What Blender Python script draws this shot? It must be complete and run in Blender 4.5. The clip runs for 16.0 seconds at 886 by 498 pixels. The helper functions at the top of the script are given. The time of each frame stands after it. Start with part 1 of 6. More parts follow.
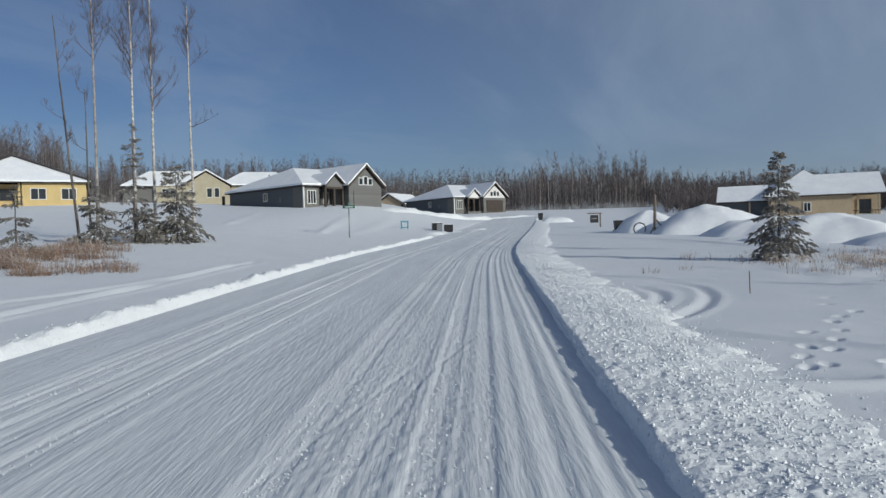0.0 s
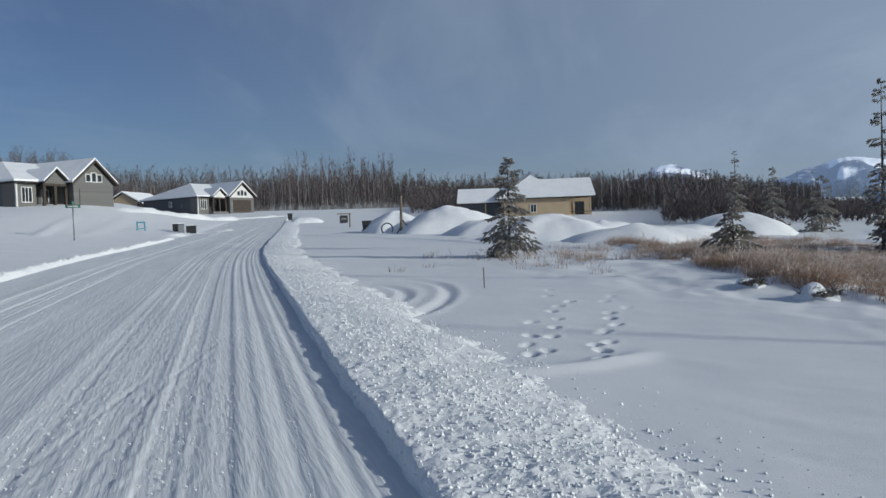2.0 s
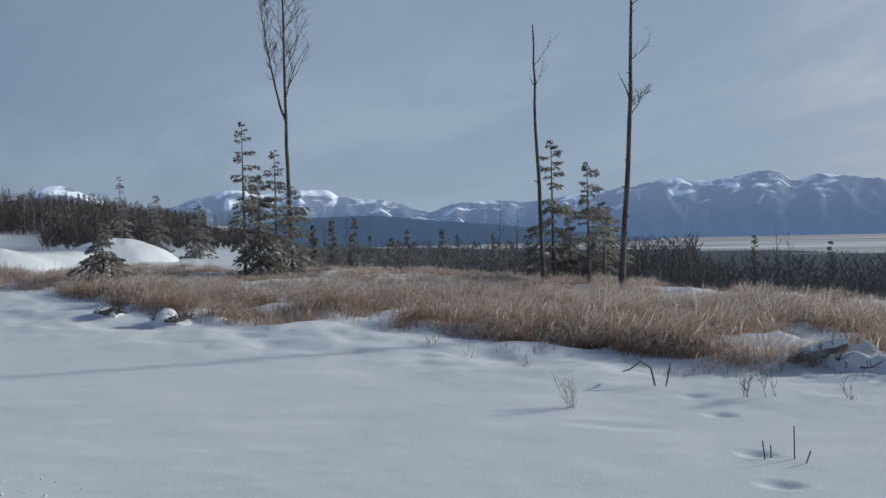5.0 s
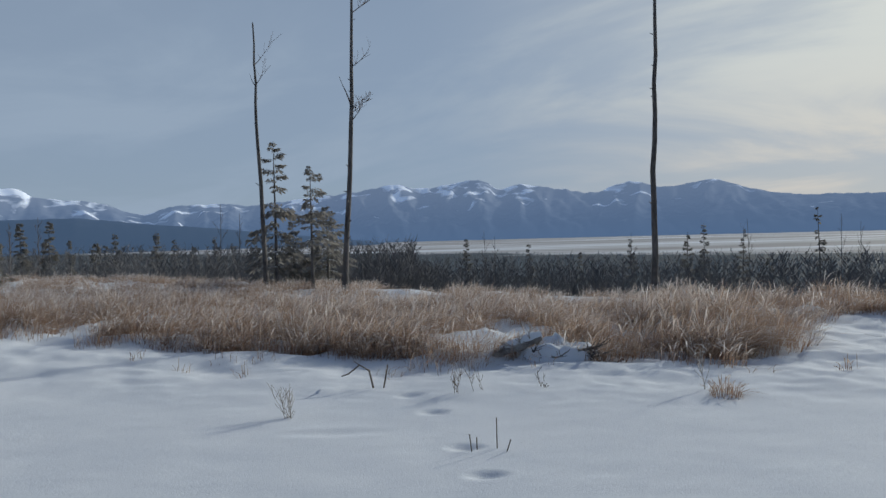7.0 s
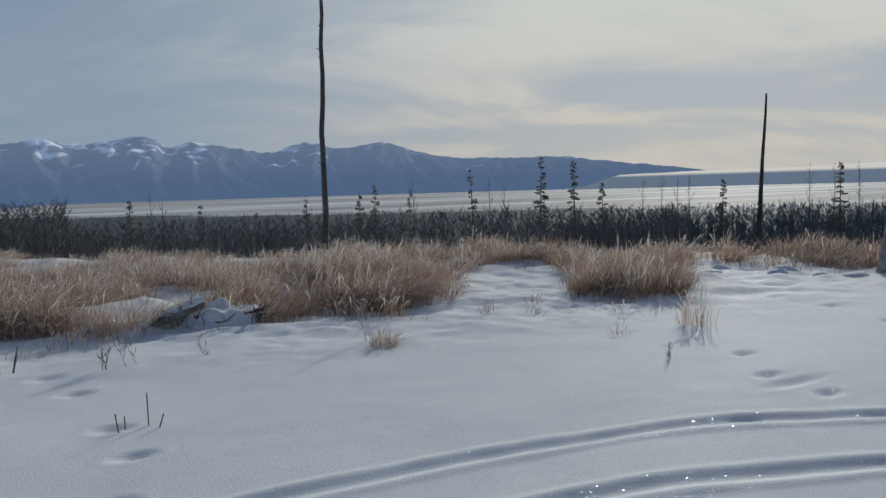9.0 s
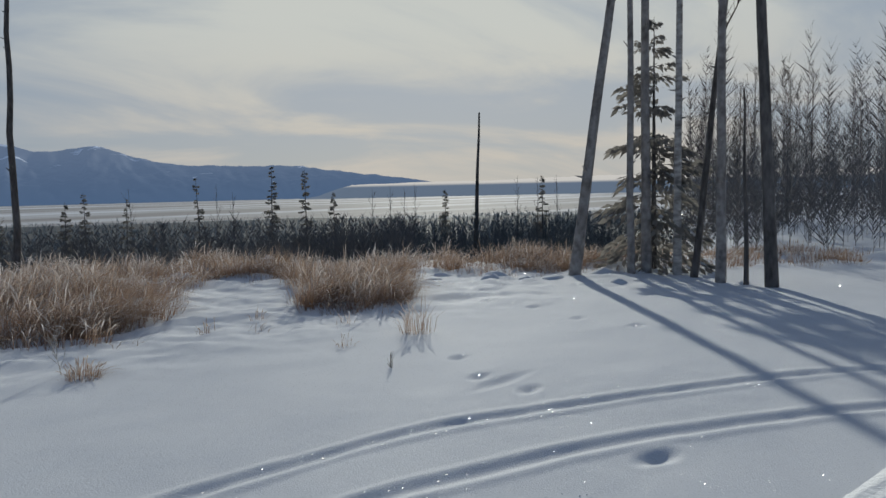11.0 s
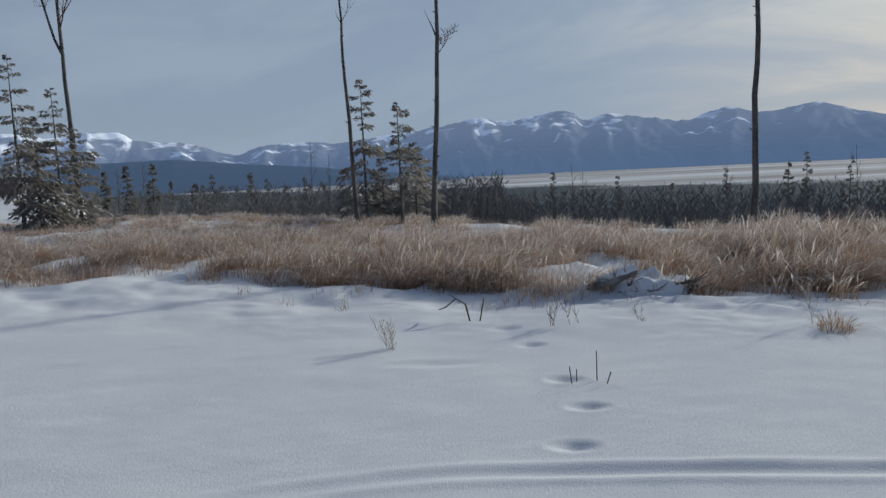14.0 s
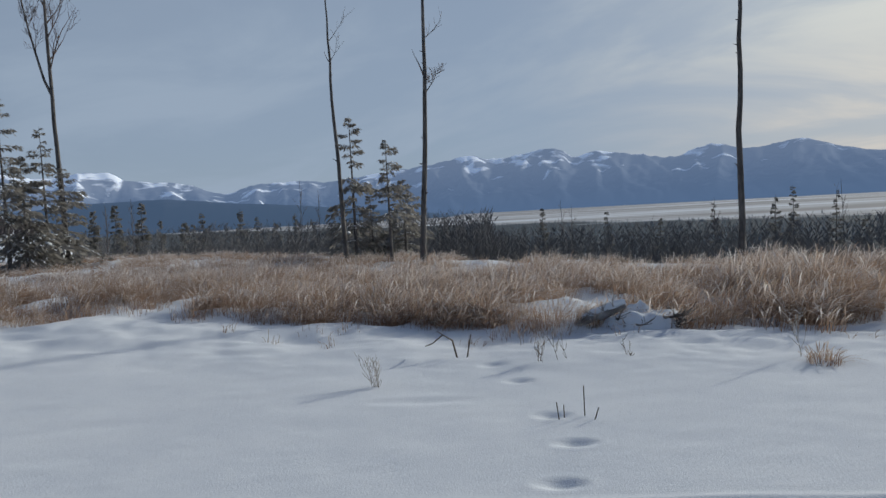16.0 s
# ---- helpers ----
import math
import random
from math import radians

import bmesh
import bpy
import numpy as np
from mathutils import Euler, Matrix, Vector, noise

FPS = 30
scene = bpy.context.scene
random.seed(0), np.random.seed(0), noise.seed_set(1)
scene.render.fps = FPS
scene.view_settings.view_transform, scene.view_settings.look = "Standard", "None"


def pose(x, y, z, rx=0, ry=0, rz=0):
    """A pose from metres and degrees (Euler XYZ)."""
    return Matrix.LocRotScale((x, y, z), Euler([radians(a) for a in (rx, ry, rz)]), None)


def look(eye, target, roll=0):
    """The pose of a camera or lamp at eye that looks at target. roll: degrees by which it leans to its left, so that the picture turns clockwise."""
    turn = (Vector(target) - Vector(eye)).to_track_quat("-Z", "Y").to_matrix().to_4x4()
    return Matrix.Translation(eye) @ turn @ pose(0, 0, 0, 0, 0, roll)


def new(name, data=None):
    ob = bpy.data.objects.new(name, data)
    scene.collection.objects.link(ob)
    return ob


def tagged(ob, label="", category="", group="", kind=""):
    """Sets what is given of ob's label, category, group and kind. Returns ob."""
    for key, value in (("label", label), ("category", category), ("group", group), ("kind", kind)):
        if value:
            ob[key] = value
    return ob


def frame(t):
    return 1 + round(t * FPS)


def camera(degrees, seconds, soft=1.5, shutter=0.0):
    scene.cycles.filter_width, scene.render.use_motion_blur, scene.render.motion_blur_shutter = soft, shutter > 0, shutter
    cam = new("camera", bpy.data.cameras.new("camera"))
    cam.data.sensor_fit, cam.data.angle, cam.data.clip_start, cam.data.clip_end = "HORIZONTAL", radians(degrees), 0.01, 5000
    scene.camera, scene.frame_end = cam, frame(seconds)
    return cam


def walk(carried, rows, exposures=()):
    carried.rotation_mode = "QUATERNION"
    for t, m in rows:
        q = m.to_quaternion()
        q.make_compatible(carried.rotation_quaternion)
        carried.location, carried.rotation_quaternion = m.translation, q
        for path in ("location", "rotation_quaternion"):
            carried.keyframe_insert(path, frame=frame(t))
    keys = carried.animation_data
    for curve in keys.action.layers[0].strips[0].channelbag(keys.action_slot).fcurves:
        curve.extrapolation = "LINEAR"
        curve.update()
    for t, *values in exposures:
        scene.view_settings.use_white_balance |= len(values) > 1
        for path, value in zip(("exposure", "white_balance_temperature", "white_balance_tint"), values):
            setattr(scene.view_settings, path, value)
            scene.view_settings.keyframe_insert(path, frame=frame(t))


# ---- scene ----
# ---- camera and its way ----
EYE = 1.6
ROWS = [
    (0.0, 0.0, 0.0, 0.0, 0.0, -0.993, 1.599), (0.5, 0.044, -0.011, 0.003, -6.052, -0.594, 1.856),
    (1.0, 0.052, 0.004, 0.0, -9.052, -0.604, 1.997), (1.5, 0.067, 0.098, 0.003, -10.506, -1.141, 2.116),
    (2.0, 0.099, 0.056, 0.004, -19.516, -1.589, 2.042), (2.5, 0.171, -0.093, 0.0, -32.402, -1.731, 2.255),
    (3.0, 0.302, -0.132, -0.016, -43.579, -1.649, 2.09), (3.5, 0.377, -0.152, -0.022, -51.791, -1.411, 1.753),
    (3.7, 0.40, -0.15, -0.01, -54.108, -1.311, 1.695), (4.4, 0.54, -0.20, 0.0, -60.4, -1.10, 1.55),
    (5.1, 0.69, -0.27, 0.006, -65.6, -0.93, 1.40), (5.8, 0.797, -0.325, 0.011, -71.548, -0.773, 1.38),
    (6.0, 0.818, -0.321, 0.012, -73.942, -0.67, 1.472), (6.5, 0.82, -0.295, 0.01, -80.179, -0.721, 1.495),
    (7.0, 0.874, -0.298, -0.003, -86.273, -1.137, 1.531), (7.5, 0.892, -0.346, -0.01, -92.524, -2.046, 1.602),
    (8.0, 0.916, -0.389, -0.017, -98.708, -3.216, 1.662), (8.5, 0.935, -0.426, -0.018, -104.976, -4.25, 1.665),
    (9.0, 0.946, -0.47, -0.019, -111.338, -4.943, 1.659), (9.5, 0.941, -0.52, -0.018, -117.358, -5.188, 1.568),
    (9.7, 0.94, -0.54, -0.02, -119.947, -5.182, 1.54), (10.2, 0.95, -0.58, -0.01, -126.3, -5.05, 1.45),
    (10.75, 0.97, -0.62, 0.005, -131.2, -4.85, 1.32), (11.3, 0.99, -0.63, 0.015, -132.4, -4.65, 1.24),
    (11.8, 1.003, -0.62, 0.02, -125.786, -4.529, 1.33), (12.0, 0.99, -0.585, 0.016, -121.603, -4.538, 1.539),
    (12.5, 0.885, -0.472, 0.01, -108.957, -4.765, 1.933), (13.0, 0.836, -0.35, 0.02, -96.795, -5.103, 2.181),
    (13.5, 0.836, -0.251, 0.02, -86.497, -5.556, 2.481), (14.0, 0.83, -0.202, 0.01, -79.624, -6.082, 2.76),
    (14.5, 0.86, -0.179, -0.005, -76.06, -6.219, 3.30), (15.0, 0.871, -0.174, -0.009, -75.336, -5.838, 3.48),
    (15.5, 0.879, -0.2, -0.009, -77.151, -4.767, 3.264), (16.0, 0.884, -0.244, -0.017, -80.374, -3.167, 3.193),
]
cam = camera(62.9, 16.0)
walk(cam, [(t, pose(x, y, EYE + z, 90 + pitch, roll, yaw)) for t, x, y, z, yaw, pitch, roll in ROWS],
     [(0.0, -0.03, 6450, 11), (3.0, -0.04, 6350, 11), (6.0, 0.06, 6480, 11), (7.0, -0.01, 6450, 10), (9.0, -0.16, 6580, 10), (12.2, -0.22, 6600, 10), (13.5, -0.07, 6550, 11), (16.0, 0.03, 6560, 11)])

# ---- sky, sun and exposure ----
SUN_AZ, SUN_EL = radians(132.5), radians(19)          # clockwise from +y
SUN_DIR = Vector((math.sin(SUN_AZ) * math.cos(SUN_EL), math.cos(SUN_AZ) * math.cos(SUN_EL), math.sin(SUN_EL)))


def build_world():
    w = bpy.data.worlds.new("winter_sky")
    scene.world = w
    w.use_nodes = True
    nt = w.node_tree
    nt.nodes.clear()
    N, L = nt.nodes.new, nt.links.new
    out, bg = N("ShaderNodeOutputWorld"), N("ShaderNodeBackground")
    sky = N("ShaderNodeTexSky")
    sky.sky_type, sky.sun_disc = "NISHITA", False
    sky.sun_elevation, sky.sun_rotation = SUN_EL, SUN_AZ
    sky.altitude, sky.air_density, sky.dust_density, sky.ozone_density = 50, 1.0, 0.15, 2.5
    gain = N("ShaderNodeMix")
    gain.data_type, gain.blend_type = "RGBA", "MULTIPLY"
    gain.inputs["Factor"].default_value = 1.0
    gain.inputs["B"].default_value = (SKY_GAIN[0], SKY_GAIN[1], SKY_GAIN[2], 1)
    L(sky.outputs[0], gain.inputs["A"])
    tc = N("ShaderNodeTexCoord")
    sep = N("ShaderNodeSeparateXYZ")
    L(tc.outputs["Generated"], sep.inputs[0])

    def m(op, a, b=None, c=None):
        n = N("ShaderNodeMath")
        n.operation = op
        for i, v in enumerate((a, b, c)):
            if v is None:
                continue
            if isinstance(v, (int, float)):
                n.inputs[i].default_value = v
            else:
                L(v, n.inputs[i])
        return n.outputs[0]

    up = m("ADD", m("MAXIMUM", sep.outputs[2], 0.0), 0.24)
    flat = N("ShaderNodeCombineXYZ")
    # the thin cloud sheet, seen in perspective, drawn out along one wind direction
    px, py = m("DIVIDE", sep.outputs[0], up), m("DIVIDE", sep.outputs[1], up)
    L(m("MULTIPLY", m("ADD", m("MULTIPLY", px, 0.94), m("MULTIPLY", py, -0.34)), 0.62), flat.inputs[0])
    L(m("MULTIPLY", m("ADD", m("MULTIPLY", px, 0.34), m("MULTIPLY", py, 0.94)), 0.34), flat.inputs[1])
    n1 = N("ShaderNodeTexNoise")
    n1.inputs["Scale"].default_value, n1.inputs["Detail"].default_value, n1.inputs["Roughness"].default_value = 2.3, 8, 0.56
    n1.inputs["Distortion"].default_value = 0.5
    L(flat.outputs[0], n1.inputs["Vector"])
    cover = N("ShaderNodeMapRange")
    cover.interpolation_type = "SMOOTHSTEP"
    cover.inputs["From Min"].default_value, cover.inputs["From Max"].default_value = 0.42, 0.64
    L(n1.outputs["Fac"], cover.inputs["Value"])
    dot = N("ShaderNodeVectorMath")
    dot.operation = "DOT_PRODUCT"
    dot.inputs[1].default_value = SUN_DIR
    L(tc.outputs["Generated"], dot.inputs[0])
    def ramp(lo, hi, to_lo, to_hi):
        n = N("ShaderNodeMapRange")
        n.interpolation_type = "SMOOTHSTEP"
        for key, v in (("From Min", lo), ("From Max", hi), ("To Min", to_lo), ("To Max", to_hi)):
            n.inputs[key].default_value = v
        L(dot.outputs["Value"], n.inputs["Value"])
        return n.outputs[0]

    # a thin veil that thickens towards the sun's quarter, with brighter cloud in it
    veil, near = ramp(-0.90, 0.40, 0.0, 0.80), ramp(0.68, 0.99, 0.0, 1.0)
    high = N("ShaderNodeMapRange")          # overhead the sheet is crossed steeply and looks thinner
    high.interpolation_type = "SMOOTHSTEP"
    for key, v in (("From Min", 0.22), ("From Max", 0.75), ("To Min", 1.0), ("To Max", 0.28)):
        high.inputs[key].default_value = v
    L(sep.outputs[2], high.inputs["Value"])
    amount = m("MULTIPLY", m("MINIMUM", m("MULTIPLY_ADD", cover.outputs[0], 0.22, veil), 1.0), high.outputs[0])
    tint = N("ShaderNodeMix")
    tint.data_type = "RGBA"
    L(m("MULTIPLY", near, m("MULTIPLY_ADD", cover.outputs[0], 0.46, 0.54)), tint.inputs["Factor"])
    warm = N("ShaderNodeMix")           # the low air towards the sun is rosier than the cloud above it
    warm.data_type = "RGBA"
    low = N("ShaderNodeMapRange")
    low.interpolation_type = "SMOOTHSTEP"
    for key, v in (("From Min", 0.02), ("From Max", 0.24), ("To Min", 1.0), ("To Max", 0.0)):
        low.inputs[key].default_value = v
    L(sep.outputs[2], low.inputs["Value"])
    L(low.outputs[0], warm.inputs["Factor"])
    warm.inputs["A"].default_value, warm.inputs["B"].default_value = CLOUD_NEAR, CLOUD_LOW
    tint.inputs["A"].default_value = CLOUD_FAR
    L(warm.outputs["Result"], tint.inputs["B"])
    mix = N("ShaderNodeMix")
    mix.data_type = "RGBA"
    L(amount, mix.inputs["Factor"])
    L(gain.outputs["Result"], mix.inputs["A"])
    L(tint.outputs["Result"], mix.inputs["B"])
    L(mix.outputs["Result"], bg.inputs["Color"])
    bg.inputs["Strength"].default_value = SKY_STRENGTH
    L(bg.outputs[0], out.inputs[0])


SKY_STRENGTH = 0.10
SKY_GAIN = (0.37, 0.425, 0.55)
CLOUD_FAR, CLOUD_NEAR, CLOUD_LOW = (2.95, 3.76, 4.80, 1), (6.45, 6.75, 6.45, 1), (6.7, 6.25, 5.5, 1)
build_world()
sun = new("sun", bpy.data.lights.new("sun", "SUN"))
sun.data.energy, sun.data.angle, sun.data.color = 3.1, radians(1.2), (0.975, 0.98, 0.885)
sun.matrix_world = look(SUN_DIR * 50, (0, 0, 0))


# ---- materials ----
def material(name, base, rough=0.7, dark=None, scale=3.0, bump=0.3, bump_scale=20.0, metal=0.0, amount=0.5, spec=0.3, stretch=(1, 1, 1), dist=0.02):
    """Two-scale varied surface: base and dark mixed by coarse and fine noise, with fine relief."""
    mt = bpy.data.materials.new(name)
    mt.use_nodes = True
    nt = mt.node_tree
    N, L = nt.nodes.new, nt.links.new
    b = nt.nodes["Principled BSDF"]
    b.inputs["Roughness"].default_value, b.inputs["Metallic"].default_value = rough, metal
    b.inputs["Specular IOR Level"].default_value = spec
    dark = dark or tuple(c * 0.7 for c in base)
    tc, mp = N("ShaderNodeTexCoord"), N("ShaderNodeMapping")
    mp.inputs["Scale"].default_value = stretch
    L(tc.outputs["Object"], mp.inputs["Vector"])
    n1, n2 = N("ShaderNodeTexNoise"), N("ShaderNodeTexNoise")
    n1.inputs["Scale"].default_value, n1.inputs["Detail"].default_value = scale, 5
    n2.inputs["Scale"].default_value, n2.inputs["Detail"].default_value = bump_scale, 4
    L(mp.outputs[0], n1.inputs["Vector"])
    L(mp.outputs[0], n2.inputs["Vector"])
    ad = N("ShaderNodeMath")
    ad.operation = "MULTIPLY_ADD"
    ad.inputs[1].default_value, ad.inputs[2].default_value = 0.45, 0.0
    L(n2.outputs["Fac"], ad.inputs[0])
    ad2 = N("ShaderNodeMath")
    ad2.operation = "MULTIPLY_ADD"
    ad2.inputs[1].default_value = 0.55
    L(n1.outputs["Fac"], ad2.inputs[0])
    L(ad.outputs[0], ad2.inputs[2])
    mr = N("ShaderNodeMapRange")
    mr.inputs["From Min"].default_value, mr.inputs["From Max"].default_value = 0.35, 0.65
    mr.inputs["To Max"].default_value = amount * 2 if amount < 0.5 else 1.0
    L(ad2.outputs[0], mr.inputs["Value"])
    mx = N("ShaderNodeMix")
    mx.data_type = "RGBA"
    mx.inputs["A"].default_value, mx.inputs["B"].default_value = (*base, 1), (*dark, 1)
    L(mr.outputs[0], mx.inputs["Factor"])
    L(mx.outputs["Result"], b.inputs["Base Color"])
    if bump:
        bp = N("ShaderNodeBump")
        bp.inputs["Strength"].default_value, bp.inputs["Distance"].default_value = bump, dist
        L(n2.outputs["Fac"], bp.inputs["Height"])
        L(bp.outputs[0], b.inputs["Normal"])
    return mt


def snow_material(name, base=(0.82, 0.84, 0.87), bump=0.35, bscale=26, dist=0.02, dark=(0.74, 0.77, 0.82)):
    return material(name, base, 0.8, dark, 0.7, bump, bscale, amount=0.4, spec=0.08, dist=dist)


M_SNOW = snow_material("field_snow", (0.79, 0.81, 0.84), dark=(0.71, 0.74, 0.79), bump=0.25, bscale=18, dist=0.012)
M_PACKED = material("packed_road_snow", (0.75, 0.78, 0.81), 0.8, (0.59, 0.62, 0.66), 2.2, 0.5, 30, amount=0.42, spec=0.08, stretch=(1, 0.09, 1), dist=0.022)
M_BERM = snow_material("thrown_snow", (0.86, 0.88, 0.90), bump=0.6, bscale=22, dist=0.03, dark=(0.74, 0.77, 0.80))
M_CHUNK = snow_material("snow_lumps", (0.86, 0.88, 0.90), bump=0.4, bscale=40, dist=0.01)
M_ROOFSNOW = snow_material("roof_snow", (0.88, 0.89, 0.91), bump=0.3, bscale=3, dist=0.05)


def thin_leaf(name, base, dark, scale):
    """Dry blades that let light through."""
    mt = material(name, base, 0.85, dark, scale, 0, 6, amount=0.5, spec=0.1)
    nt = mt.node_tree
    b = nt.nodes["Principled BSDF"]
    tr, mx = nt.nodes.new("ShaderNodeBsdfTranslucent"), nt.nodes.new("ShaderNodeMixShader")
    nt.links.new(b.inputs["Base Color"].links[0].from_socket, tr.inputs["Color"])
    mx.inputs[0].default_value = 0.45
    out = nt.nodes["Material Output"]
    nt.links.new(b.outputs[0], mx.inputs[1])
    nt.links.new(tr.outputs[0], mx.inputs[2])
    nt.links.new(mx.outputs[0], out.inputs[0])
    return mt


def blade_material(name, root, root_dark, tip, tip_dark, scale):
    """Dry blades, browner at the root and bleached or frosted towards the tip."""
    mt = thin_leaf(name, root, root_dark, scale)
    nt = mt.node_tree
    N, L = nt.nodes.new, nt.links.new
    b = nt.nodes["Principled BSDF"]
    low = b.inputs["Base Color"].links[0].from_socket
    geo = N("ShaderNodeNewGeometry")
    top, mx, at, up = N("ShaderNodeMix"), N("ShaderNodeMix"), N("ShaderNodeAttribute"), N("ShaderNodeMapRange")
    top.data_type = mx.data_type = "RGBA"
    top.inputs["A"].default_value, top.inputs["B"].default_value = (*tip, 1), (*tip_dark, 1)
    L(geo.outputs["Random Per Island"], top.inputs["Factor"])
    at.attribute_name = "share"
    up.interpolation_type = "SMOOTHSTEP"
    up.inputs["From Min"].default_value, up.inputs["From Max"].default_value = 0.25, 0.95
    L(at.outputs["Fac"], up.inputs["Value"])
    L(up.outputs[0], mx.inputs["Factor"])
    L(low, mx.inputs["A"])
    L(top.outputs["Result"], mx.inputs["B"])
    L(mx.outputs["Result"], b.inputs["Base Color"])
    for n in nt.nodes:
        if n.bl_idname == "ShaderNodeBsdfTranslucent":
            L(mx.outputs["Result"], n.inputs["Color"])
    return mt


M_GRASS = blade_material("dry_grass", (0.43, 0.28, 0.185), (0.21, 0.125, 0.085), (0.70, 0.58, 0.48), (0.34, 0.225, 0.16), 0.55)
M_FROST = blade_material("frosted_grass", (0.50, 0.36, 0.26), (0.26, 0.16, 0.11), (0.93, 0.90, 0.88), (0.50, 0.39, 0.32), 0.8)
M_PALEWEED = material("frosted_weed", (0.55, 0.52, 0.49), 0.9, (0.32, 0.28, 0.25), 4, 0, 30)
M_WEED = material("dry_weed", (0.20, 0.15, 0.11), 0.9, (0.10, 0.08, 0.06), 4, 0, 30)
M_BIRCH = material("birch_bark", (0.70, 0.67, 0.63), 0.8, (0.09, 0.075, 0.065), 2.2, 0.5, 7, amount=0.45, stretch=(1, 1, 2.2), dist=0.02)
M_DARKBARK = material("grey_weathered_bark", (0.19, 0.175, 0.165), 0.9, (0.05, 0.045, 0.042), 3, 0.7, 14, stretch=(1, 1, 0.35), dist=0.02)
M_GREYBARK = material("pale_grey_bark", (0.44, 0.41, 0.385), 0.9, (0.15, 0.13, 0.12), 2.4, 0.6, 10, stretch=(1, 1, 0.8), dist=0.02)
M_TWIG = material("birch_twig", (0.15, 0.105, 0.09), 0.9, (0.08, 0.06, 0.05), 4, 0, 20)
M_NEEDLE = thin_leaf("spruce_needles", (0.35, 0.325, 0.29), (0.18, 0.172, 0.16), 2)
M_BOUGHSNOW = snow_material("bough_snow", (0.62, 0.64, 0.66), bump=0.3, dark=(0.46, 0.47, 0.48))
M_FARWOOD = material("far_birch_wood", (0.15, 0.13, 0.13), 0.95, (0.085, 0.074, 0.075), 0.08, 0, 0.6, spec=0.05)
M_SCRUB = material("frosted_scrub", (0.22, 0.213, 0.213), 0.95, (0.15, 0.147, 0.147), 0.3, 0, 2.0, spec=0.05)
# frost, plus distance haze painted in as a paler, bluer colour
M_FROSTHAZEWOOD = material("frosted_hazed_wood", (0.27, 0.295, 0.31), 0.95, (0.18, 0.20, 0.212), 0.3, 0, 2.0, spec=0.03)
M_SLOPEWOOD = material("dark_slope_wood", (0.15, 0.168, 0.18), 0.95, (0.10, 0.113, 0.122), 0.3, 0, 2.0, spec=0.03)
M_FARTRUNK = material("far_birch_trunk", (0.60, 0.55, 0.52), 0.9, (0.17, 0.145, 0.135), 0.3, 0, 1.2, spec=0.05)
# the bog's bluish haze is mixed into this spruce colour
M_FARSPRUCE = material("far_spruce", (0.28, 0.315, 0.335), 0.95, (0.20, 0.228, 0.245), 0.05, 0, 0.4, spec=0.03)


# ---- mesh helpers ----
def part(name, bm, mat, parent=None, label="", smooth=False):
    """Link a bmesh as one mesh object, under a thing or a part."""
    me = bpy.data.meshes.new(name)
    bm.to_mesh(me)
    bm.free()
    return _finish(name, me, mat, parent, label, smooth)


def _finish(name, me, mat, parent, label, smooth):
    me.materials.append(mat)
    if smooth:
        me.polygons.foreach_set("use_smooth", [True] * len(me.polygons))
    ob = new(name, me)
    if parent is not None:
        ob.parent = parent
    if label:
        ob["label"] = label
    return ob


def mesh(name, verts, faces, mat, parent=None, label="", smooth=False):
    me = bpy.data.meshes.new(name)
    me.from_pydata([tuple(v) for v in verts], [], faces)
    me.update()
    return _finish(name, me, mat, parent, label, smooth)


def grid_mesh(name, P, mat, parent=None, label="", wrap=False):
    """A smooth sheet over an array of points P[i, j, 3]."""
    a, b = P.shape[:2]
    idx = np.arange(a * b).reshape(a, b)
    if wrap:
        nxt = np.roll(idx, -1, axis=1)
        q = np.stack([idx[:-1], nxt[:-1], nxt[1:], idx[1:]], -1).reshape(-1, 4)
    else:
        q = np.stack([idx[:-1, :-1], idx[:-1, 1:], idx[1:, 1:], idx[1:, :-1]], -1).reshape(-1, 4)
    me = bpy.data.meshes.new(name)
    me.vertices.add(a * b)
    me.vertices.foreach_set("co", P.reshape(-1).astype(np.float32))
    me.loops.add(q.size)
    me.loops.foreach_set("vertex_index", q.reshape(-1).astype(np.int32))
    me.polygons.add(len(q))
    me.polygons.foreach_set("loop_start", np.arange(0, q.size, 4, dtype=np.int32))
    me.polygons.foreach_set("use_smooth", np.ones(len(q), dtype=bool))
    me.update(calc_edges=True)
    me.validate()
    return _finish(name, me, mat, parent, label, False)


def tri_mesh(name, V, F, mat, parent=None, label="", smooth=False):
    """A mesh from arrays of points V[n, 3] and triangles F[m, 3]."""
    me = bpy.data.meshes.new(name)
    me.vertices.add(len(V))
    me.vertices.foreach_set("co", np.asarray(V, dtype=np.float32).reshape(-1))
    F = np.asarray(F, dtype=np.int32)
    me.loops.add(F.size)
    me.loops.foreach_set("vertex_index", F.reshape(-1))
    me.polygons.add(len(F))
    me.polygons.foreach_set("loop_start", np.arange(0, F.size, 3, dtype=np.int32))
    me.update(calc_edges=True)
    return _finish(name, me, mat, parent, label, smooth)


def thing(name, m, label, category, group="", kind=""):
    ob = new(name)
    ob.matrix_world = m
    ob.empty_display_size = 0.3
    return tagged(ob, label, category, group, kind)


def box(bm, x0, x1, y0, y1, z0, z1, m=None):
    r = bmesh.ops.create_cube(bm, size=1)
    t = Matrix.Translation(((x0 + x1) / 2, (y0 + y1) / 2, (z0 + z1) / 2)) @ Matrix.Diagonal((x1 - x0, y1 - y0, z1 - z0, 1))
    bmesh.ops.transform(bm, matrix=(m @ t) if m else t, verts=r["verts"])
    return r["verts"]


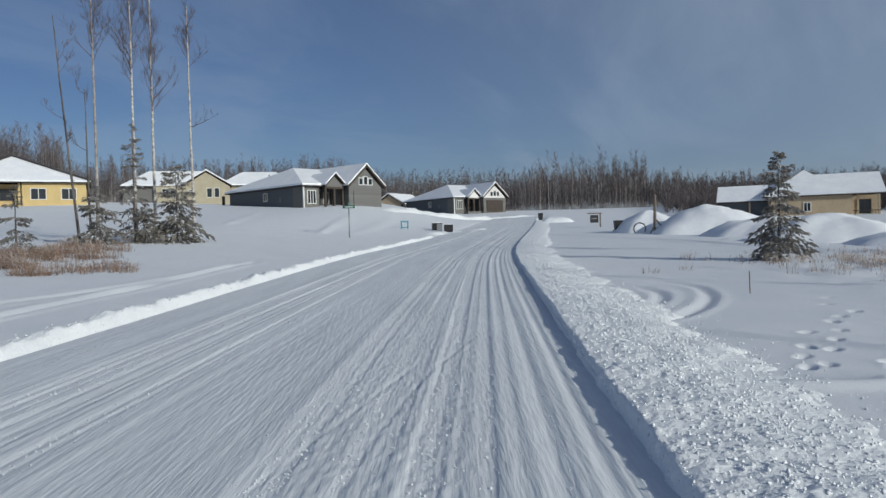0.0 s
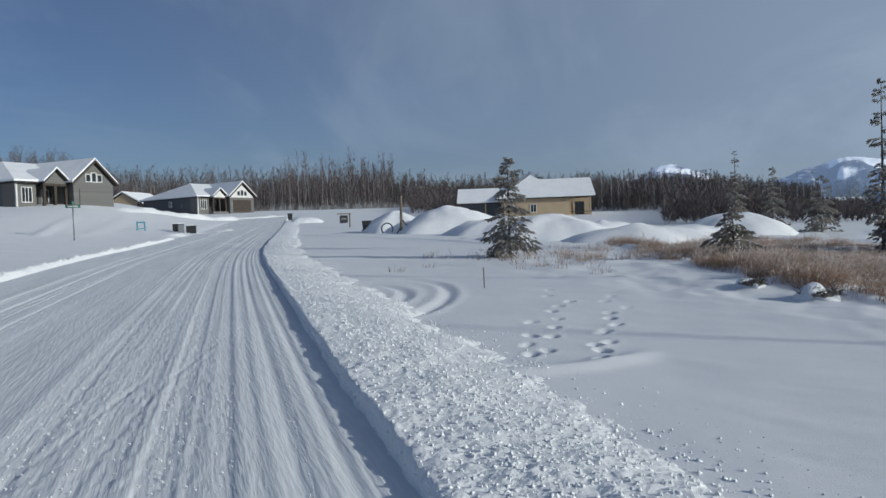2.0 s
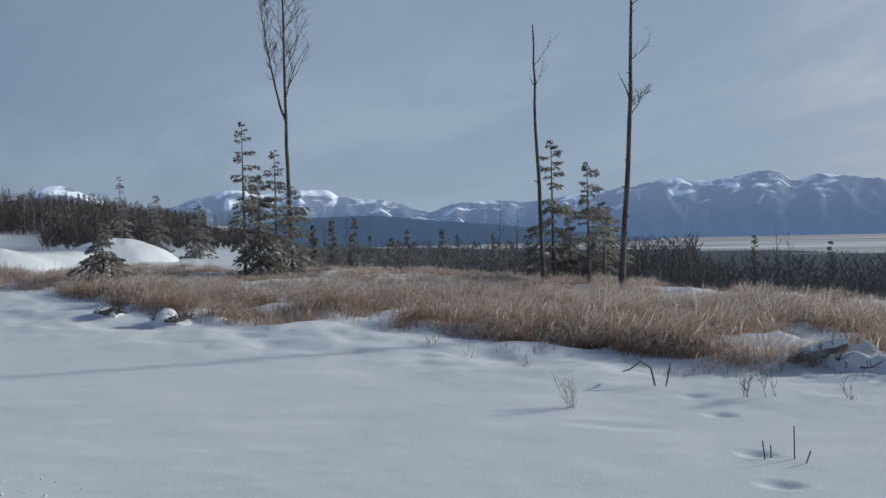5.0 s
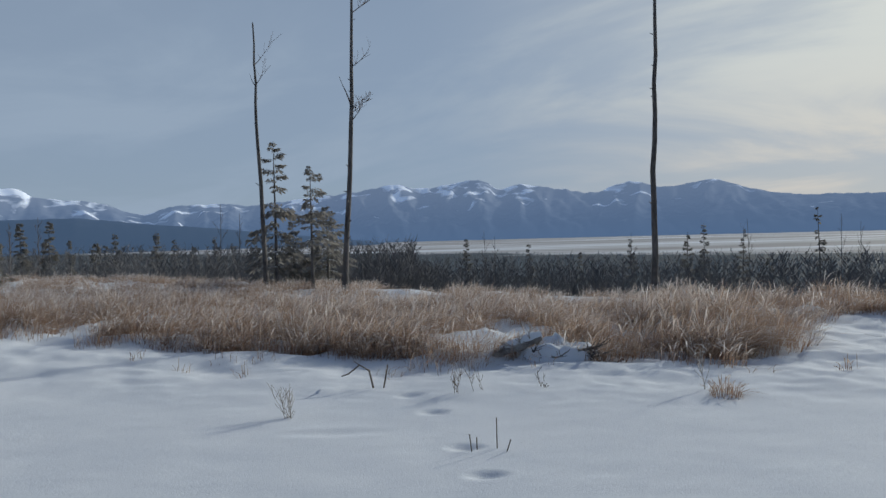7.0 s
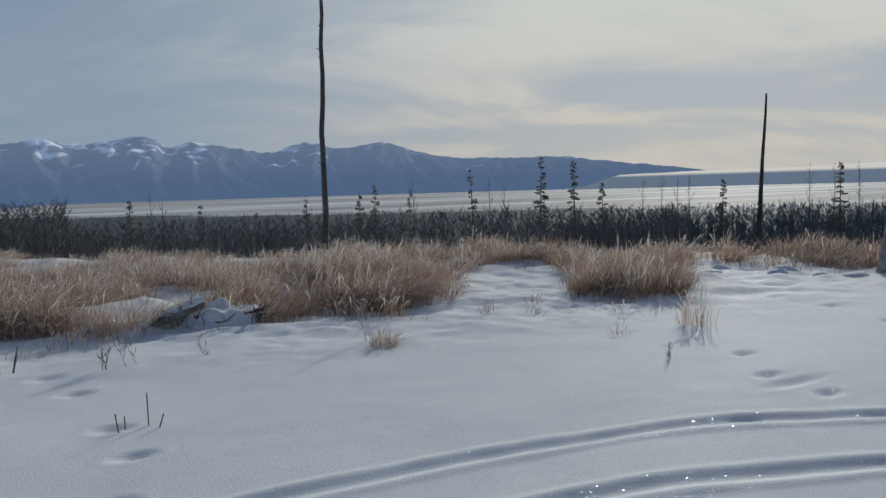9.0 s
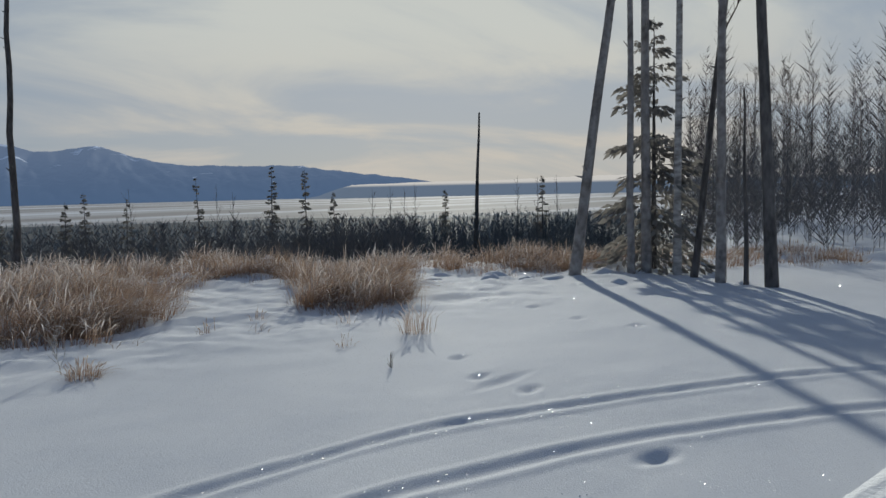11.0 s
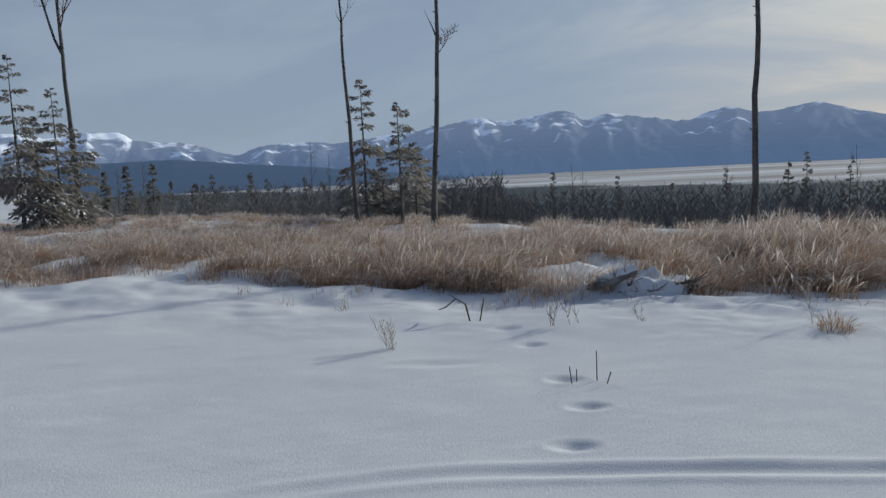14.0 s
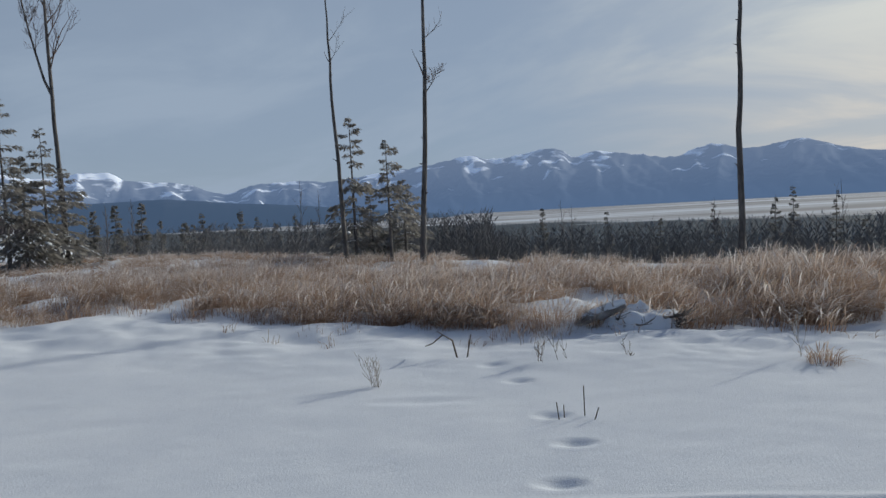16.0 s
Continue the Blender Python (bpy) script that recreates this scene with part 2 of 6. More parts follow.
def box_part(name, dims, mat, parent, label="", bevel=0.0):
    bm = bmesh.new()
    box(bm, *dims)
    if bevel:
        bmesh.ops.bevel(bm, geom=bm.edges[:], offset=bevel, segments=2, affect="EDGES")
    return part(name, bm, mat, parent, label)


# ---- noise on arrays ----
def lattice(ix, iy, seed):
    h = (ix.astype(np.int64) * 374761393 + iy.astype(np.int64) * 668265263 + seed * 1442695041) & 0x7FFFFFFF
    h = ((h ^ (h >> 13)) * 1274126177) & 0x7FFFFFFF
    return ((h ^ (h >> 16)) & 0xFFFF) / 65535.0


def vnoise(x, y, seed=0):
    x, y = np.asarray(x, float), np.asarray(y, float)
    ix, iy = np.floor(x), np.floor(y)
    fx, fy = x - ix, y - iy
    fx, fy = fx * fx * (3 - 2 * fx), fy * fy * (3 - 2 * fy)
    a, b = lattice(ix, iy, seed), lattice(ix + 1, iy, seed)
    c, d = lattice(ix, iy + 1, seed), lattice(ix + 1, iy + 1, seed)
    return (a * (1 - fx) + b * fx) * (1 - fy) + (c * (1 - fx) + d * fx) * fy - 0.5


def fbm(x, y, seed=0, octaves=4):
    x, y = np.asarray(x, float), np.asarray(y, float)
    s, a = 0, 1.0
    for o in range(octaves):
        s, a, x, y = s + a * vnoise(x, y, seed + o), a * 0.5, x * 2.03 + 7.1, y * 2.03 - 3.7
    return s


def smooth(a, b, x):
    t = np.clip((np.asarray(x, float) - a) / (b - a), 0, 1)
    return t * t * (3 - 2 * t)


# ---- the lie of the land ----
ROAD_AZ = radians(3.3)
RX, RY = math.sin(ROAD_AZ), math.cos(ROAD_AZ)
ROAD_L, ROAD_R = -6.0, 0.92


def along(x, y):
    """Distance along the road and to the right of its bent axis."""
    x, y = np.asarray(x, float), np.asarray(y, float)
    v, w = x * RX + y * RY, x * RY - y * RX
    return v, w - bend(v)


def bend(v):
    u = np.asarray(v, float) - 33.0
    return 0.046 * (np.sqrt(u * u + 60) + u)


def road_xy(v, w):
    w = w + bend(v)
    return v * RX + w * RY, v * RY - w * RX


def upland(y):
    return np.interp(y, [-400, -20, 0, 24, 40, 55, 80, 115, 146, 220, 400], [-1.0, -0.1, 0, 0.58, 1.0, 1.5, 2.45, 4.3, 6.4, 8, 9])


def broad(x, y):
    """The land without its small forms."""
    x, y = np.asarray(x, float), np.asarray(y, float)
    v, w = along(x, y)
    up = (upland(y - 3) + upland(y) + upland(y + 3)) / 3
    foot = np.interp(y, [50, 90], [-4.0, 2.0])
    hill = smooth(4, -15, x - foot) * np.clip(y / 88, 0, 1.1) ** 1.3 * 2.75 * (1 + 0.35 * smooth(-24, -54, x)) * smooth(150, 110, y)
    hill = hill + smooth(-14, -30, x) * smooth(125, 175, y) * 4.0
    z = up + hill
    # the bluff to the east, down to the flats
    edge = np.interp(y, [-120, -80, -45, -30, -22, -17, -14, -11, -6, -2, 5, 12, 22], [60, 42, 25, 14.5, 9.5, 8.5, 10, 14, 18.5, 20.5, 24.5, 27, 29]) + np.clip(y - 22, 0, None) * 1.15 + 1.2 * vnoise(y / 9, 0 * y, 5)
    s = x - edge
    fall = -28 - z
    z = z + fall * (0.14 * smooth(0, 11, s) + 0.86 * smooth(3, 130, s)) * (s > 0)
    return z


def stamp(x, y, cx, cy, rx, ry, turn, depth, lip=0.25):
    """A trodden hole with a small raised rim."""
    c, s = math.cos(turn), math.sin(turn)
    dx, dy = x - cx, y - cy
    q = ((dx * c + dy * s) / rx) ** 2 + ((-dx * s + dy * c) / ry) ** 2
    return -depth * np.exp(-q * 1.3) + depth * lip * np.exp(-((np.sqrt(q) - 1.5) / 0.45) ** 2)


def rut(x, y, pts, width, depth, lip=0.35):
    """A wheel's track along a bent line."""
    best = np.full(x.shape, 1e9)
    pts = np.array(pts, float)
    for a, b in zip(pts[:-1], pts[1:]):
        d = b - a
        t = np.clip(((x - a[0]) * d[0] + (y - a[1]) * d[1]) / (d @ d), 0, 1)
        best = np.minimum(best, np.hypot(x - a[0] - t * d[0], y - a[1] - t * d[1]))
    return -depth * np.exp(-(best / width) ** 2 * 1.5) + depth * lip * np.exp(-((best - width * 1.9) / (width * 0.7)) ** 2)


def spline(pts, n=8):
    pts = np.array(pts, float)
    p = np.vstack([2 * pts[0] - pts[1], pts, 2 * pts[-1] - pts[-2]])
    out = []
    for i in range(1, len(p) - 2):
        for k in range(n):
            t = k / n
            out.append(0.5 * ((2 * p[i]) + (-p[i - 1] + p[i + 1]) * t + (2 * p[i - 1] - 5 * p[i] + 4 * p[i + 1] - p[i + 2]) * t * t + (-p[i - 1] + 3 * p[i] - 3 * p[i + 1] + p[i + 2]) * t ** 3))
    out.append(pts[-1])
    return np.array(out)


TRACK_OUTER = spline([(2.6, 3.7), (3.4, 2.6), (4.0, 1.6), (4.4, 0.6), (4.6, -0.5), (4.72, -1.7), (4.76, -2.5), (4.70, -3.4), (4.44, -4.4), (4.02, -5.5), (3.3, -7.2), (1.6, -9.5), (-1.5, -12)])
TRACK_INNER = spline([(2.6, 2.2), (3.3, 1.2), (3.8, -0.4), (4.0, -1.8), (3.97, -2.75), (3.86, -3.4), (3.70, -4.15), (3.40, -4.9), (2.6, -6.5), (0.8, -8.4), (-2, -10)])
LOOP_A = spline([(3.3, 12.6), (4.4, 13.6), (5.6, 15.6), (6.7, 18.4), (7.2, 21.2), (6.8, 23.6), (5.6, 24.8), (4.2, 25.0), (2.9, 25.2)])
LOOP_B = spline([(3.2, 14.6), (4.3, 15.6), (5.2, 17.4), (5.7, 19.6), (5.5, 21.4), (4.6, 22.3), (3.4, 22.6), (2.8, 22.6)])
LEFT_A = spline([(-8.6, 6.5), (-7.9, 13), (-7.5, 19), (-7.0, 27)])
LEFT_B = spline([(-12, 10), (-9.1, 14.9), (-7.8, 19.5), (-7.2, 25)])
LAWN_A = spline([(-16.4, 55), (-17.6, 64), (-19.4, 77)])
LAWN_B = spline([(-8.8, 52), (-9.3, 62), (-9.4, 74)])
FAR_TRACK = spline([(4.5, 62), (9, 52), (12.5, 42), (13.6, 33), (14.6, 27), (17, 22)])
HOLES = [(4.92, -0.14, 0.3), (5.63, -0.23, 0.2), (6.26, -0.07, 0.1), (7.3, 0.25, 0.2), (7.96, 0.54, 0.3), (6.03, -5.36, 0.6), (5.34, -4.95, 0.7), (4.78, -4.96, 0.7), (6.47, -7.81, 0.6), (5.67, -7.87, 0.6), (7.46, -8.11, 0.5), (8.25, -8.01, 0.5), (8.5, -6.6, 0.4), (3.25, -4.45, 0.5), (3.3, -4.35, 0.2)]
WALK_A = [(4.15, 8.15), (4.42, 8.55), (4.55, 9.05), (4.95, 9.35), (5.0, 9.85), (5.45, 10.3), (5.6, 10.95), (6.15, 11.4), (6.5, 12.2), (7.1, 12.7), (7.5, 13.6), (8.0, 14.8), (8.5, 16.2)]
WALK_B = [(4.75, 7.65), (5.05, 8.0), (5.15, 8.45), (5.6, 8.75), (5.75, 9.3), (6.2, 9.6), (6.45, 10.2), (7.0, 10.7), (7.3, 11.5), (7.95, 12.0), (8.3, 12.9), (8.8, 14.0)]


def risen(pts):
    """Level places moved in along their bearing to where the rising field meets them."""
    return [(x * 1.6 / (1.6 + 0.024 * y), y * 1.6 / (1.6 + 0.024 * y)) for x, y in pts]


WALK_A, WALK_B, LOOP_A, LOOP_B = risen(WALK_A), risen(WALK_B), risen(LOOP_A), risen(LOOP_B)


BELT_AZ = [28, 34, 36, 39.7, 45.8, 52.5, 56.5, 61.4, 67.5, 80, 88, 96, 104, 111.5, 112.6, 115, 120.3, 121.4, 125, 129, 130, 140, 160]
BELT_D = [40, 24, 21, 16, 13.2, 12.3, 11.9, 11.2, 10.4, 9.15, 8.9, 8.9, 8.8, 9.2, 12.8, 14.2, 13.8, 10.3, 10.0, 10.4, 13.5, 14.5, 16]


def belt_depth(x, y):
    """How far behind the grass belt's front a place lies, seen from the road's edge."""
    dx, dy = np.asarray(x, float) - 0.9, np.asarray(y, float) + 0.45
    az = np.degrees(np.arctan2(dx, dy))
    return np.where(az > 20, np.hypot(dx, dy) - np.interp(az, BELT_AZ, BELT_D), -9.0)


def inside_grass(x, y):
    """How deep a place lies in the grass belt, 0 to 1."""
    return smooth(-0.35, 0.5, belt_depth(x, y) + 0.5 * vnoise(x * 0.9, y * 0.9, 21) + 0.6 * vnoise(x * 2.1, y * 2.1, 22))


def ground_z(x, y):
    x, y = np.asarray(x, float), np.asarray(y, float)
    z = broad(x, y)
    r = np.hypot(x, y)
    v, w = along(x, y)
    z = z + 0.05 * fbm(x * 0.16, y * 0.16, 3, 3) * smooth(2, 8, r) * smooth(300, 60, r)
    z = z + 0.020 * fbm(x * 0.9 + y * 0.5, y * 0.35, 8, 3) * smooth(160, 40, r)
    z = z + 0.010 * fbm(x * 2.6 + y * 0.6, y * 1.7, 12, 3) * smooth(60, 14, r) * smooth(1.2, 2.6, w - ROAD_R)
    # tussocky, drifted ground under the grass
    g = inside_grass(x, y) * smooth(40, 30, x)
    z = z + g * (0.20 * fbm(x * 0.8, y * 0.8, 31, 3) + 0.03) - 0.16 * smooth(2.5, 8, belt_depth(x, y)) * smooth(40, 30, x)
    # snow drifted along the grass belt's foot
    near = smooth(6.8, 10.0, x) * (1 - smooth(15, 22, x)) * smooth(26, 16, np.abs(y))
    z = z + near * (0.10 * fbm(x * 1.5, y * 1.0, 41, 4) + 0.05 * fbm(x * 4.5, y * 3.5, 42, 3) * smooth(2, -3, y) + 0.02)
    close = (x > 1.5) & (r < 36)
    if close.any():
        cx, cy = x[close], y[close]
        d = np.zeros(cx.shape)
        d += (rut(cx, cy, TRACK_OUTER, 0.055, 0.017, 0.8) + rut(cx, cy, TRACK_INNER, 0.06, 0.017, 0.8)) * smooth(2.6, -0.8, cy) * (1 + 0.35 * vnoise(cx * 5, cy * 5, 44))
        d += rut(cx, cy, LOOP_A, 0.13, 0.040) + rut(cx, cy, LOOP_B, 0.13, 0.040)
        for hx, hy, tn in HOLES:
            d += stamp(cx, cy, hx, hy, 0.12, 0.07, 1.57 + 0.3 * tn, 0.032, 0.12)
        for k, (hx, hy) in enumerate(WALK_A + WALK_B):
            d += stamp(cx, cy, hx + 0.12 * math.sin(k * 2.7), hy + 0.12 * math.cos(k * 4.1), 0.12 + 0.02 * math.sin(k * 3.3), 0.07, 1.05 + 0.4 * math.sin(k * 1.9), 0.055 + 0.012 * math.sin(k * 5.1), 0.2)
        d += 0.055 * np.exp(-((cy - 6.55 - 0.18 * (cx - 3.6) ** 2) / 0.20) ** 2) * smooth(2.7, 3.2, cx) * smooth(5.2, 4.4, cx)
        d += stamp(cx, cy, 6.59, 1.0, 0.10, 0.35, 0.2, 0.014, 0.2) + stamp(cx, cy, 5.1, -4.98, 0.07, 0.35, 0.1, 0.02, 0.2)
        z[close] += d
    mid = (x > 2) & (r > 18) & (r < 75) & (x < 24)
    if mid.any():
        z[mid] += rut(x[mid], y[mid], FAR_TRACK, 0.40, 0.13)
    # lines of old tracks on the slope before the houses
    z = z + 0.07 * np.exp(-((w + 13 + 0.10 * (v - 60) + 2 * vnoise(v / 15, 0 * v, 9)) / 0.5) ** 2) * smooth(50, 60, v) * smooth(92, 80, v)
    left = (x < -5.5) & (r > 6) & (r < 90)
    if left.any():
        lx, ly = x[left], y[left]
        d = rut(lx, ly, LEFT_A, 0.16, 0.06, 0.6) + rut(lx, ly, LEFT_B, 0.16, 0.06, 0.6)
        z[left] += d - rut(lx, ly, LAWN_A, 0.35, 0.14, 0.0) - rut(lx, ly, LAWN_B, 0.35, 0.14, 0.0)
    # bed of the road, below its packed snow
    bed = smooth(ROAD_L - 0.9, ROAD_L - 0.3, w) * smooth(ROAD_R + 1.25, ROAD_R + 0.8, w) * smooth(128, 122, v) * smooth(-64, -58, v)
    return z - 0.18 * bed


def build_ground():
    fine = np.radians(np.linspace(-38, 172, 740))            # clockwise from +y: the open quarter
    rest = np.radians(np.linspace(172, 322, 110)[1:-1])
    az = np.concatenate([fine, rest])
    r = np.concatenate([[0.3, 0.8, 1.3], np.geomspace(1.6, 2.95, 26), np.geomspace(3, 15, 220), np.geomspace(15.2, 60, 110), np.geomspace(62, 3600, 90), [3900, 4300, 4900]])
    R, A = np.meshgrid(r, az, indexing="ij")
    X, Y = R * np.sin(A), R * np.cos(A)
    Z = ground_z(X, Y)
    P = np.stack([X, Y, Z], -1)
    ob = grid_mesh("ground", P, ground_material(), wrap=True)
    return tagged(ob, "snow-covered field with grassy bluff and dark boggy flats beyond", "ground", kind="structure")


FLAT_WAY, FLAT_EDGE = (math.sin(radians(130)), math.cos(radians(130))), 820.0     # which way and how far the flats begin


def ground_material():
    """Snow on the heights; brush and bog showing through the snow on the low land."""
    mt = material("land", (0.77, 0.79, 0.82), 0.8, (0.69, 0.72, 0.765), 0.7, 0.5, 85, amount=0.4, spec=0.05, dist=0.006)
    nt = mt.node_tree
    N, L = nt.nodes.new, nt.links.new
    b = nt.nodes["Principled BSDF"]
    old = b.inputs["Base Color"].links[0].from_socket
    geo, sep = N("ShaderNodeNewGeometry"), N("ShaderNodeSeparateXYZ")
    L(geo.outputs["Position"], sep.inputs[0])
    low = N("ShaderNodeMapRange")
    low.inputs["From Min"].default_value, low.inputs["From Max"].default_value = -0.6, -1.5
    L(sep.outputs[2], low.inputs["Value"])
    ln = N("ShaderNodeVectorMath")
    ln.operation = "DOT_PRODUCT"
    ln.inputs[1].default_value = (FLAT_WAY[0], FLAT_WAY[1], 0.0)
    L(geo.outputs["Position"], ln.inputs[0])
    # brush ends where the open tidal flats begin
    wob = N("ShaderNodeTexNoise")
    wob.inputs["Scale"].default_value, wob.inputs["Detail"].default_value = 0.006, 5
    L(geo.outputs["Position"], wob.inputs["Vector"])
    add = N("ShaderNodeMath")
    add.operation = "MULTIPLY_ADD"
    add.inputs[1].default_value = 420.0
    L(wob.outputs["Fac"], add.inputs[0])
    L(ln.outputs["Value"], add.inputs[2])
    brush = N("ShaderNodeMapRange")
    brush.inputs["From Min"].default_value, brush.inputs["From Max"].default_value = FLAT_EDGE + 260.0, FLAT_EDGE + 170.0
    L(add.outputs[0], brush.inputs["Value"])
    patch = N("ShaderNodeTexNoise")
    patch.inputs["Scale"].default_value, patch.inputs["Detail"].default_value = 0.03, 6
    L(geo.outputs["Position"], patch.inputs["Vector"])
    pm = N("ShaderNodeMapRange")
    pm.inputs["From Min"].default_value, pm.inputs["From Max"].default_value = 0.86, 0.74
    L(patch.outputs["Fac"], pm.inputs["Value"])
    a = N("ShaderNodeMath")
    a.operation = "MULTIPLY"
    L(low.outputs[0], a.inputs[0])
    L(brush.outputs[0], a.inputs[1])
    a2 = N("ShaderNodeMath")
    a2.operation = "MULTIPLY"
    L(a.outputs[0], a2.inputs[0])
    L(pm.outputs[0], a2.inputs[1])
    mx = N("ShaderNodeMix")
    mx.data_type = "RGBA"
    L(a2.outputs[0], mx.inputs["Factor"])
    L(old, mx.inputs["A"])
    mx.inputs["B"].default_value = (0.10, 0.112, 0.12, 1)
    # brown channels and sedge lines across the open flats
    mp, ch = N("ShaderNodeMapping"), N("ShaderNodeTexNoise")
    mp.inputs["Rotation"].default_value = (0, 0, radians(14))
    mp.inputs["Scale"].default_value = (0.0075, 0.0011, 0.01)
    L(geo.outputs["Position"], mp.inputs["Vector"])
    L(mp.outputs[0], ch.inputs["Vector"])
    ch.inputs["Scale"].default_value, ch.inputs["Detail"].default_value = 1.0, 5
    cm = N("ShaderNodeMapRange")
    cm.inputs["From Min"].default_value, cm.inputs["From Max"].default_value = 0.36, 0.58
    L(ch.outputs["Fac"], cm.inputs["Value"])
    c2 = N("ShaderNodeMath")
    c2.operation = "MULTIPLY"
    open_flat = N("ShaderNodeMath")
    open_flat.operation = "SUBTRACT"
    L(low.outputs[0], open_flat.inputs[0])
    L(a.outputs[0], open_flat.inputs[1])
    L(cm.outputs[0], c2.inputs[0])
    L(open_flat.outputs[0], c2.inputs[1])
    mx2 = N("ShaderNodeMix")
    mx2.data_type = "RGBA"
    L(c2.outputs[0], mx2.inputs["Factor"])
    L(mx.outputs["Result"], mx2.inputs["A"])
    mx2.inputs["B"].default_value = (0.37, 0.355, 0.35, 1)
    L(mx2.outputs["Result"], b.inputs["Base Color"])
    # scattered flat ice crystals that catch the sun
    vo = N("ShaderNodeTexVoronoi")
    vo.inputs["Scale"].default_value = 75.0
    L(geo.outputs["Position"], vo.inputs["Vector"])
    rgb, pick, near = N("ShaderNodeSeparateColor"), N("ShaderNodeMath"), N("ShaderNodeMath")
    L(vo.outputs["Color"], rgb.inputs[0])
    pick.operation, near.operation = "GREATER_THAN", "LESS_THAN"
    pick.inputs[1].default_value, near.inputs[1].default_value = 0.60, 0.23
    L(rgb.outputs[0], pick.inputs[0])
    L(vo.outputs["Distance"], near.inputs[0])
    both = N("ShaderNodeMath")
    both.operation = "MULTIPLY"
    L(pick.outputs[0], both.inputs[0])
    L(near.outputs[0], both.inputs[1])
    high, crystal = N("ShaderNodeMath"), N("ShaderNodeMath")      # none where brush and flats begin
    high.operation, crystal.operation = "SUBTRACT", "MULTIPLY"
    high.inputs[0].default_value = 1.0
    L(low.outputs[0], high.inputs[1])
    L(both.outputs[0], crystal.inputs[0])
    L(high.outputs[0], crystal.inputs[1])
    L(crystal.outputs[0], b.inputs["Coat Weight"])
    b.inputs["Coat Roughness"].default_value = 0.22
    tilt = N("ShaderNodeVectorMath")
    tilt.operation = "MULTIPLY_ADD"
    tilt.inputs[1].default_value, tilt.inputs[2].default_value = (1.5, 1.5, 0.5), (-0.75, -0.75, -0.25)
    L(vo.outputs["Color"], tilt.inputs[0])
    add2, nrm = N("ShaderNodeVectorMath"), N("ShaderNodeVectorMath")
    add2.operation, nrm.operation = "ADD", "NORMALIZE"
    L(tilt.outputs[0], add2.inputs[0])
    L(geo.outputs["Normal"], add2.inputs[1])
    L(add2.outputs[0], nrm.inputs[0])
    L(nrm.outputs[0], b.inputs["Coat Normal"])
    return mt


build_ground()


# ---- road of packed snow, with ploughed banks ----
def road_steps():
    return np.concatenate([np.linspace(-62, -4, 60), np.linspace(-3.8, 2.2, 30), np.geomspace(2.3, 126, 480)])


def build_road():
    v = road_steps()
    w = np.linspace(ROAD_L - 0.5, ROAD_R + 0.15, 330)
    V, Wd = np.meshgrid(v, w, indexing="ij")
    X, Y = road_xy(V, Wd)
    Z = broad(X, Y)
    wander = 0.10 * vnoise(V * 0.05, 0 * V, 61)
    q = Wd + wander
    fade = smooth(-0.05, 0.15, q - ROAD_L) * smooth(-0.14, -0.04, ROAD_R - q)
    groove = 0.030 * vnoise(q * 9, V * 0.02, 62) + 0.018 * vnoise(q * 4.1, V * 0.015, 63) + 0.020 * vnoise(q * 17, V * 0.04, 64) + 0.012 * vnoise(q * 31, V * 0.12, 68)
    crumbs = (0.012 * np.clip(vnoise(q * 14, V * 8, 65), 0, 1) + 0.02 * np.clip(vnoise(q * 30, V * 14, 69), 0, 1)) * smooth(-0.15, 0.2, vnoise(q * 1.8, V * 0.03, 66))
    rough = smooth(-0.10, 0.16, vnoise(q * 1.5 + 2.3, V * 0.008, 70))
    crumbs = crumbs * (0.15 + 0.85 * rough)
    Z = Z + (0.22 + 0.55 * rough) * groove + crumbs + 0.012 * vnoise(q * 0.8, V * 0.3, 67) + 0.02
    # one long crossing tyre mark
    mark = -1.05 + 0.10 * (V - 4) + 0.02 * (V - 6) ** 2
    Z = Z - 0.006 * np.exp(-((q - mark) / 0.022) ** 2) * smooth(3, 4, V) * smooth(15, 8, V) + 0.003 * np.exp(-((q - mark - 0.05) / 0.03) ** 2) * smooth(3, 4, V) * smooth(15, 8, V)
    mark = -1.55 + 0.18 * (V - 4)
    Z = Z - 0.008 * np.exp(-((q - mark) / 0.022) ** 2) * smooth(2.6, 3.2, V) * smooth(9, 7, V)
    Z = Z - 0.12 * (1 - fade)
    ob = grid_mesh("road", np.stack([X, Y, Z], -1), M_PACKED)
    tagged(ob, "wide road of packed snow with fine wheel grooves", "road", kind="structure")


def bank(name, w0, w1, shape, v0, v1, label):
    v = road_steps()
    v = v[(v > v0) & (v < v1)]
    w = np.linspace(w0, w1, int((w1 - w0) * 44))
    V, Wd = np.meshgrid(v, w, indexing="ij")
    X, Y = road_xy(V, Wd)
    Z = broad(X, Y) + shape(V, Wd, X, Y)
    ends = smooth(v0, v0 + 2, V) * smooth(v1, v1 - 3, V)
    Z = Z * ends + (1 - ends) * (broad(X, Y) - 0.25)
    ob = grid_mesh(name, np.stack([X, Y, Z], -1), M_BERM)
    return tagged(ob, label, "snow bank", kind="structure")


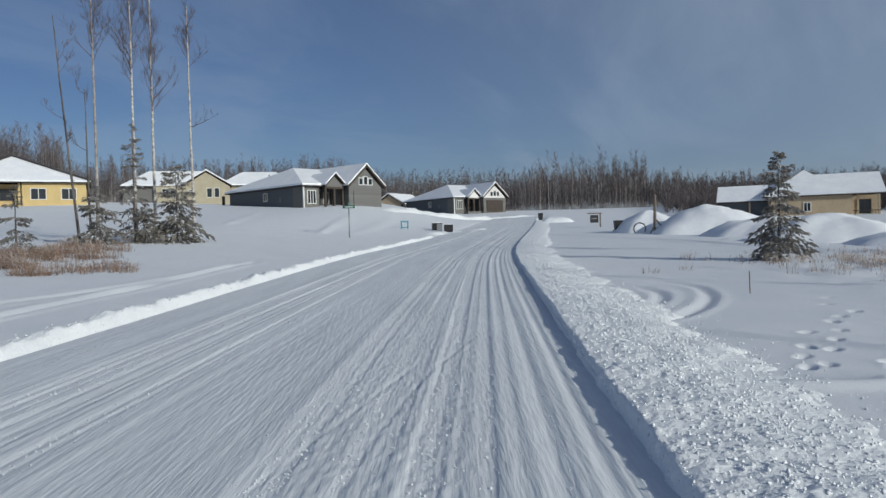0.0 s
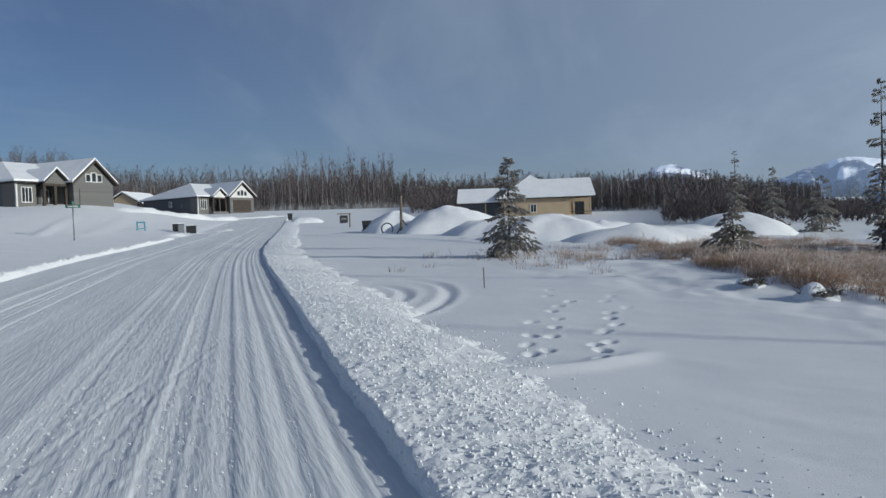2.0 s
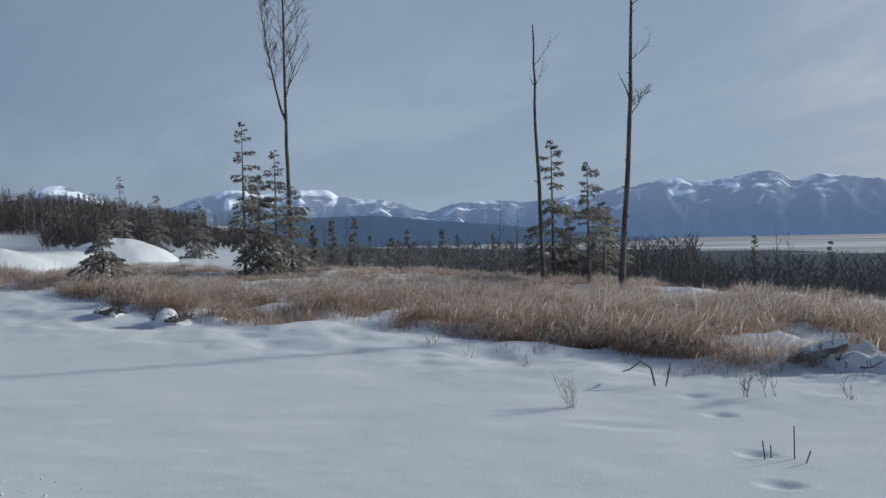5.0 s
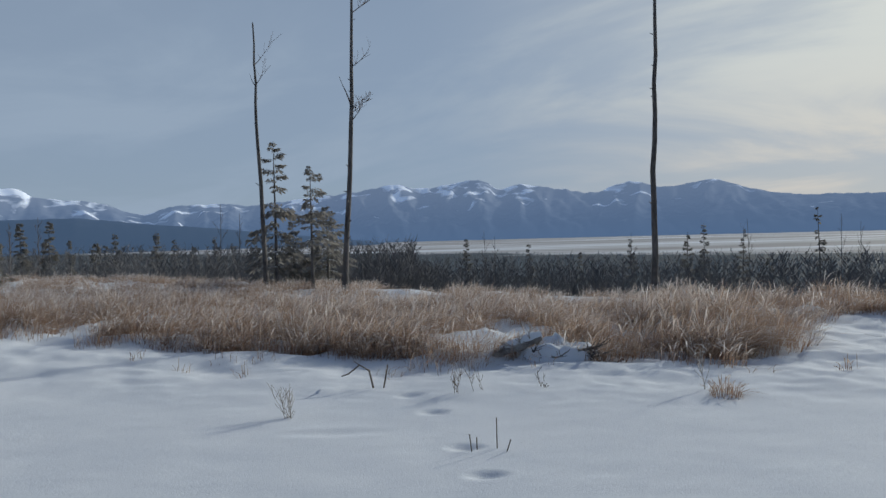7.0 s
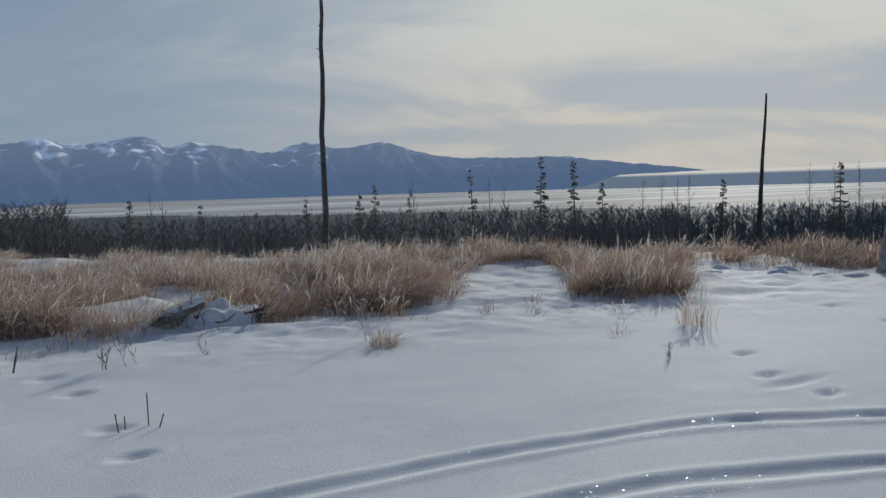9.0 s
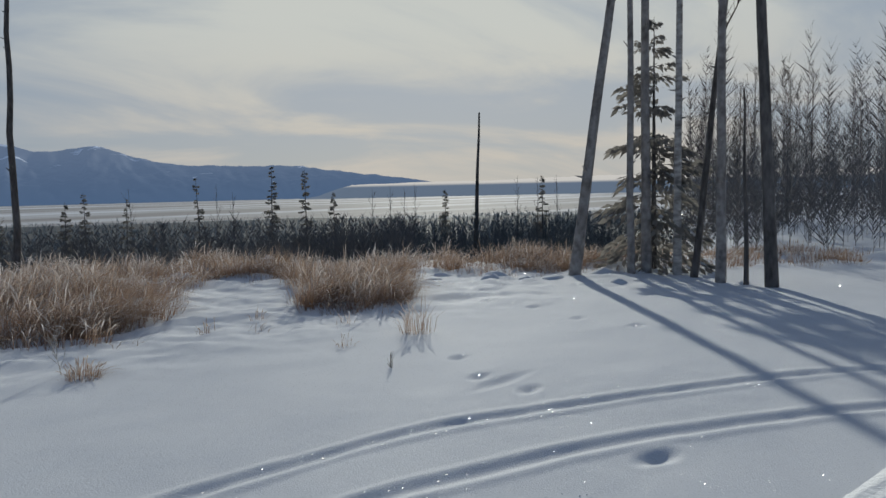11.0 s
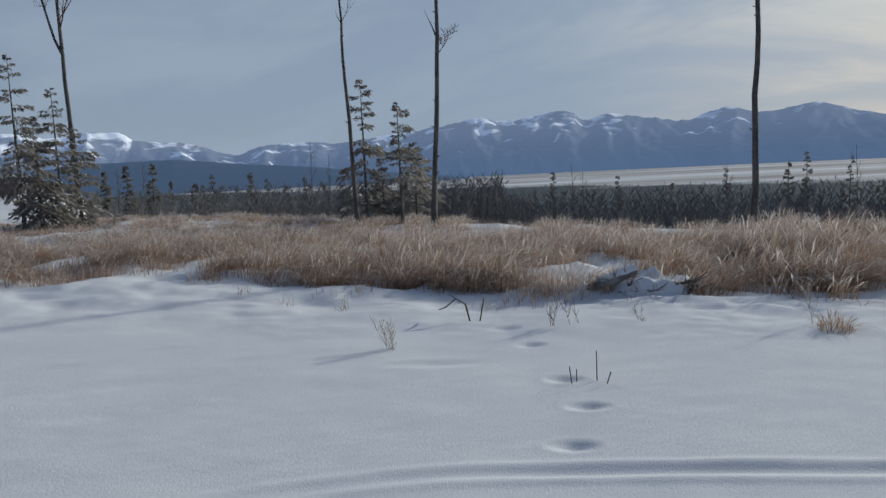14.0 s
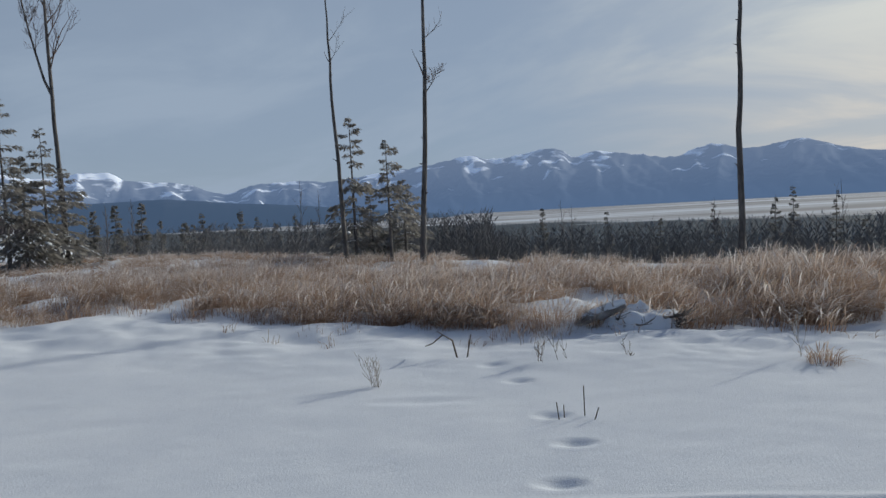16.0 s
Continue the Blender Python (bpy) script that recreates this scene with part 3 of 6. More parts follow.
def right_profile(V, Wd, X, Y):
    edge = ROAD_R + 0.05 * vnoise(V * 0.9, 0 * V, 71) + 0.025 * vnoise(V * 4, 0 * V, 72)
    q = Wd - edge
    rise = smooth(-0.02, 0.12, q)
    fall = smooth(2.25, 0.7, q + 0.5 * vnoise(V * 0.6, 0 * V, 73) + 0.25 * vnoise(V * 2.1, Wd * 2, 77))
    h = 0.128 * rise * (0.06 + 0.94 * fall) * (1 + 0.22 * vnoise(V * 0.35, 0 * V, 74))
    lump = rise * (0.25 + 0.75 * fall) * (0.026 * fbm(X * 4, Y * 4, 75, 4) + 0.026 * np.clip(fbm(X * 15, Y * 15, 76, 3), -0.2, 1) + 0.012 * np.clip(vnoise(X * 42, Y * 42, 79), 0, 1))
    return h + lump - 0.14 * (1 - rise) - 0.18 * smooth(1.55, 2.35, q + 0.5 * vnoise(V * 0.9, 0 * V, 88) + 0.35 * vnoise(V * 3.3, Wd * 2.5, 89) + 0.15 * vnoise(V * 11, Wd * 11, 90))


def left_profile(V, Wd, X, Y):
    q = ROAD_L - Wd + 0.16 * vnoise(V * 0.5, 0 * V, 81) + 0.05 * vnoise(V * 2.3, 0 * V, 82)
    rise, fall = smooth(-0.05, 0.26, q), smooth(0.85, 0.25, q)
    body = rise * fall * (0.85 + 0.5 * vnoise(V * 0.5, 0 * V, 83))
    return 0.15 * body + body * (0.12 * fbm(X * 3.5, Y * 3.5, 85, 4) + 0.07 * np.clip(vnoise(X * 14, Y * 14, 86), 0, 1)) - 0.16 * (1 - rise) - 0.16 * smooth(0.75, 0.95, q)


build_road()
bank("snow_berm_right", ROAD_R - 0.12, ROAD_R + 2.5, right_profile, -55, 100, "lumpy ploughed snow bank with a shaded steep face beside the road")
bank("snow_berm_left", ROAD_L - 1.05, ROAD_L + 0.12, left_profile, -55, 58, "low bright ridge of ploughed snow along the road")


def build_snow_lumps(seed, n, reach, spot_w, profile, label):
    """Thrown lumps on a bank: spot_w gives their places across it."""
    rng = np.random.default_rng(seed)
    base = np.array([(1, 0, -0.3), (-0.5, 0.87, -0.3), (-0.5, -0.87, -0.3), (0.3, 0.2, 0.8), (-0.4, 0.1, 0.55)], float)
    tri = np.array([(0, 1, 3), (1, 4, 3), (1, 2, 4), (2, 3, 4), (2, 0, 3), (0, 2, 1)])
    v = -3.5 + reach * rng.random(n) ** 1.5
    w = spot_w(rng, n)
    X, Y = road_xy(v, w)
    Z = np.maximum(broad(X, Y) + profile(v, w, X, Y), ground_z(X, Y))
    size = 0.005 + 0.016 * rng.random(n) ** 3
    ang = rng.random(n) * 6.28
    P = base[None] * (1 + 0.35 * rng.normal(size=(n, 5, 3)))
    c, s = np.cos(ang)[:, None], np.sin(ang)[:, None]
    P = np.stack([P[..., 0] * c - P[..., 1] * s, P[..., 0] * s + P[..., 1] * c, P[..., 2]], -1) * size[:, None, None]
    P += np.stack([X, Y, Z + size * 0.3], -1)[:, None]
    F = tri[None] + 5 * np.arange(n)[:, None, None]
    ob = tri_mesh("snow_lumps", P.reshape(-1, 3), F.reshape(-1, 3), M_CHUNK)
    tagged(ob, label, "snow", kind="stuff")


build_snow_lumps(4, 30000, 32, lambda rng, n: ROAD_R + np.clip(rng.normal(0.95, 0.58, n), 0.06, 2.6), right_profile, "small white lumps of thrown snow on the wide bank")
build_snow_lumps(5, 9000, 50, lambda rng, n: ROAD_L - np.clip(rng.normal(0.40, 0.30, n), -0.3, 1.4), left_profile, "small white lumps of thrown snow on the low ridge")


def build_road_crumbs():
    """Loose grains lying in streaks between the wheel tracks."""
    rng = np.random.default_rng(6)
    base = np.array([(1, 0, -0.3), (-0.5, 0.87, -0.3), (-0.5, -0.87, -0.3), (0.1, 0.1, 0.7)], float)
    tri = np.array([(0, 1, 3), (1, 2, 3), (2, 0, 3), (0, 2, 1)])
    n = 60000
    v = 2.2 + 26 * rng.random(n) ** 1.6
    w = rng.uniform(ROAD_L + 0.1, ROAD_R - 0.1, n)
    streak = vnoise(w * 1.5 + 2.3, v * 0.008, 70) + 0.6 * vnoise(w * 6.0, v * 0.03, 78)
    keep = streak + 0.18 * rng.random(n) > 0.16
    v, w = v[keep], w[keep]
    n = len(v)
    X, Y = road_xy(v, w)
    size = 0.003 + 0.009 * rng.random(n) ** 3
    P = base[None] * (1 + 0.4 * rng.normal(size=(n, 4, 3))) * size[:, None, None]
    P += np.stack([X, Y, broad(X, Y) + 0.022 + size * 0.4], -1)[:, None]
    F = tri[None] + 4 * np.arange(n)[:, None, None]
    ob = tri_mesh("road_crumbs", P.reshape(-1, 3), F.reshape(-1, 3), M_CHUNK)
    tagged(ob, "loose white snow crumbs in streaks on the packed road", "snow", kind="stuff")


build_road_crumbs()


# ---- mountains, foothills and fog bank ----
def haze_material(name, colours, glow, haze, high=None, level=(-20.0, 260.0)):
    """Distant slopes: rock and forest low, snow high; the air's haze is painted on as emission."""
    mt = bpy.data.materials.new(name)
    mt.use_nodes = True
    nt = mt.node_tree
    N, L = nt.nodes.new, nt.links.new
    b = nt.nodes["Principled BSDF"]
    b.inputs["Roughness"].default_value, b.inputs["Specular IOR Level"].default_value = 0.95, 0.0
    geo, sep = N("ShaderNodeNewGeometry"), N("ShaderNodeSeparateXYZ")
    L(geo.outputs["Position"], sep.inputs[0])
    n = N("ShaderNodeTexNoise")
    n.inputs["Scale"].default_value, n.inputs["Detail"].default_value, n.inputs["Roughness"].default_value = 0.012, 8, 0.62
    L(geo.outputs["Position"], n.inputs["Vector"])
    a = N("ShaderNodeMath")
    a.operation = "MULTIPLY_ADD"
    a.inputs[1].default_value = 260.0
    L(n.outputs["Fac"], a.inputs[0])
    L(sep.outputs[2], a.inputs[2])
    line = N("ShaderNodeMapRange")
    line.inputs["From Min"].default_value, line.inputs["From Max"].default_value = 190.0, 330.0
    L(a.outputs[0], line.inputs["Value"])
    mx0 = N("ShaderNodeMix")
    mx0.data_type = "RGBA"
    L(line.outputs[0], mx0.inputs["Factor"])
    mx0.inputs["A"].default_value, mx0.inputs["B"].default_value = (*colours[0], 1), (*colours[1], 1)
    # bright snowfields lying in the hollows of the upper slopes
    n2 = N("ShaderNodeTexNoise")
    n2.inputs["Scale"].default_value, n2.inputs["Detail"].default_value, n2.inputs["Distortion"].default_value = 0.0065, 5, 0.6
    L(geo.outputs["Position"], n2.inputs["Vector"])
    hi = N("ShaderNodeMath")
    hi.operation = "MULTIPLY_ADD"
    hi.inputs[1].default_value = 0.0011
    L(sep.outputs[2], hi.inputs[0])
    L(n2.outputs["Fac"], hi.inputs[2])
    north = N("ShaderNodeMath")             # more snow lies on the northern part of the range
    north.operation = "MULTIPLY_ADD"
    north.inputs[1].default_value = 0.000022
    L(sep.outputs[1], north.inputs[0])
    L(hi.outputs[0], north.inputs[2])
    field = N("ShaderNodeMapRange")
    field.inputs["From Min"].default_value, field.inputs["From Max"].default_value = 0.785, 0.875
    L(north.outputs[0], field.inputs["Value"])
    mx = N("ShaderNodeMix")
    mx.data_type = "RGBA"
    L(field.outputs[0], mx.inputs["Factor"])
    L(mx0.outputs["Result"], mx.inputs["A"])
    mx.inputs["B"].default_value = (*colours[2], 1)
    L(mx.outputs["Result"], b.inputs["Base Color"])
    # haze put into the slopes' own glow, bluer low down where air is thicker
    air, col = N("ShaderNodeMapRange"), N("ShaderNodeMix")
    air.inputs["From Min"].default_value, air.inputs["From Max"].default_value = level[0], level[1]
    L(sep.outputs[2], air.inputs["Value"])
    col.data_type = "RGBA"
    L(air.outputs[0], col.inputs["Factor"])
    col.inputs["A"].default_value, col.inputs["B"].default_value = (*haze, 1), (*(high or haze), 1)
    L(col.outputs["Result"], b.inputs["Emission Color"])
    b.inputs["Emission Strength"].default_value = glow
    return mt


SKYLINE = spline([(-10, 2.0), (20, 2.2), (33, 3.1), (36.6, 4.3), (38, 4.0), (40.2, 3.0), (42.5, 2.4), (44.2, 2.75), (48.6, 3.95), (51, 3.65), (55.5, 4.0), (57.2, 3.3), (60.7, 2.95), (63.5, 2.1), (66.2, 2.65), (69.5, 2.8),
                  (72, 2.65), (77, 3.3), (79.2, 3.47), (82.7, 4.0), (84.9, 3.7), (89.1, 4.25), (90.8, 3.5), (92.4, 3.8), (95.6, 3.35), (98.1, 2.95), (100.8, 3.75), (103.3, 3.2), (106.4, 3.6), (108.6, 3.05), (112, 2.3), (118, 2.15),
                  (121.8, 1.95), (124.3, 1.55), (129.8, 0.9), (133, 0.3), (138, -0.4), (145, -0.6)], 6)


def build_mountains():
    az = np.radians(np.linspace(28, 136, 640))
    r = np.linspace(3350, 4850, 66)
    R, A = np.meshgrid(r, az, indexing="ij")
    deg = np.degrees(A)
    top = np.interp(deg, SKYLINE[:, 0], SKYLINE[:, 1])
    X, Y = R * np.sin(A), R * np.cos(A)
    crest = np.tan(np.radians(top)) * 4450 + 1.6
    q = (R - 3380) / (4450 - 3380)
    ramp = np.where(q < 1, np.clip(q, 0, 1) ** 1.25, 1 - 0.8 * (q - 1))
    warp = fbm(A * 14, q * 1.2, 93, 3)
    ridge = 1 - 2 * np.abs(fbm(A * 22 + 0.9 * warp + 0.8 * q, q * 1.1 + warp, 91, 3))
    ridge2 = 1 - 2 * np.abs(fbm(A * 60 + 1.5 * warp - 1.3 * q, q * 2.6, 95, 3))
    body = np.clip(q, 0, 1) * np.clip(1.04 - q, 0, 1) * (crest + 30) * (0.25 + 0.75 * smooth(0.15, 0.6, q))
    Z = -28.5 + ramp * (crest + 28) + body * (0.75 * (ridge - 0.62) + 0.20 * (ridge2 - 0.6))
    Z = Z + 9 * fbm(A * 120, q * 5, 97, 4) * np.clip(q, 0, 1) * smooth(0, 120, crest)
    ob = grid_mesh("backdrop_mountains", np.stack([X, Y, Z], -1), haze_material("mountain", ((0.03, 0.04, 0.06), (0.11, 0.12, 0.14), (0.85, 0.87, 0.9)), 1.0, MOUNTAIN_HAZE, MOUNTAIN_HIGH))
    tagged(ob, "long range of blue snow-capped mountains beyond the flats", "mountains", kind="structure")
    # nearer dark wooded foothills before the range
    az = np.radians(np.linspace(33, 90, 300))
    r = np.linspace(2500, 3300, 24)
    R, A = np.meshgrid(r, az, indexing="ij")
    deg = np.degrees(A)
    top = np.interp(deg, [33, 44, 50, 54.4, 59.4, 64, 68, 73.7, 81, 90], [0.4, 0.9, 1.35, 1.75, 1.85, 1.35, 1.0, 0.4, -0.5, -1.2])
    q = (R - 2500) / 800
    crest = np.tan(np.radians(top)) * 3050 + 1.6
    Z = -29 + (crest + 29) * np.sin(np.clip(q / 0.7, 0, 1) * 1.57) + 4 * fbm(A * 90, q * 3, 98, 4) * q
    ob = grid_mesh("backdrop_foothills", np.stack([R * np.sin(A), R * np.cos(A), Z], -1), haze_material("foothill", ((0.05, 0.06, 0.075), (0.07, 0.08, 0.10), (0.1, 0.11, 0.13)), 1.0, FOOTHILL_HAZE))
    tagged(ob, "dark blue wooded foothills before the mountains", "hills", kind="structure")


def build_fog():
    az = np.radians(np.linspace(112, 180, 340))
    r = np.linspace(3060, 3330, 18)
    R, A = np.meshgrid(r, az, indexing="ij")
    deg = np.degrees(A)
    q = (R - 3060) / 270
    lumps = 0.20 * smooth(136, 143, deg) * np.abs(fbm(A * 36, 0 * A, 99, 4)) + 0.05 * fbm(A * 60, 0 * A, 100, 3)
    top = np.interp(deg, [112, 120, 122.5, 124, 125, 130, 136, 142, 148, 160, 180], [-0.8, -0.7, -0.3, 0.25, 0.5, 0.6, 0.62, 0.72, 0.8, 0.85, 0.9]) + lumps
    crest = np.tan(np.radians(top)) * 3220 + 1.6
    Z = -29 + (crest + 29) * np.sin(np.clip(q / 0.6, 0, 1) * 1.57)
    # both glow: haze blue for the foot, pale fog for the crest
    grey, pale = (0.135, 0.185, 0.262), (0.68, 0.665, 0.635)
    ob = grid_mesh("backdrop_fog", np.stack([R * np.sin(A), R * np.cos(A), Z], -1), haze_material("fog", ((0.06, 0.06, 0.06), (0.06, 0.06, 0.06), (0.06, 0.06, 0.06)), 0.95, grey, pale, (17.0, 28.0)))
    tagged(ob, "low bright fog bank lying over the distant flats", "fog", kind="structure")


# emission colours standing in for the air before the slopes
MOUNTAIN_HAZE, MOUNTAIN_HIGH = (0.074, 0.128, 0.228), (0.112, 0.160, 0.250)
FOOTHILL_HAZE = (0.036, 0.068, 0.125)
build_mountains()
build_fog()


# ---- trees ----
def gz(x, y):
    return float(ground_z(np.array([float(x)]), np.array([float(y)]))[0])


def polar(az, dist, origin=(0.0, 0.0)):
    """A spot on the ground by bearing (clockwise from +y, degrees) and distance from an origin."""
    x, y = origin[0] + dist * math.sin(radians(az)), origin[1] + dist * math.cos(radians(az))
    return Vector((x, y, gz(x, y)))


def east(az, dist):
    """The same from the spot at the road's edge that looks over the grass."""
    return polar(az, dist, (0.88, -0.38))


def tube(V, F, pts, radii, sides=6):
    """Append a bent tapered tube to vertex and triangle lists."""
    base = len(V)
    n = len(pts)
    for i, (p, r) in enumerate(zip(pts, radii)):
        d = (pts[min(i + 1, n - 1)] - pts[max(i - 1, 0)]).normalized()
        a = d.cross(Vector((0.31, 0.95, 0.08))).normalized()
        b = d.cross(a)
        for k in range(sides):
            t = 6.28318 * k / sides
            V.append(p + a * (math.cos(t) * r) + b * (math.sin(t) * r))
    for i in range(n - 1):
        for k in range(sides):
            p, q = base + i * sides + k, base + i * sides + (k + 1) % sides
            F.append((p, q, q + sides))
            F.append((p, q + sides, p + sides))


def branch(V, F, rng, start, way, length, r, level, rise=0.25, least=0.0045):
    """A limb that wavers and puts out twigs."""
    n = 5 if level else 4
    pts, radii, p, d = [start], [r], start.copy(), way.normalized()
    for i in range(n):
        d = (d + Vector((rng.uniform(-0.22, 0.22), rng.uniform(-0.22, 0.22), rng.uniform(-0.12, 0.2) + rise * 0.35))).normalized()
        p = p + d * (length / n)
        pts.append(p.copy())
        radii.append(max(r * (1 - (i + 1) / (n + 0.6)), least))
    tube(V, F, pts, radii, 4 if r > 0.012 else 3)
    if level > 0:
        for k in range(rng.randint(5, 8)):
            i = rng.randint(1, n)
            side = Vector((rng.uniform(-1, 1), rng.uniform(-1, 1), rng.uniform(-0.1, 0.7)))
            branch(V, F, rng, pts[i], (pts[i] - pts[i - 1]).normalized() * 0.7 + side.normalized() * 0.8, length * rng.uniform(0.3, 0.55), max(radii[i] * 0.6, least), level - 1, rise, least)


def birch(name, at, height, radius, seed, lean=(0, 0), limbs=(), bark=None, label="", category="birch tree", group="bare birches", crook=0.12, fork=None):
    """A bare trunk, and limbs given as (share of the height, bearing, length, steepness[, thickness, fineness]).
    fork: a second leader as (share of the height, bearing, how far it stands off, its length)."""
    rng = random.Random(seed)
    root = thing(name, Matrix.Translation(at), label, category, group)
    pts, radii, n = [], [], 14
    off = Vector((0, 0, 0))
    for i in range(n + 1):
        t = i / n
        off = off + Vector((rng.uniform(-crook, crook), rng.uniform(-crook, crook), 0)) * (0.5 if i else 0)
        pts.append(Vector((lean[0] * height * t, lean[1] * height * t, height * t - 0.35 * (1 - t))) + off * 0.6)
        radii.append(radius * (1.18 - 0.18 * min(t * 8, 1)) * (1 - 0.72 * t ** 1.2))
    V, F = [], []
    tube(V, F, pts, radii, 9)
    V.append(pts[-1] + Vector((0, 0, 0.05)))
    top = len(V) - 1
    F += [(top - 9 + k, top - 9 + (k + 1) % 9, top) for k in range(9)]
    arm = []
    if fork:
        k, b = int(fork[0] * n), radians(fork[1])
        arm = [pts[k] + Vector((math.sin(b) * fork[2] * u ** 0.7, math.cos(b) * fork[2] * u ** 0.7, fork[3] * u)) + Vector((rng.uniform(-0.05, 0.05), rng.uniform(-0.05, 0.05), 0)) * u for u in (0, 0.12, 0.3, 0.5, 0.7, 0.85, 1.0)]
        tube(V, F, arm, [radii[k] * (0.8 - 0.66 * i / 6) for i in range(7)], 7)
    for k in range(int(height * 1.1)):          # snapped-off twigs and knots
        i = rng.uniform(0.12, 0.95) * n
        a, q = rng.uniform(0, 6.283), min(int(i), n - 1)
        s, r = pts[q].lerp(pts[q + 1], i - q), radii[q]
        w = Vector((math.cos(a), math.sin(a), rng.uniform(0.1, 0.8)))
        tube(V, F, [s + w * r * 0.5, s + w * (r + 0.03), s + w * (r + rng.uniform(0.05, 0.16))], [r * 0.42, r * 0.24, 0.005], 4)
    tri_mesh("trunk", np.array([tuple(v) for v in V]), F, bark or M_BIRCH, root, smooth=True)
    if limbs:
        V, F = [], []
        for share, bearing, length, steep, *more in limbs:
            thick, level = more if more else (0.45, 2)
            i = share * n
            k = min(int(i), n - 1)
            s = pts[k].lerp(pts[k + 1], i - k)
            b = radians(bearing)
            way = Vector((math.sin(b), math.cos(b), steep))
            branch(V, F, rng, s, way, length, max(radii[k] * thick, 0.014), level)
        for i, q in enumerate(arm[2:]):
            for side in (-1, 1):
                branch(V, F, rng, q, Vector((side * rng.uniform(0.2, 0.7), side * rng.uniform(-0.6, 0.3), 1.3)), 1.5 - 0.18 * i, 0.016, 2)
        tri_mesh("crown", np.array([tuple(v) for v in V]), F, M_TWIG, root, "fine bare brown branches")
    return root


def crown_limbs(seed, low, high, count, longest):
    rng = random.Random(seed)
    return [(low + (high - low) * (i + rng.random()) / count, rng.uniform(0, 360), longest * (1.1 - 0.6 * i / count) * rng.uniform(0.6, 1.1), rng.uniform(0.9, 2.3)) for i in range(count)]


def spruce(name, at, height, width, seed, boughs=70, first=0.06, snow=0.35, label="", group="spruces", gaps=0.15, lean=(0, 0), flag=0.0, flag_az=170.0, fine=3, leafy=0.97, bulk=1.18):
    """A narrow northern spruce: drooping boughs that carry flat sprays of short needled twigs, some with snow.
    flag: how much longer the boughs are on the side flag_az; leafy: share of twigs with needles; bulk: their size."""
    rng = np.random.default_rng(seed)
    root = thing(name, Matrix.Translation(at), label, "spruce tree", group)
    n = 8
    pts = [Vector((lean[0] * height * i / n, lean[1] * height * i / n, height * i / n - 0.2 * (i == 0))) for i in range(n + 1)]
    V, F = [], []
    r0 = 0.008 * height + 0.028
    tube(V, F, pts, [r0 * (1 - 0.93 * i / n) for i in range(n + 1)], 7)
    tri_mesh("trunk", np.array([tuple(v) for v in V]), F, M_DARKBARK, root, smooth=True)
    # boughs stand in loose whorls up the stem
    whorls = max(7, int(height * 2.6))
    per = max(3, round(0.62 * boughs / whorls))
    w = np.repeat(np.arange(whorls), per)
    t = first + (1 - first) * (w + rng.uniform(0.0, 0.9, len(w))) / whorls
    keep = (rng.random(len(t)) > gaps + 0.08) | (t > 0.93)
    t, w = t[keep], w[keep]
    B, K = len(t), 7
    az = rng.random(B) * 6.283
    side = 1 + flag * np.cos(az - radians(flag_az))
    level = rng.uniform(0.72, 1.15, whorls)[w]
    reach = (width * (1 - t) ** 0.72 * rng.uniform(0.5, 1.15, B) * level * np.clip(side, 0.25, 2) + 0.05 + 0.02 * height * (1 - t))
    d = np.stack([np.sin(az), np.cos(az), 0 * az], -1)
    e = np.stack([np.cos(az), -np.sin(az), 0 * az], -1)
    slope = 0.10 + 0.45 * t ** 2 + rng.uniform(-0.12, 0.12, B)
    u = np.linspace(0, 1, K + 1)
    sag = slope[:, None] * u - (0.85 - 0.55 * t)[:, None] * u ** 2 + 0.22 * u ** 4
    base = np.stack([lean[0] * height * t, lean[1] * height * t, height * t], -1)
    wob = rng.normal(0, 0.05, (B, 1)) * u ** 2
    spine = base[:, None] + reach[:, None, None] * (u[None, :, None] * d[:, None] + wob[..., None] * e[:, None])
    spine[..., 2] += reach[:, None] * sag
    # twigs: at each step of the bough, some to either side, at growing distances from the spine
    J = fine
    shape = (B, K, 2, J)
    sgn = np.array([-1.0, 1.0])[None, None, :, None]
    uu = (np.arange(1, K + 1)[None, :, None, None] - rng.random(shape)) / K
    half = reach[:, None, None, None] * 0.34 * np.sin(np.clip(0.22 + 0.78 * uu, 0, 1) * 3.0) ** 0.8 + 0.02
    j = (np.arange(J)[None, None, None] + rng.random(shape)) / J
    i0 = np.clip((uu * K).astype(int), 0, K - 1)
    fr = (uu * K - i0)[..., None]
    bi = np.arange(B)[:, None, None, None]
    p = spine[bi, i0] * (1 - fr) + spine[bi, i0 + 1] * fr
    out = (sgn * j * half)[..., None]
    p = p + out * e[:, None, None, None] + (np.abs(out) * 0.45) * d[:, None, None, None]
    p[..., 2] -= (np.abs(out[..., 0]) * rng.uniform(0.15, 0.75, shape))
    way = d[:, None, None, None] * rng.uniform(0.5, 1.0, shape)[..., None] + e[:, None, None, None] * (sgn * rng.uniform(0.1, 0.9, shape))[..., None]
    way[..., 2] -= rng.uniform(-0.05, 0.75, shape)
    way /= np.linalg.norm(way, axis=-1, keepdims=True)
    long = (0.055 + 0.16 * reach[:, None, None, None]) * rng.uniform(0.6, 1.25, shape) * bulk
    wide = (0.010 + 0.034 * reach[:, None, None, None]) * rng.uniform(0.6, 1.2, shape) * bulk
    keep = rng.random(shape) < leafy * (0.55 + 0.6 * uu)
    p, way, long, wide = p[keep], way[keep], long[keep], wide[keep]
    roll = rng.random(len(p)) * 3.14
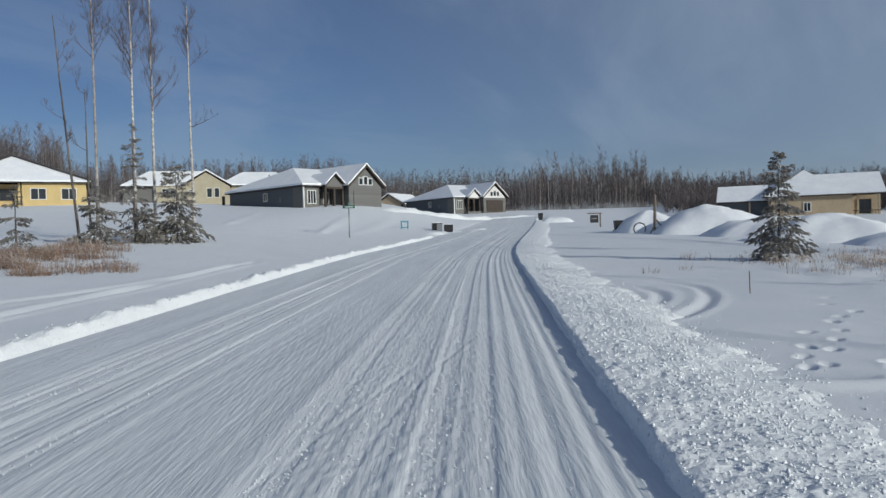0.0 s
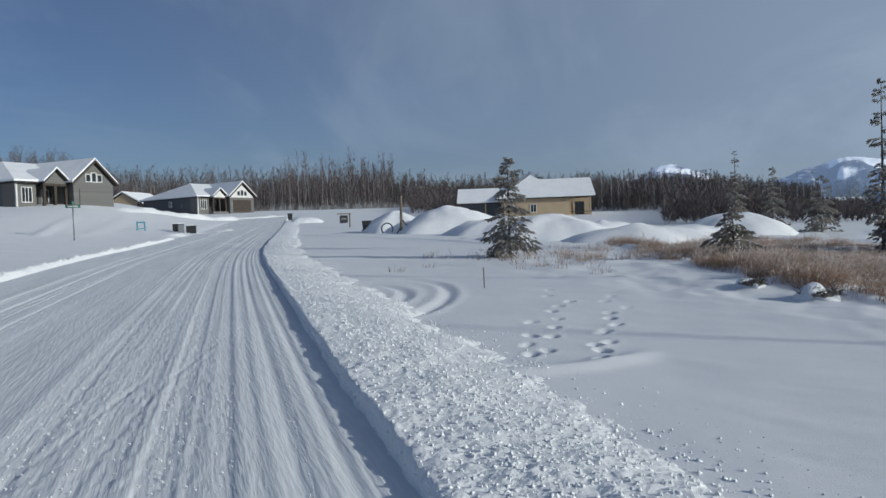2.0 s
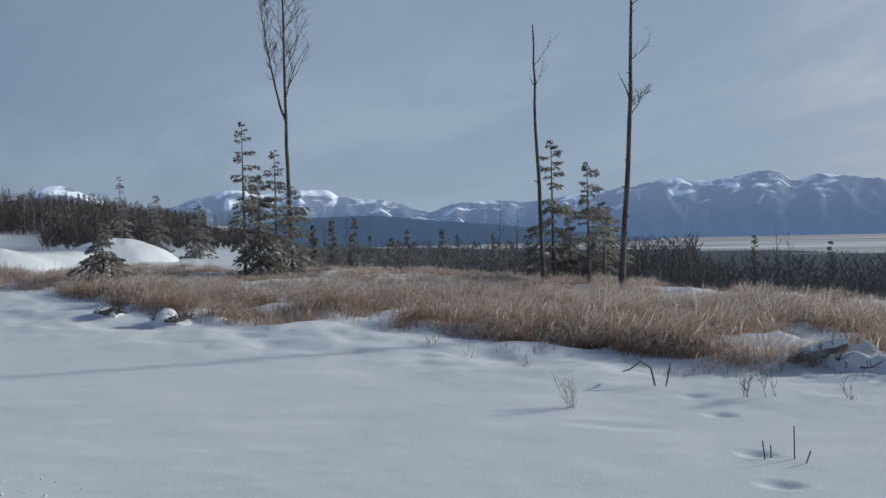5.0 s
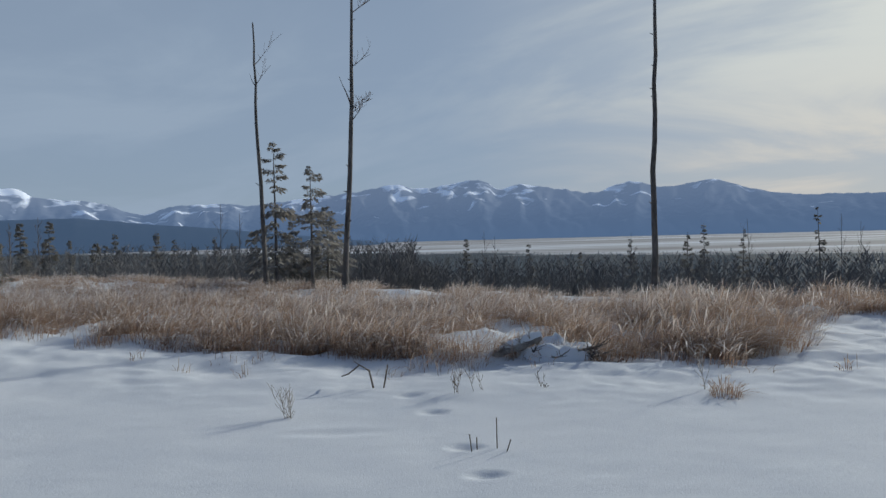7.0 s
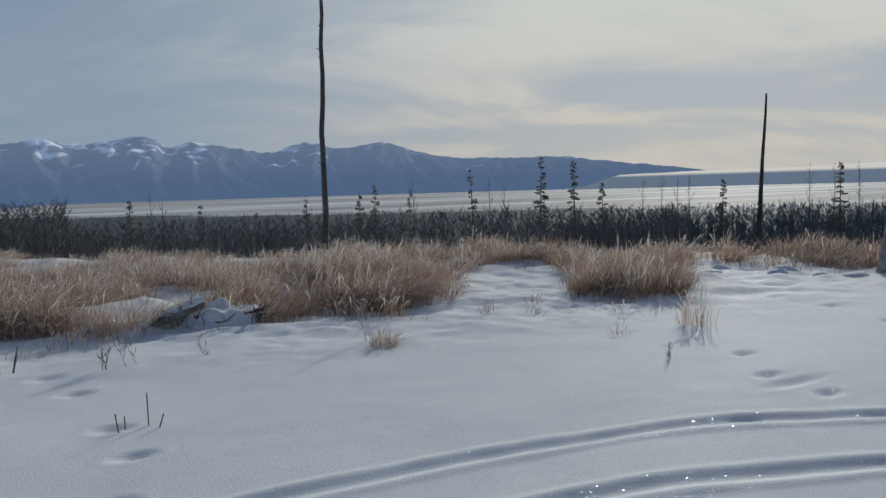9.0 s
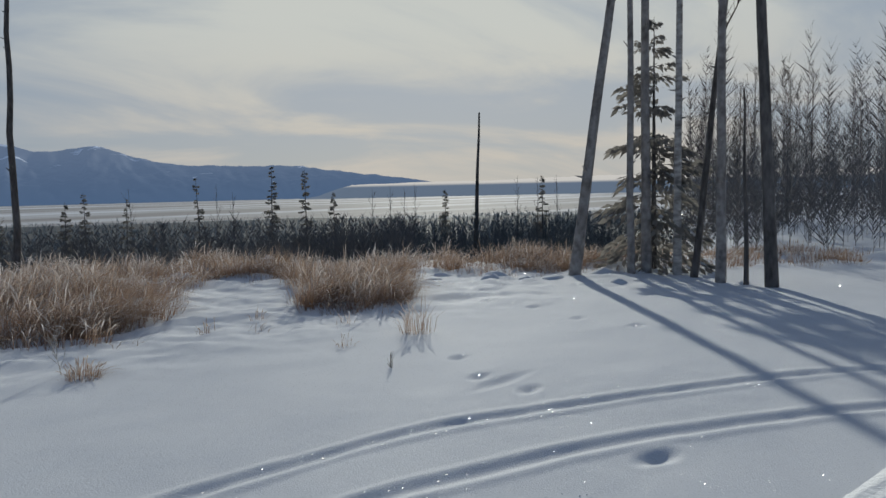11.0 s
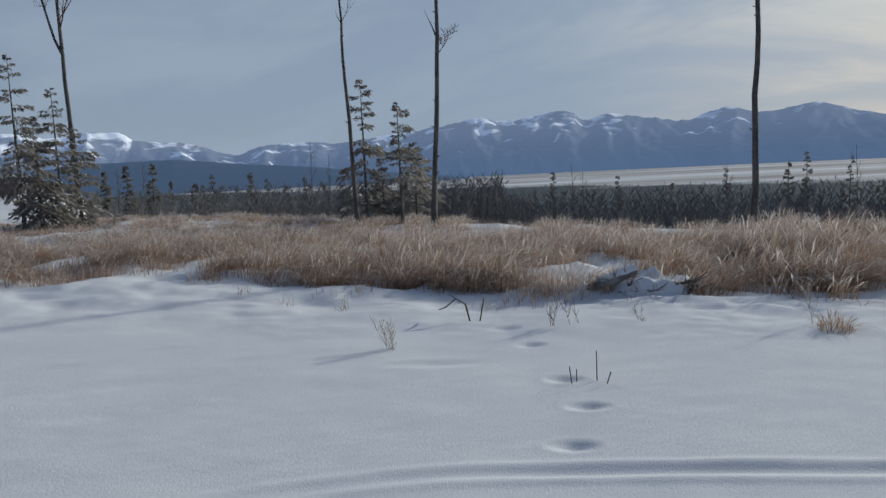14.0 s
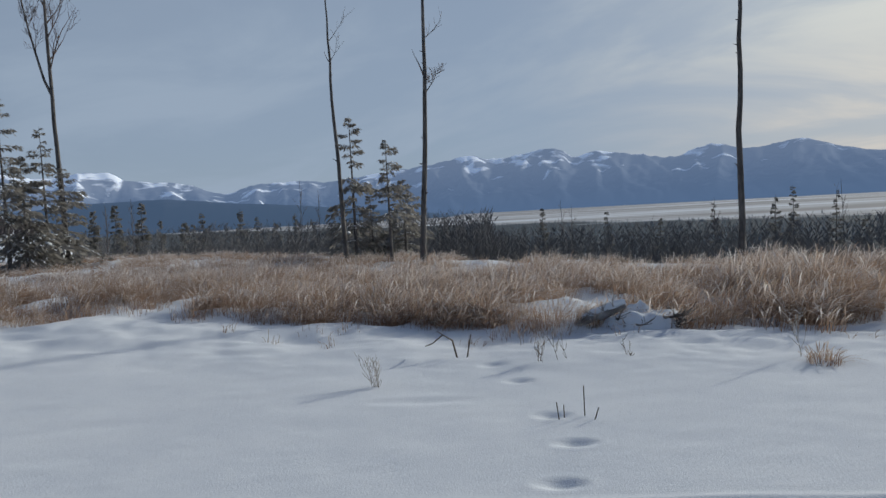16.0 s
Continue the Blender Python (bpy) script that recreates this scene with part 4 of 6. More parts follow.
    a = np.cross(way, np.array([0.0, 0.0, 1.0]))
    a /= np.linalg.norm(a, axis=-1, keepdims=True) + 1e-6
    b = np.cross(way, a)
    c = a * np.cos(roll)[:, None] * wide[:, None] + b * np.sin(roll)[:, None] * wide[:, None]
    mid = p + way * (long * 0.5)[:, None]
    tip = p + way * long[:, None]
    tip[:, 2] -= long * 0.15
    NV = np.stack([p, mid + c, mid - c, tip], 1).reshape(-1, 3)
    k4 = 4 * np.arange(len(p))[:, None]
    NF = np.concatenate([k4 + np.array([[0, 1, 2]]), k4 + np.array([[1, 3, 2]])])
    # wood of the boughs, three-sided
    rad = (0.004 + 0.0035 * height * (1 - t) * 0.7)[:, None] * (1 - 0.8 * u)[None]
    ring = np.stack([spine + rad[..., None] * (math.cos(q) * e[:, None] + math.sin(q) * np.array([0.0, 0.0, 1.0])) for q in (0.5, 2.6, 4.7)], 2)
    WV = ring.reshape(-1, 3)
    m = (np.arange(B)[:, None, None] * (K + 1) + np.arange(K)[None, :, None]) * 3
    q0, q1 = m + np.arange(3)[None, None], m + (np.arange(3)[None, None] + 1) % 3
    WF = np.concatenate([np.stack([q0, q1, q1 + 3], -1).reshape(-1, 3), np.stack([q0, q1 + 3, q0 + 3], -1).reshape(-1, 3)])
    tri_mesh("crown", np.concatenate([NV, WV]), np.concatenate([NF, WF + len(NV)]), M_NEEDLE, root)
    # pads of snow lying along the boughs
    got = (rng.random((B, K)) < snow * 0.9) & (reach[:, None] > 0.12)
    bi, ki = np.nonzero(got)
    if len(bi):
        c = spine[bi, ki] * 0.5 + spine[bi, ki + 1] * 0.5
        c[:, 2] += 0.012
        dd, ee = spine[bi, ki + 1] - spine[bi, ki], e[bi]
        c = c + ee * (rng.normal(0, 0.10, len(bi)) * reach[bi])[:, None]
        dd = dd * rng.uniform(0.4, 0.9, len(bi))[:, None]
        ee = ee * (reach[bi] * rng.uniform(0.03, 0.085, len(bi)) + 0.006)[:, None]
        hi = np.stack([0 * reach[bi], 0 * reach[bi], 0.010 + 0.022 * reach[bi]], -1)
        SV = np.stack([c - dd, c + ee, c + dd - hi * 0.5, c - ee, c + hi], 1).reshape(-1, 3)
        k5 = 5 * np.arange(len(bi))[:, None]
        SF = np.concatenate([k5 + np.array([f]) for f in ((0, 1, 4), (1, 2, 4), (2, 3, 4), (3, 0, 4), (0, 3, 2), (0, 2, 1))])
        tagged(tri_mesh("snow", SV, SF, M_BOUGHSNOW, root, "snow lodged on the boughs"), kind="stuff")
    return root


def trees_on_the_right():
    # the tall bare ones on the grass belt
    birch("birch_tree", east(52.6, 30), 12.6, 0.095, 11, (-0.004, 0.006), [(0.57, 150, 2.6, 2.2, 0.5, 2), (0.60, 120, 1.6, 1.5), (0.66, 160, 2.0, 1.8), (0.70, 130, 1.6, 1.5), (0.74, 300, 1.5, 1.8), (0.78, 160, 1.7, 1.6), (0.82, 110, 1.4, 1.5), (0.86, 190, 1.3, 1.6), (0.90, 320, 1.2, 1.6), (0.94, 150, 1.1, 1.8)], M_DARKBARK,
          "tall slender bare birch forked high up, standing in dry grass", crook=0.08, fork=(0.56, 325, 0.95, 4.9))
    birch("birch_tree", east(72.2, 23.4), 8.3, 0.08, 12, (0.0, 0.008), [(0.775, 340, 0.42, 1.6, 0.5, 0), (0.78, 160, 0.75, 1.3, 0.42, 1), (0.85, 150, 0.95, 0.9, 0.45, 1)], M_DARKBARK,
          "dark broken birch trunk with a crooked top limb", crook=0.10)
    birch("birch_tree", east(78.2, 20.6), 9.8, 0.088, 13, (0.015, -0.05), [(0.51, 160, 0.75, 0.7, 0.35, 2), (0.535, 175, 0.55, 0.3, 0.25, 2), (0.55, 345, 0.9, 4.5, 0.5, 0), (0.66, 160, 0.8, 0.6, 0.35, 1), (0.81, 165, 1.5, 0.55, 0.45, 2), (0.88, 340, 0.8, 1.2, 0.4, 1)], M_DARKBARK,
          "tall dark bare birch with a few crooked limbs", crook=0.11)
    birch("dead_tree", east(102.3, 18.6), 9.6, 0.082, 14, (0.0, -0.025), [], M_DARKBARK, "tall limbless dead trunk rising from the grass", "dead tree", "dead trunks", crook=0.20)
    snag = east(134.6, 36)
    birch("dead_tree", snag, 5.3 - snag.z, 0.15, 15, (-0.02, -0.045), [], M_DARKBARK, "short leaning broken-off dead trunk", "dead tree", "dead trunks", crook=0.06)
    # spruces of the grass belt
    spruce("spruce_tree", east(49.1, 28), 5.9, 1.0, 21, 150, 0.14, 0.6, "slender tall spruce with frosted drooping boughs", gaps=0.3, flag=0.5)
    spruce("spruce_tree", east(50.2, 28.6), 3.9, 1.25, 22, 150, 0.10, 0.4, "bushy spruce with frosted boughs beside a taller one", flag=0.3)
    spruce("spruce_tree", east(51.5, 28.8), 4.9, 0.95, 23, 110, 0.16, 0.5, "dark ragged spruce close by a birch trunk", gaps=0.25)
    spruce("spruce_tree", east(52.7, 29.6), 3.7, 1.0, 20, 110, 0.10, 0.5, "low frosted spruce behind a birch trunk", flag=0.4)
    spruce("spruce_tree", east(73.1, 24.5), 4.75, 1.25, 24, 120, 0.10, 0.6, "dark spruce with ragged open boughs and thin leader", gaps=0.32)
    spruce("spruce_tree", east(74.4, 25.2), 2.2, 0.8, 19, 70, 0.10, 0.5, "small dark spruce beside a taller ragged one")
    spruce("spruce_tree", east(75.8, 22.5), 3.75, 1.15, 25, 90, 0.38, 0.6, "spruce with a bare stem below and lopsided open top", gaps=0.22, flag=0.75)
    spruce("spruce_tree", east(77.0, 25.5), 2.9, 1.15, 26, 110, 0.04, 0.6, "small snowy spruce in the grass")
    spruce("spruce_tree", polar(41.4, 23), 1.9, 0.95, 27, 110, 0.04, 0.7, "small bushy frosted spruce at the grass edge")
    spruce("spruce_tree", polar(24.9, 25), 3.45, 1.02, 28, 150, 0.05, 0.7, "lone spruce with frosted layered boughs in the snowy field")
    spruce("spruce_tree", east(40.7, 60), 5.6, 1.2, 29, 90, 0.05, 0.4, "mid-distant spruce by the wood")
    spruce("spruce_tree", east(43.1, 55), 4.2, 1.2, 30, 90, 0.05, 0.4, "mid-distant dark spruce by the wood")
    spruce("spruce_tree", east(46.0, 45), 3.2, 1.2, 31, 90, 0.02, 0.6, "frosted spruce standing before the wood")
    # bare saplings rising out of the scrub
    for k, (az, d, top) in enumerate([(68.9, 40, 2.7), (70.4, 44, 2.0), (89.6, 48, 0.1), (90.3, 50, -0.3), (100.6, 52, -0.3), (109.2, 50, 0.5), (114.8, 58, 0.75), (116.2, 56, 0.1), (126.8, 58, 0.2), (128.0, 60, 0.35), (129.2, 56, 0.1), (130.2, 62, 0.4), (138.0, 60, 0.9), (139.6, 58, 0.8), (141.2, 62, 0.95), (55.2, 36, 1.4), (56.9, 40, 1.9)]):
        p = east(az, d)
        h = max(1.6 + math.tan(radians(top)) * d - p.z, 2.5)
        birch("birch_tree", p, h, 0.035, 400 + k, (0.0, 0.02 * ((k % 3) - 1)), [(0.25 + 0.7 * q / 13, 137 * q + 40 * k, 0.30 * h * (1.1 - 0.7 * q / 13) ** 1.0 * 0.5, 1.9, 0.5, 1) for q in range(13)], M_SCRUB, "small bare sapling in the scrub below the grass", group="bare saplings", crook=0.10)
    # spruces on the slope below the grass
    for k, (az, d, top) in enumerate([(108.4, 70, -0.2), (110.4, 52, -2.2), (113.9, 62, 1.25), (118.8, 58, 2.1), (121.6, 52, 1.75), (123.9, 60, 0.0), (132.3, 66, 0.0), (140, 68, 0.9), (93.2, 55, -0.9), (96.6, 60, -1.6), (64.6, 52, 0.8), (62.0, 60, 0.7), (57.5, 48, 1.7), (55.9, 46, 1.6), (66.0, 64, 0.2), (68.5, 80, 0.3), (54.5, 50, 1.2), (59.0, 55, 0.4), (60.4, 50, 0.2), (67.2, 58, -0.3), (70.2, 60, -0.2), (71.4, 66, 0.1), (61.2, 66, -0.1), (80.5, 60, -0.6), (83.4, 66, -0.7), (88, 58, -0.4), (101, 60, -0.7), (104.5, 55, -0.3), (106.0, 62, 0.3)]):
        p = east(az, d)
        h = 1.6 + math.tan(radians(top)) * d - p.z
        spruce("spruce_tree", p, max(h, 2.0), 0.06 * max(h, 4) + 0.28, 40 + k, 190, 0.05, 0.06, "dark spruce on the slope below the grass", "slope spruces", gaps=0.12 + 0.12 * (k % 3), lean=(0.0, 0.03 * ((k % 3) - 1)), leafy=1.3, bulk=1.7)
    # the stand at the field's southern end
    S = [(142.5, 13.9, 10.5, 0.105, (-0.11, -0.085), M_GREYBARK, "grey leaning birch trunk at the snowfield's edge"), (146.9, 14.2, 11.5, 0.07, (0.01, 0.0), M_GREYBARK, "pale straight birch trunk in a small stand"), (148.0, 14.4, 12.5, 0.095, (0.0, 0.0), M_GREYBARK, "thick grey birch trunk in a small stand"),
         (150.2, 14.3, 12.0, 0.075, (0.0, 0.0), M_BIRCH, "pale birch trunk in a small stand"), (151.2, 14.0, 9.0, 0.065, (-0.085, -0.06), M_DARKBARK, "dark slanting birch with a forked top"), (153.2, 13.4, 12.0, 0.085, (0.0, 0.0), M_GREYBARK, "straight grey birch trunk in a small stand"),
         (154.9, 13.2, 3.2, 0.045, (0.01, 0.02), M_DARKBARK, "thin dark dead stem in the stand"), (156.7, 13.0, 12.0, 0.10, (0.045, 0.03), M_DARKBARK, "dark thick birch trunk in a small stand")]
    for k, (az, d, h, r, lean, bark, label) in enumerate(S):
        limbs = crown_limbs(60 + k, 0.45, 0.97, 9, 2.0) if h > 5 else ()
        birch("birch_tree", east(az, d), h, r, 70 + k, lean, limbs, bark, label, group="birch stand", crook=0.05)
    spruce("spruce_tree", east(148.5, 15.2), 4.9, 1.45, 33, 150, 0.03, 0.15, "dense spruce growing among birch trunks", group="birch stand spruces")
    for k, (az, d, h) in enumerate([(152.6, 34, 3.4), (154.2, 38, 3.6), (151.0, 42, 3.0), (157.5, 36, 3.8)]):
        spruce("spruce_tree", east(az, d), h, 0.8, 34 + k, 60, 0.02, 0.15, "dark young spruce beyond the birch stand", group="birch stand spruces")
    for k, (az, d, h) in enumerate([(154.4, 52, 8.0), (155.4, 50, 9.0), (156.3, 55, 9.5), (157.6, 52, 8.5), (159.0, 54, 9.0)]):
        birch("birch_tree", east(az, d), h, 0.055, 90 + k, (0, 0), crown_limbs(90 + k, 0.3, 0.98, 16, 2.0), M_GREYBARK, "bare birch in a distant row", group="far birch row", crook=0.05)


def trees_on_the_left():
    T = [(26.6, 42, 11.9, 0.075, (-0.115, 0.05), M_DARKBARK, [(0.55, 250, 1.0, 0.4), (0.45, 120, 0.7, 0.5), (0.75, 90, 1.2, 0.9), (0.8, 100, 0.9, 1.2)], "leaning thin grey birch"),
         (25.9, 40, 7.6, 0.06, (-0.01, 0.0), M_DARKBARK, [(0.97, 285, 2.0, 0.5), (0.9, 100, 0.8, 1.4), (0.62, 250, 1.0, 0.3)], "short bare birch with its top bent over"),
         (25.4, 43, 14.4, 0.09, (0.0, 0.0), M_GREYBARK, crown_limbs(101, 0.66, 0.97, 20, 2.4), "tall bare birch with a spreading crown"),
         (22.9, 41, 13.8, 0.085, (0.0, 0.0), M_BIRCH, crown_limbs(102, 0.6, 0.98, 24, 2.1), "tall white birch with a bare crown"),
         (21.6, 41, 13.2, 0.085, (0.0, 0.0), M_BIRCH, crown_limbs(103, 0.5, 0.97, 22, 1.8), "white-barked birch with drooping bare limbs"),
         (18.9, 42, 12.7, 0.08, (-0.01, 0.0), M_BIRCH, [(0.5, 80, 1.3, 0.3), (0.75, 90, 1.6, 0.6)] + crown_limbs(104, 0.76, 0.97, 12, 1.25), "white birch with few short limbs")]
    for k, (az, d, h, r, lean, bark, limbs, label) in enumerate(T):
        birch("birch_tree", polar(-az, d), h, r, 110 + k, lean, limbs, bark, label + " at the clearing's edge", group="clearing birches", crook=0.05)
    spruce("spruce_tree", polar(-20.1, 40), 4.2, 1.75, 121, 150, 0.03, 0.5, "bushy brown-tinged spruce with snow on its boughs")
    spruce("spruce_tree", polar(-23.0, 40.5), 6.1, 1.15, 122, 110, 0.10, 0.4, "thin ragged spruce with sparse boughs", gaps=0.35)
    spruce("spruce_tree", polar(-25.5, 39), 2.9, 1.7, 123, 110, 0.02, 0.6, "low snowy spruce under birch trunks")
    spruce("spruce_tree", polar(-30.5, 36), 2.9, 0.9, 124, 80, 0.05, 0.4, "small thin spruce in the brown grass", gaps=0.3)
    spruce("spruce_tree", polar(-22.2, 39.5), 2.0, 1.2, 125, 100, 0.02, 0.5, "low frosted spruce beside birch trunks")


trees_on_the_right()
trees_on_the_left()


# ---- far woods ----
def wood(name, spots, mat_trunk, mat_top, label, seed, twigs=34, fine=0.030, low=0.10, stem=0.009, spread=0.06):
    """Many bare trees: trunks in one mesh, tops in another, of a kind nobody could count."""
    rng = np.random.default_rng(seed)
    TV, TF, CV, CF = [], [], [], []
    for x, y, h in spots:
        z = gz_fast(x, y)
        r = stem * h * (0.5 + 0.7 * rng.random())
        lx, ly = rng.normal(0, 0.02, 2) * h
        b = len(TV)
        for k in range(3):
            a = k * 2.094 + rng.random()
            TV.append((x + r * math.cos(a), y + r * math.sin(a), z - 0.3))
        TV.append((x + lx, y + ly, z + h * 0.97))
        TF += [(b, b + 1, b + 3), (b + 1, b + 2, b + 3), (b + 2, b, b + 3)]
        for k in range(twigs):
            t = low + (0.98 - low) * rng.random() ** 0.8
            px, py, pz = x + lx * t, y + ly * t, z + h * t
            a, reach = rng.random() * 6.283, h * (spread + spread * 1.7 * rng.random()) * (1.25 - t)
            ex, ey, ez = px + reach * math.cos(a), py + reach * math.sin(a), pz + reach * (0.7 + 1.5 * rng.random())
            q, c = fine * (0.5 + rng.random()), len(CV)
            CV += [(px, py, pz - q * 1.5), (px, py, pz + q * 1.5), (ex, ey, ez)]
            CF.append((c, c + 1, c + 2))
    root = thing(name, Matrix(), label, "wood", kind="stuff")
    tagged(tri_mesh("trunks", np.array(TV), TF, mat_trunk, root), kind="stuff")
    tagged(tri_mesh("tops", np.array(CV), CF, mat_top, root), kind="stuff")


def gz_fast(x, y):
    return float(broad(np.array([float(x)]), np.array([float(y)]))[0])


def build_woods():
    rng = np.random.default_rng(7)
    spots = []
    for k in range(6000):
        az = rng.uniform(-38, 47)
        d = rng.uniform(165, 240) if az > 6 else rng.uniform(190, 290)
        if az > 30:
            d = rng.uniform(120, 220)
        h = rng.uniform(5, 8) if az > 19 else rng.uniform(7, 11) * (1.2 if az < 6 else 1)
        if 15.5 < az < 19:
            h = rng.uniform(5.5, 9)
        if 7.5 < az < 15.8 and rng.random() < 0.24:
            h = rng.uniform(10, 15)
        if az < -27.5:
            d, h = rng.uniform(125, 175), rng.uniform(8, 13)
        h = h * (1 - 0.4 * float(smooth(38, 47, az))) * (1 - 0.14 * float(smooth(25, 32, az)))
        spots.append((d * math.sin(radians(az)), d * math.cos(radians(az)), h))
    wood("birch_wood", spots, M_FARTRUNK, M_FARWOOD, "leafless grey-brown birch wood behind the houses", 8, 64, 0.036, 0.14, 0.0066, 0.07)
    # brush and saplings before the wood
    spots = []
    for k in range(3000):
        az = rng.uniform(17, 52)
        d = rng.uniform(62, 130) if az > 36.5 else rng.uniform(116, 170)
        spots.append((d * math.sin(radians(az)), d * math.cos(radians(az)), rng.uniform(1.4, 3.0) * (0.6 + d / 180) * (1 - 0.55 * float(smooth(38, 50, az)))))
    wood("brush", spots, M_FARWOOD, M_FARWOOD, "low leafless brush along the wood's foot", 10, 40, 0.030, 0.02, 0.006, 0.16)
    spots = []
    for k in range(700):
        az = rng.uniform(150, 215)
        d = rng.uniform(45, 140)
        spots.append((d * math.sin(radians(az)), d * math.cos(radians(az)), rng.uniform(7, 12)))
    wood("birch_wood", spots, M_FARTRUNK, M_FARWOOD, "leafless birch wood at the southern edge of the clearing", 9, 60, 0.022, 0.15, 0.007)


def build_southern_brush():
    rng = np.random.default_rng(77)
    spots = []
    for k in range(700):
        az, d = rng.uniform(149, 190), rng.uniform(20, 48)
        spots.append((d * math.sin(radians(az)), d * math.cos(radians(az)), rng.uniform(1.2, 3.6)))
    wood("brush", spots, M_SCRUB, M_SCRUB, "dark leafless brush beyond the birch stand", 11, 46, 0.010, 0.03, 0.004, 0.12)


def cone_trees(name, spots, mat, label, seed):
    """Small far spruces: ragged stacked cones."""
    rng = np.random.default_rng(seed)
    V, F = [], []
    for x, y, z, h, r in spots:
        for lay in range(2):
            b = len(V)
            zb, zt = z + h * (0.05 + 0.36 * lay), z + h * (0.62 + 0.38 * lay)
            rr = r * (1 - 0.4 * lay)
            for k in range(4):
                a = k * 1.5708 + rng.random() * 1.2
                q = rr * rng.uniform(0.5, 1.25)
                V.append((x + q * math.cos(a), y + q * math.sin(a), zb - rr * rng.uniform(0, 0.5)))
            V.append((x, y, zt))
            F += [(b + k, b + (k + 1) % 4, b + 4) for k in range(4)]
    ob = tri_mesh(name, np.array(V), F, mat)
    tagged(ob, label, "wood", kind="stuff")


def ragged_spruces(name, spots, mat, label, seed, twigs=60):
    """Small far spruces: a thin stem set with drooping pointed boughs."""
    rng = np.random.default_rng(seed)
    V, F = [], []
    for x, y, z, h, r in spots:
        b = len(V)
        q = 0.012 * h + 0.02
        V += [(x - q, y, z - 0.3), (x + q, y + q, z - 0.3), (x, y, z + h)]
        F.append((b, b + 1, b + 2))
        for k in range(twigs):
            t = 0.06 + 0.9 * rng.random()
            a = rng.random() * 6.283
            reach = r * (1 - t) ** 0.75 * rng.uniform(0.5, 1.25) + 0.08
            c, w = len(V), reach * 0.07 + 0.014
            ca, sa = math.cos(a), math.sin(a)
            V += [(x - sa * w, y + ca * w, z + h * t), (x + sa * w, y - ca * w, z + h * t + w * 0.6), (x + ca * reach, y + sa * reach, z + h * t - reach * rng.uniform(0.1, 0.7))]
            F.append((c, c + 1, c + 2))
    ob = tri_mesh(name, np.array(V), F, mat)
    tagged(ob, label, "wood", kind="stuff")


def build_bog():
    rng = np.random.default_rng(17)
    n = 60000
    az = np.radians(rng.uniform(34, 178, n))
    d = np.where(rng.random(n) < 0.25, 55 + 300 * rng.random(n), 300 + 1150 * rng.random(n) ** 1.3)
    x, y = d * np.sin(az), d * np.cos(az)
    z = broad(x, y)
    u = x * FLAT_WAY[0] + y * FLAT_WAY[1]
    keep = (z < -3.0) & (vnoise(x / 60, y / 60, 55) + 0.28 * rng.random(n) > -0.30) & (u + 130 * fbm(x / 140, y / 140, 56, 3) + 90 * rng.random(n) ** 3 * rng.choice([-1, 1], n) < FLAT_EDGE - 30)
    h = rng.uniform(1.3, 3.3, n) * (1 + 0.5 * (rng.random(n) > 0.93))
    h = h * (1 + 0.5 * smooth(120, 150, np.degrees(az)))
    h = np.minimum(h * rng.uniform(0.6, 1.2, n), 1.2 - z - d * np.tan(np.radians(1.15 + 0.2 * rng.random(n) + 2.4 * rng.random(n) ** 0.7 * smooth(450, 150, d))))
    keep = keep & (h > 0.8)
    spots = [(a, b, c, e, 0.35 + 0.13 * e) for a, b, c, e, k in zip(x, y, z, h, keep) if k]
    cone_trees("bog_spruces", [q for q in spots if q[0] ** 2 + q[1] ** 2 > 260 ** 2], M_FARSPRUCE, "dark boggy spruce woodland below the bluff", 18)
    ragged_spruces("bluff_spruces", [q for q in spots if q[0] ** 2 + q[1] ** 2 <= 260 ** 2][:4500], M_FROSTHAZEWOOD, "dark small spruces at the bluff's foot", 28, 44)
    spots = []
    for k in range(420):
        a = rng.uniform(24, 50)
        dd = rng.uniform(110, 260)
        X, Y = dd * math.sin(radians(a)), dd * math.cos(radians(a))
        e = rng.uniform(3, 6.5)
        spots.append((X, Y, gz_fast(X, Y), e, 0.3 + 0.1 * e))
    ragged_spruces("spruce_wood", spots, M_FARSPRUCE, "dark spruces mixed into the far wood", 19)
    # the denser wood on the southern slope, its tops a little under eye height
    spots, bare = [], []
    for k in range(4200):
        a = 116 + 64 * rng.random() ** 0.75
        dd = 34 + 130 * rng.random() ** 1.2
        X, Y = dd * math.sin(radians(a)), dd * math.cos(radians(a))
        g = gz_fast(X, Y)
        e = min(1.3 - dd * math.tan(radians(1.25 + 2.6 * rng.random() ** 0.7 + 1.2 * (a < 128) * (128 - a) / 12)) - g, 11)
        if e > 1.2 and g < -0.8:
            (bare if k % 3 else spots).append((X, Y, g, e, 0.35 + 0.08 * e))
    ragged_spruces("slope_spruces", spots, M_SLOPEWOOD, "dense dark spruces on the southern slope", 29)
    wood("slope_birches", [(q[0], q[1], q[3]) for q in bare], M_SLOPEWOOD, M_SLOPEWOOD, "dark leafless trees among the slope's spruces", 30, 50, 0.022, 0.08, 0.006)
    # leafless scrub on the slope just below the grass
    spots = []
    for k in range(5200):
        a = rng.uniform(41, 86) if k % 2 else rng.uniform(80, 130)
        dd = 27 + 60 * rng.random() ** 1.2
        X, Y = 0.9 + dd * math.sin(radians(a)), -0.4 + dd * math.cos(radians(a))
        g = gz_fast(X, Y)
        e = 1.6 - dd * math.tan(radians(rng.uniform(0.1, 2.2) if a < 84 else rng.uniform(1.7, 3.6))) - g
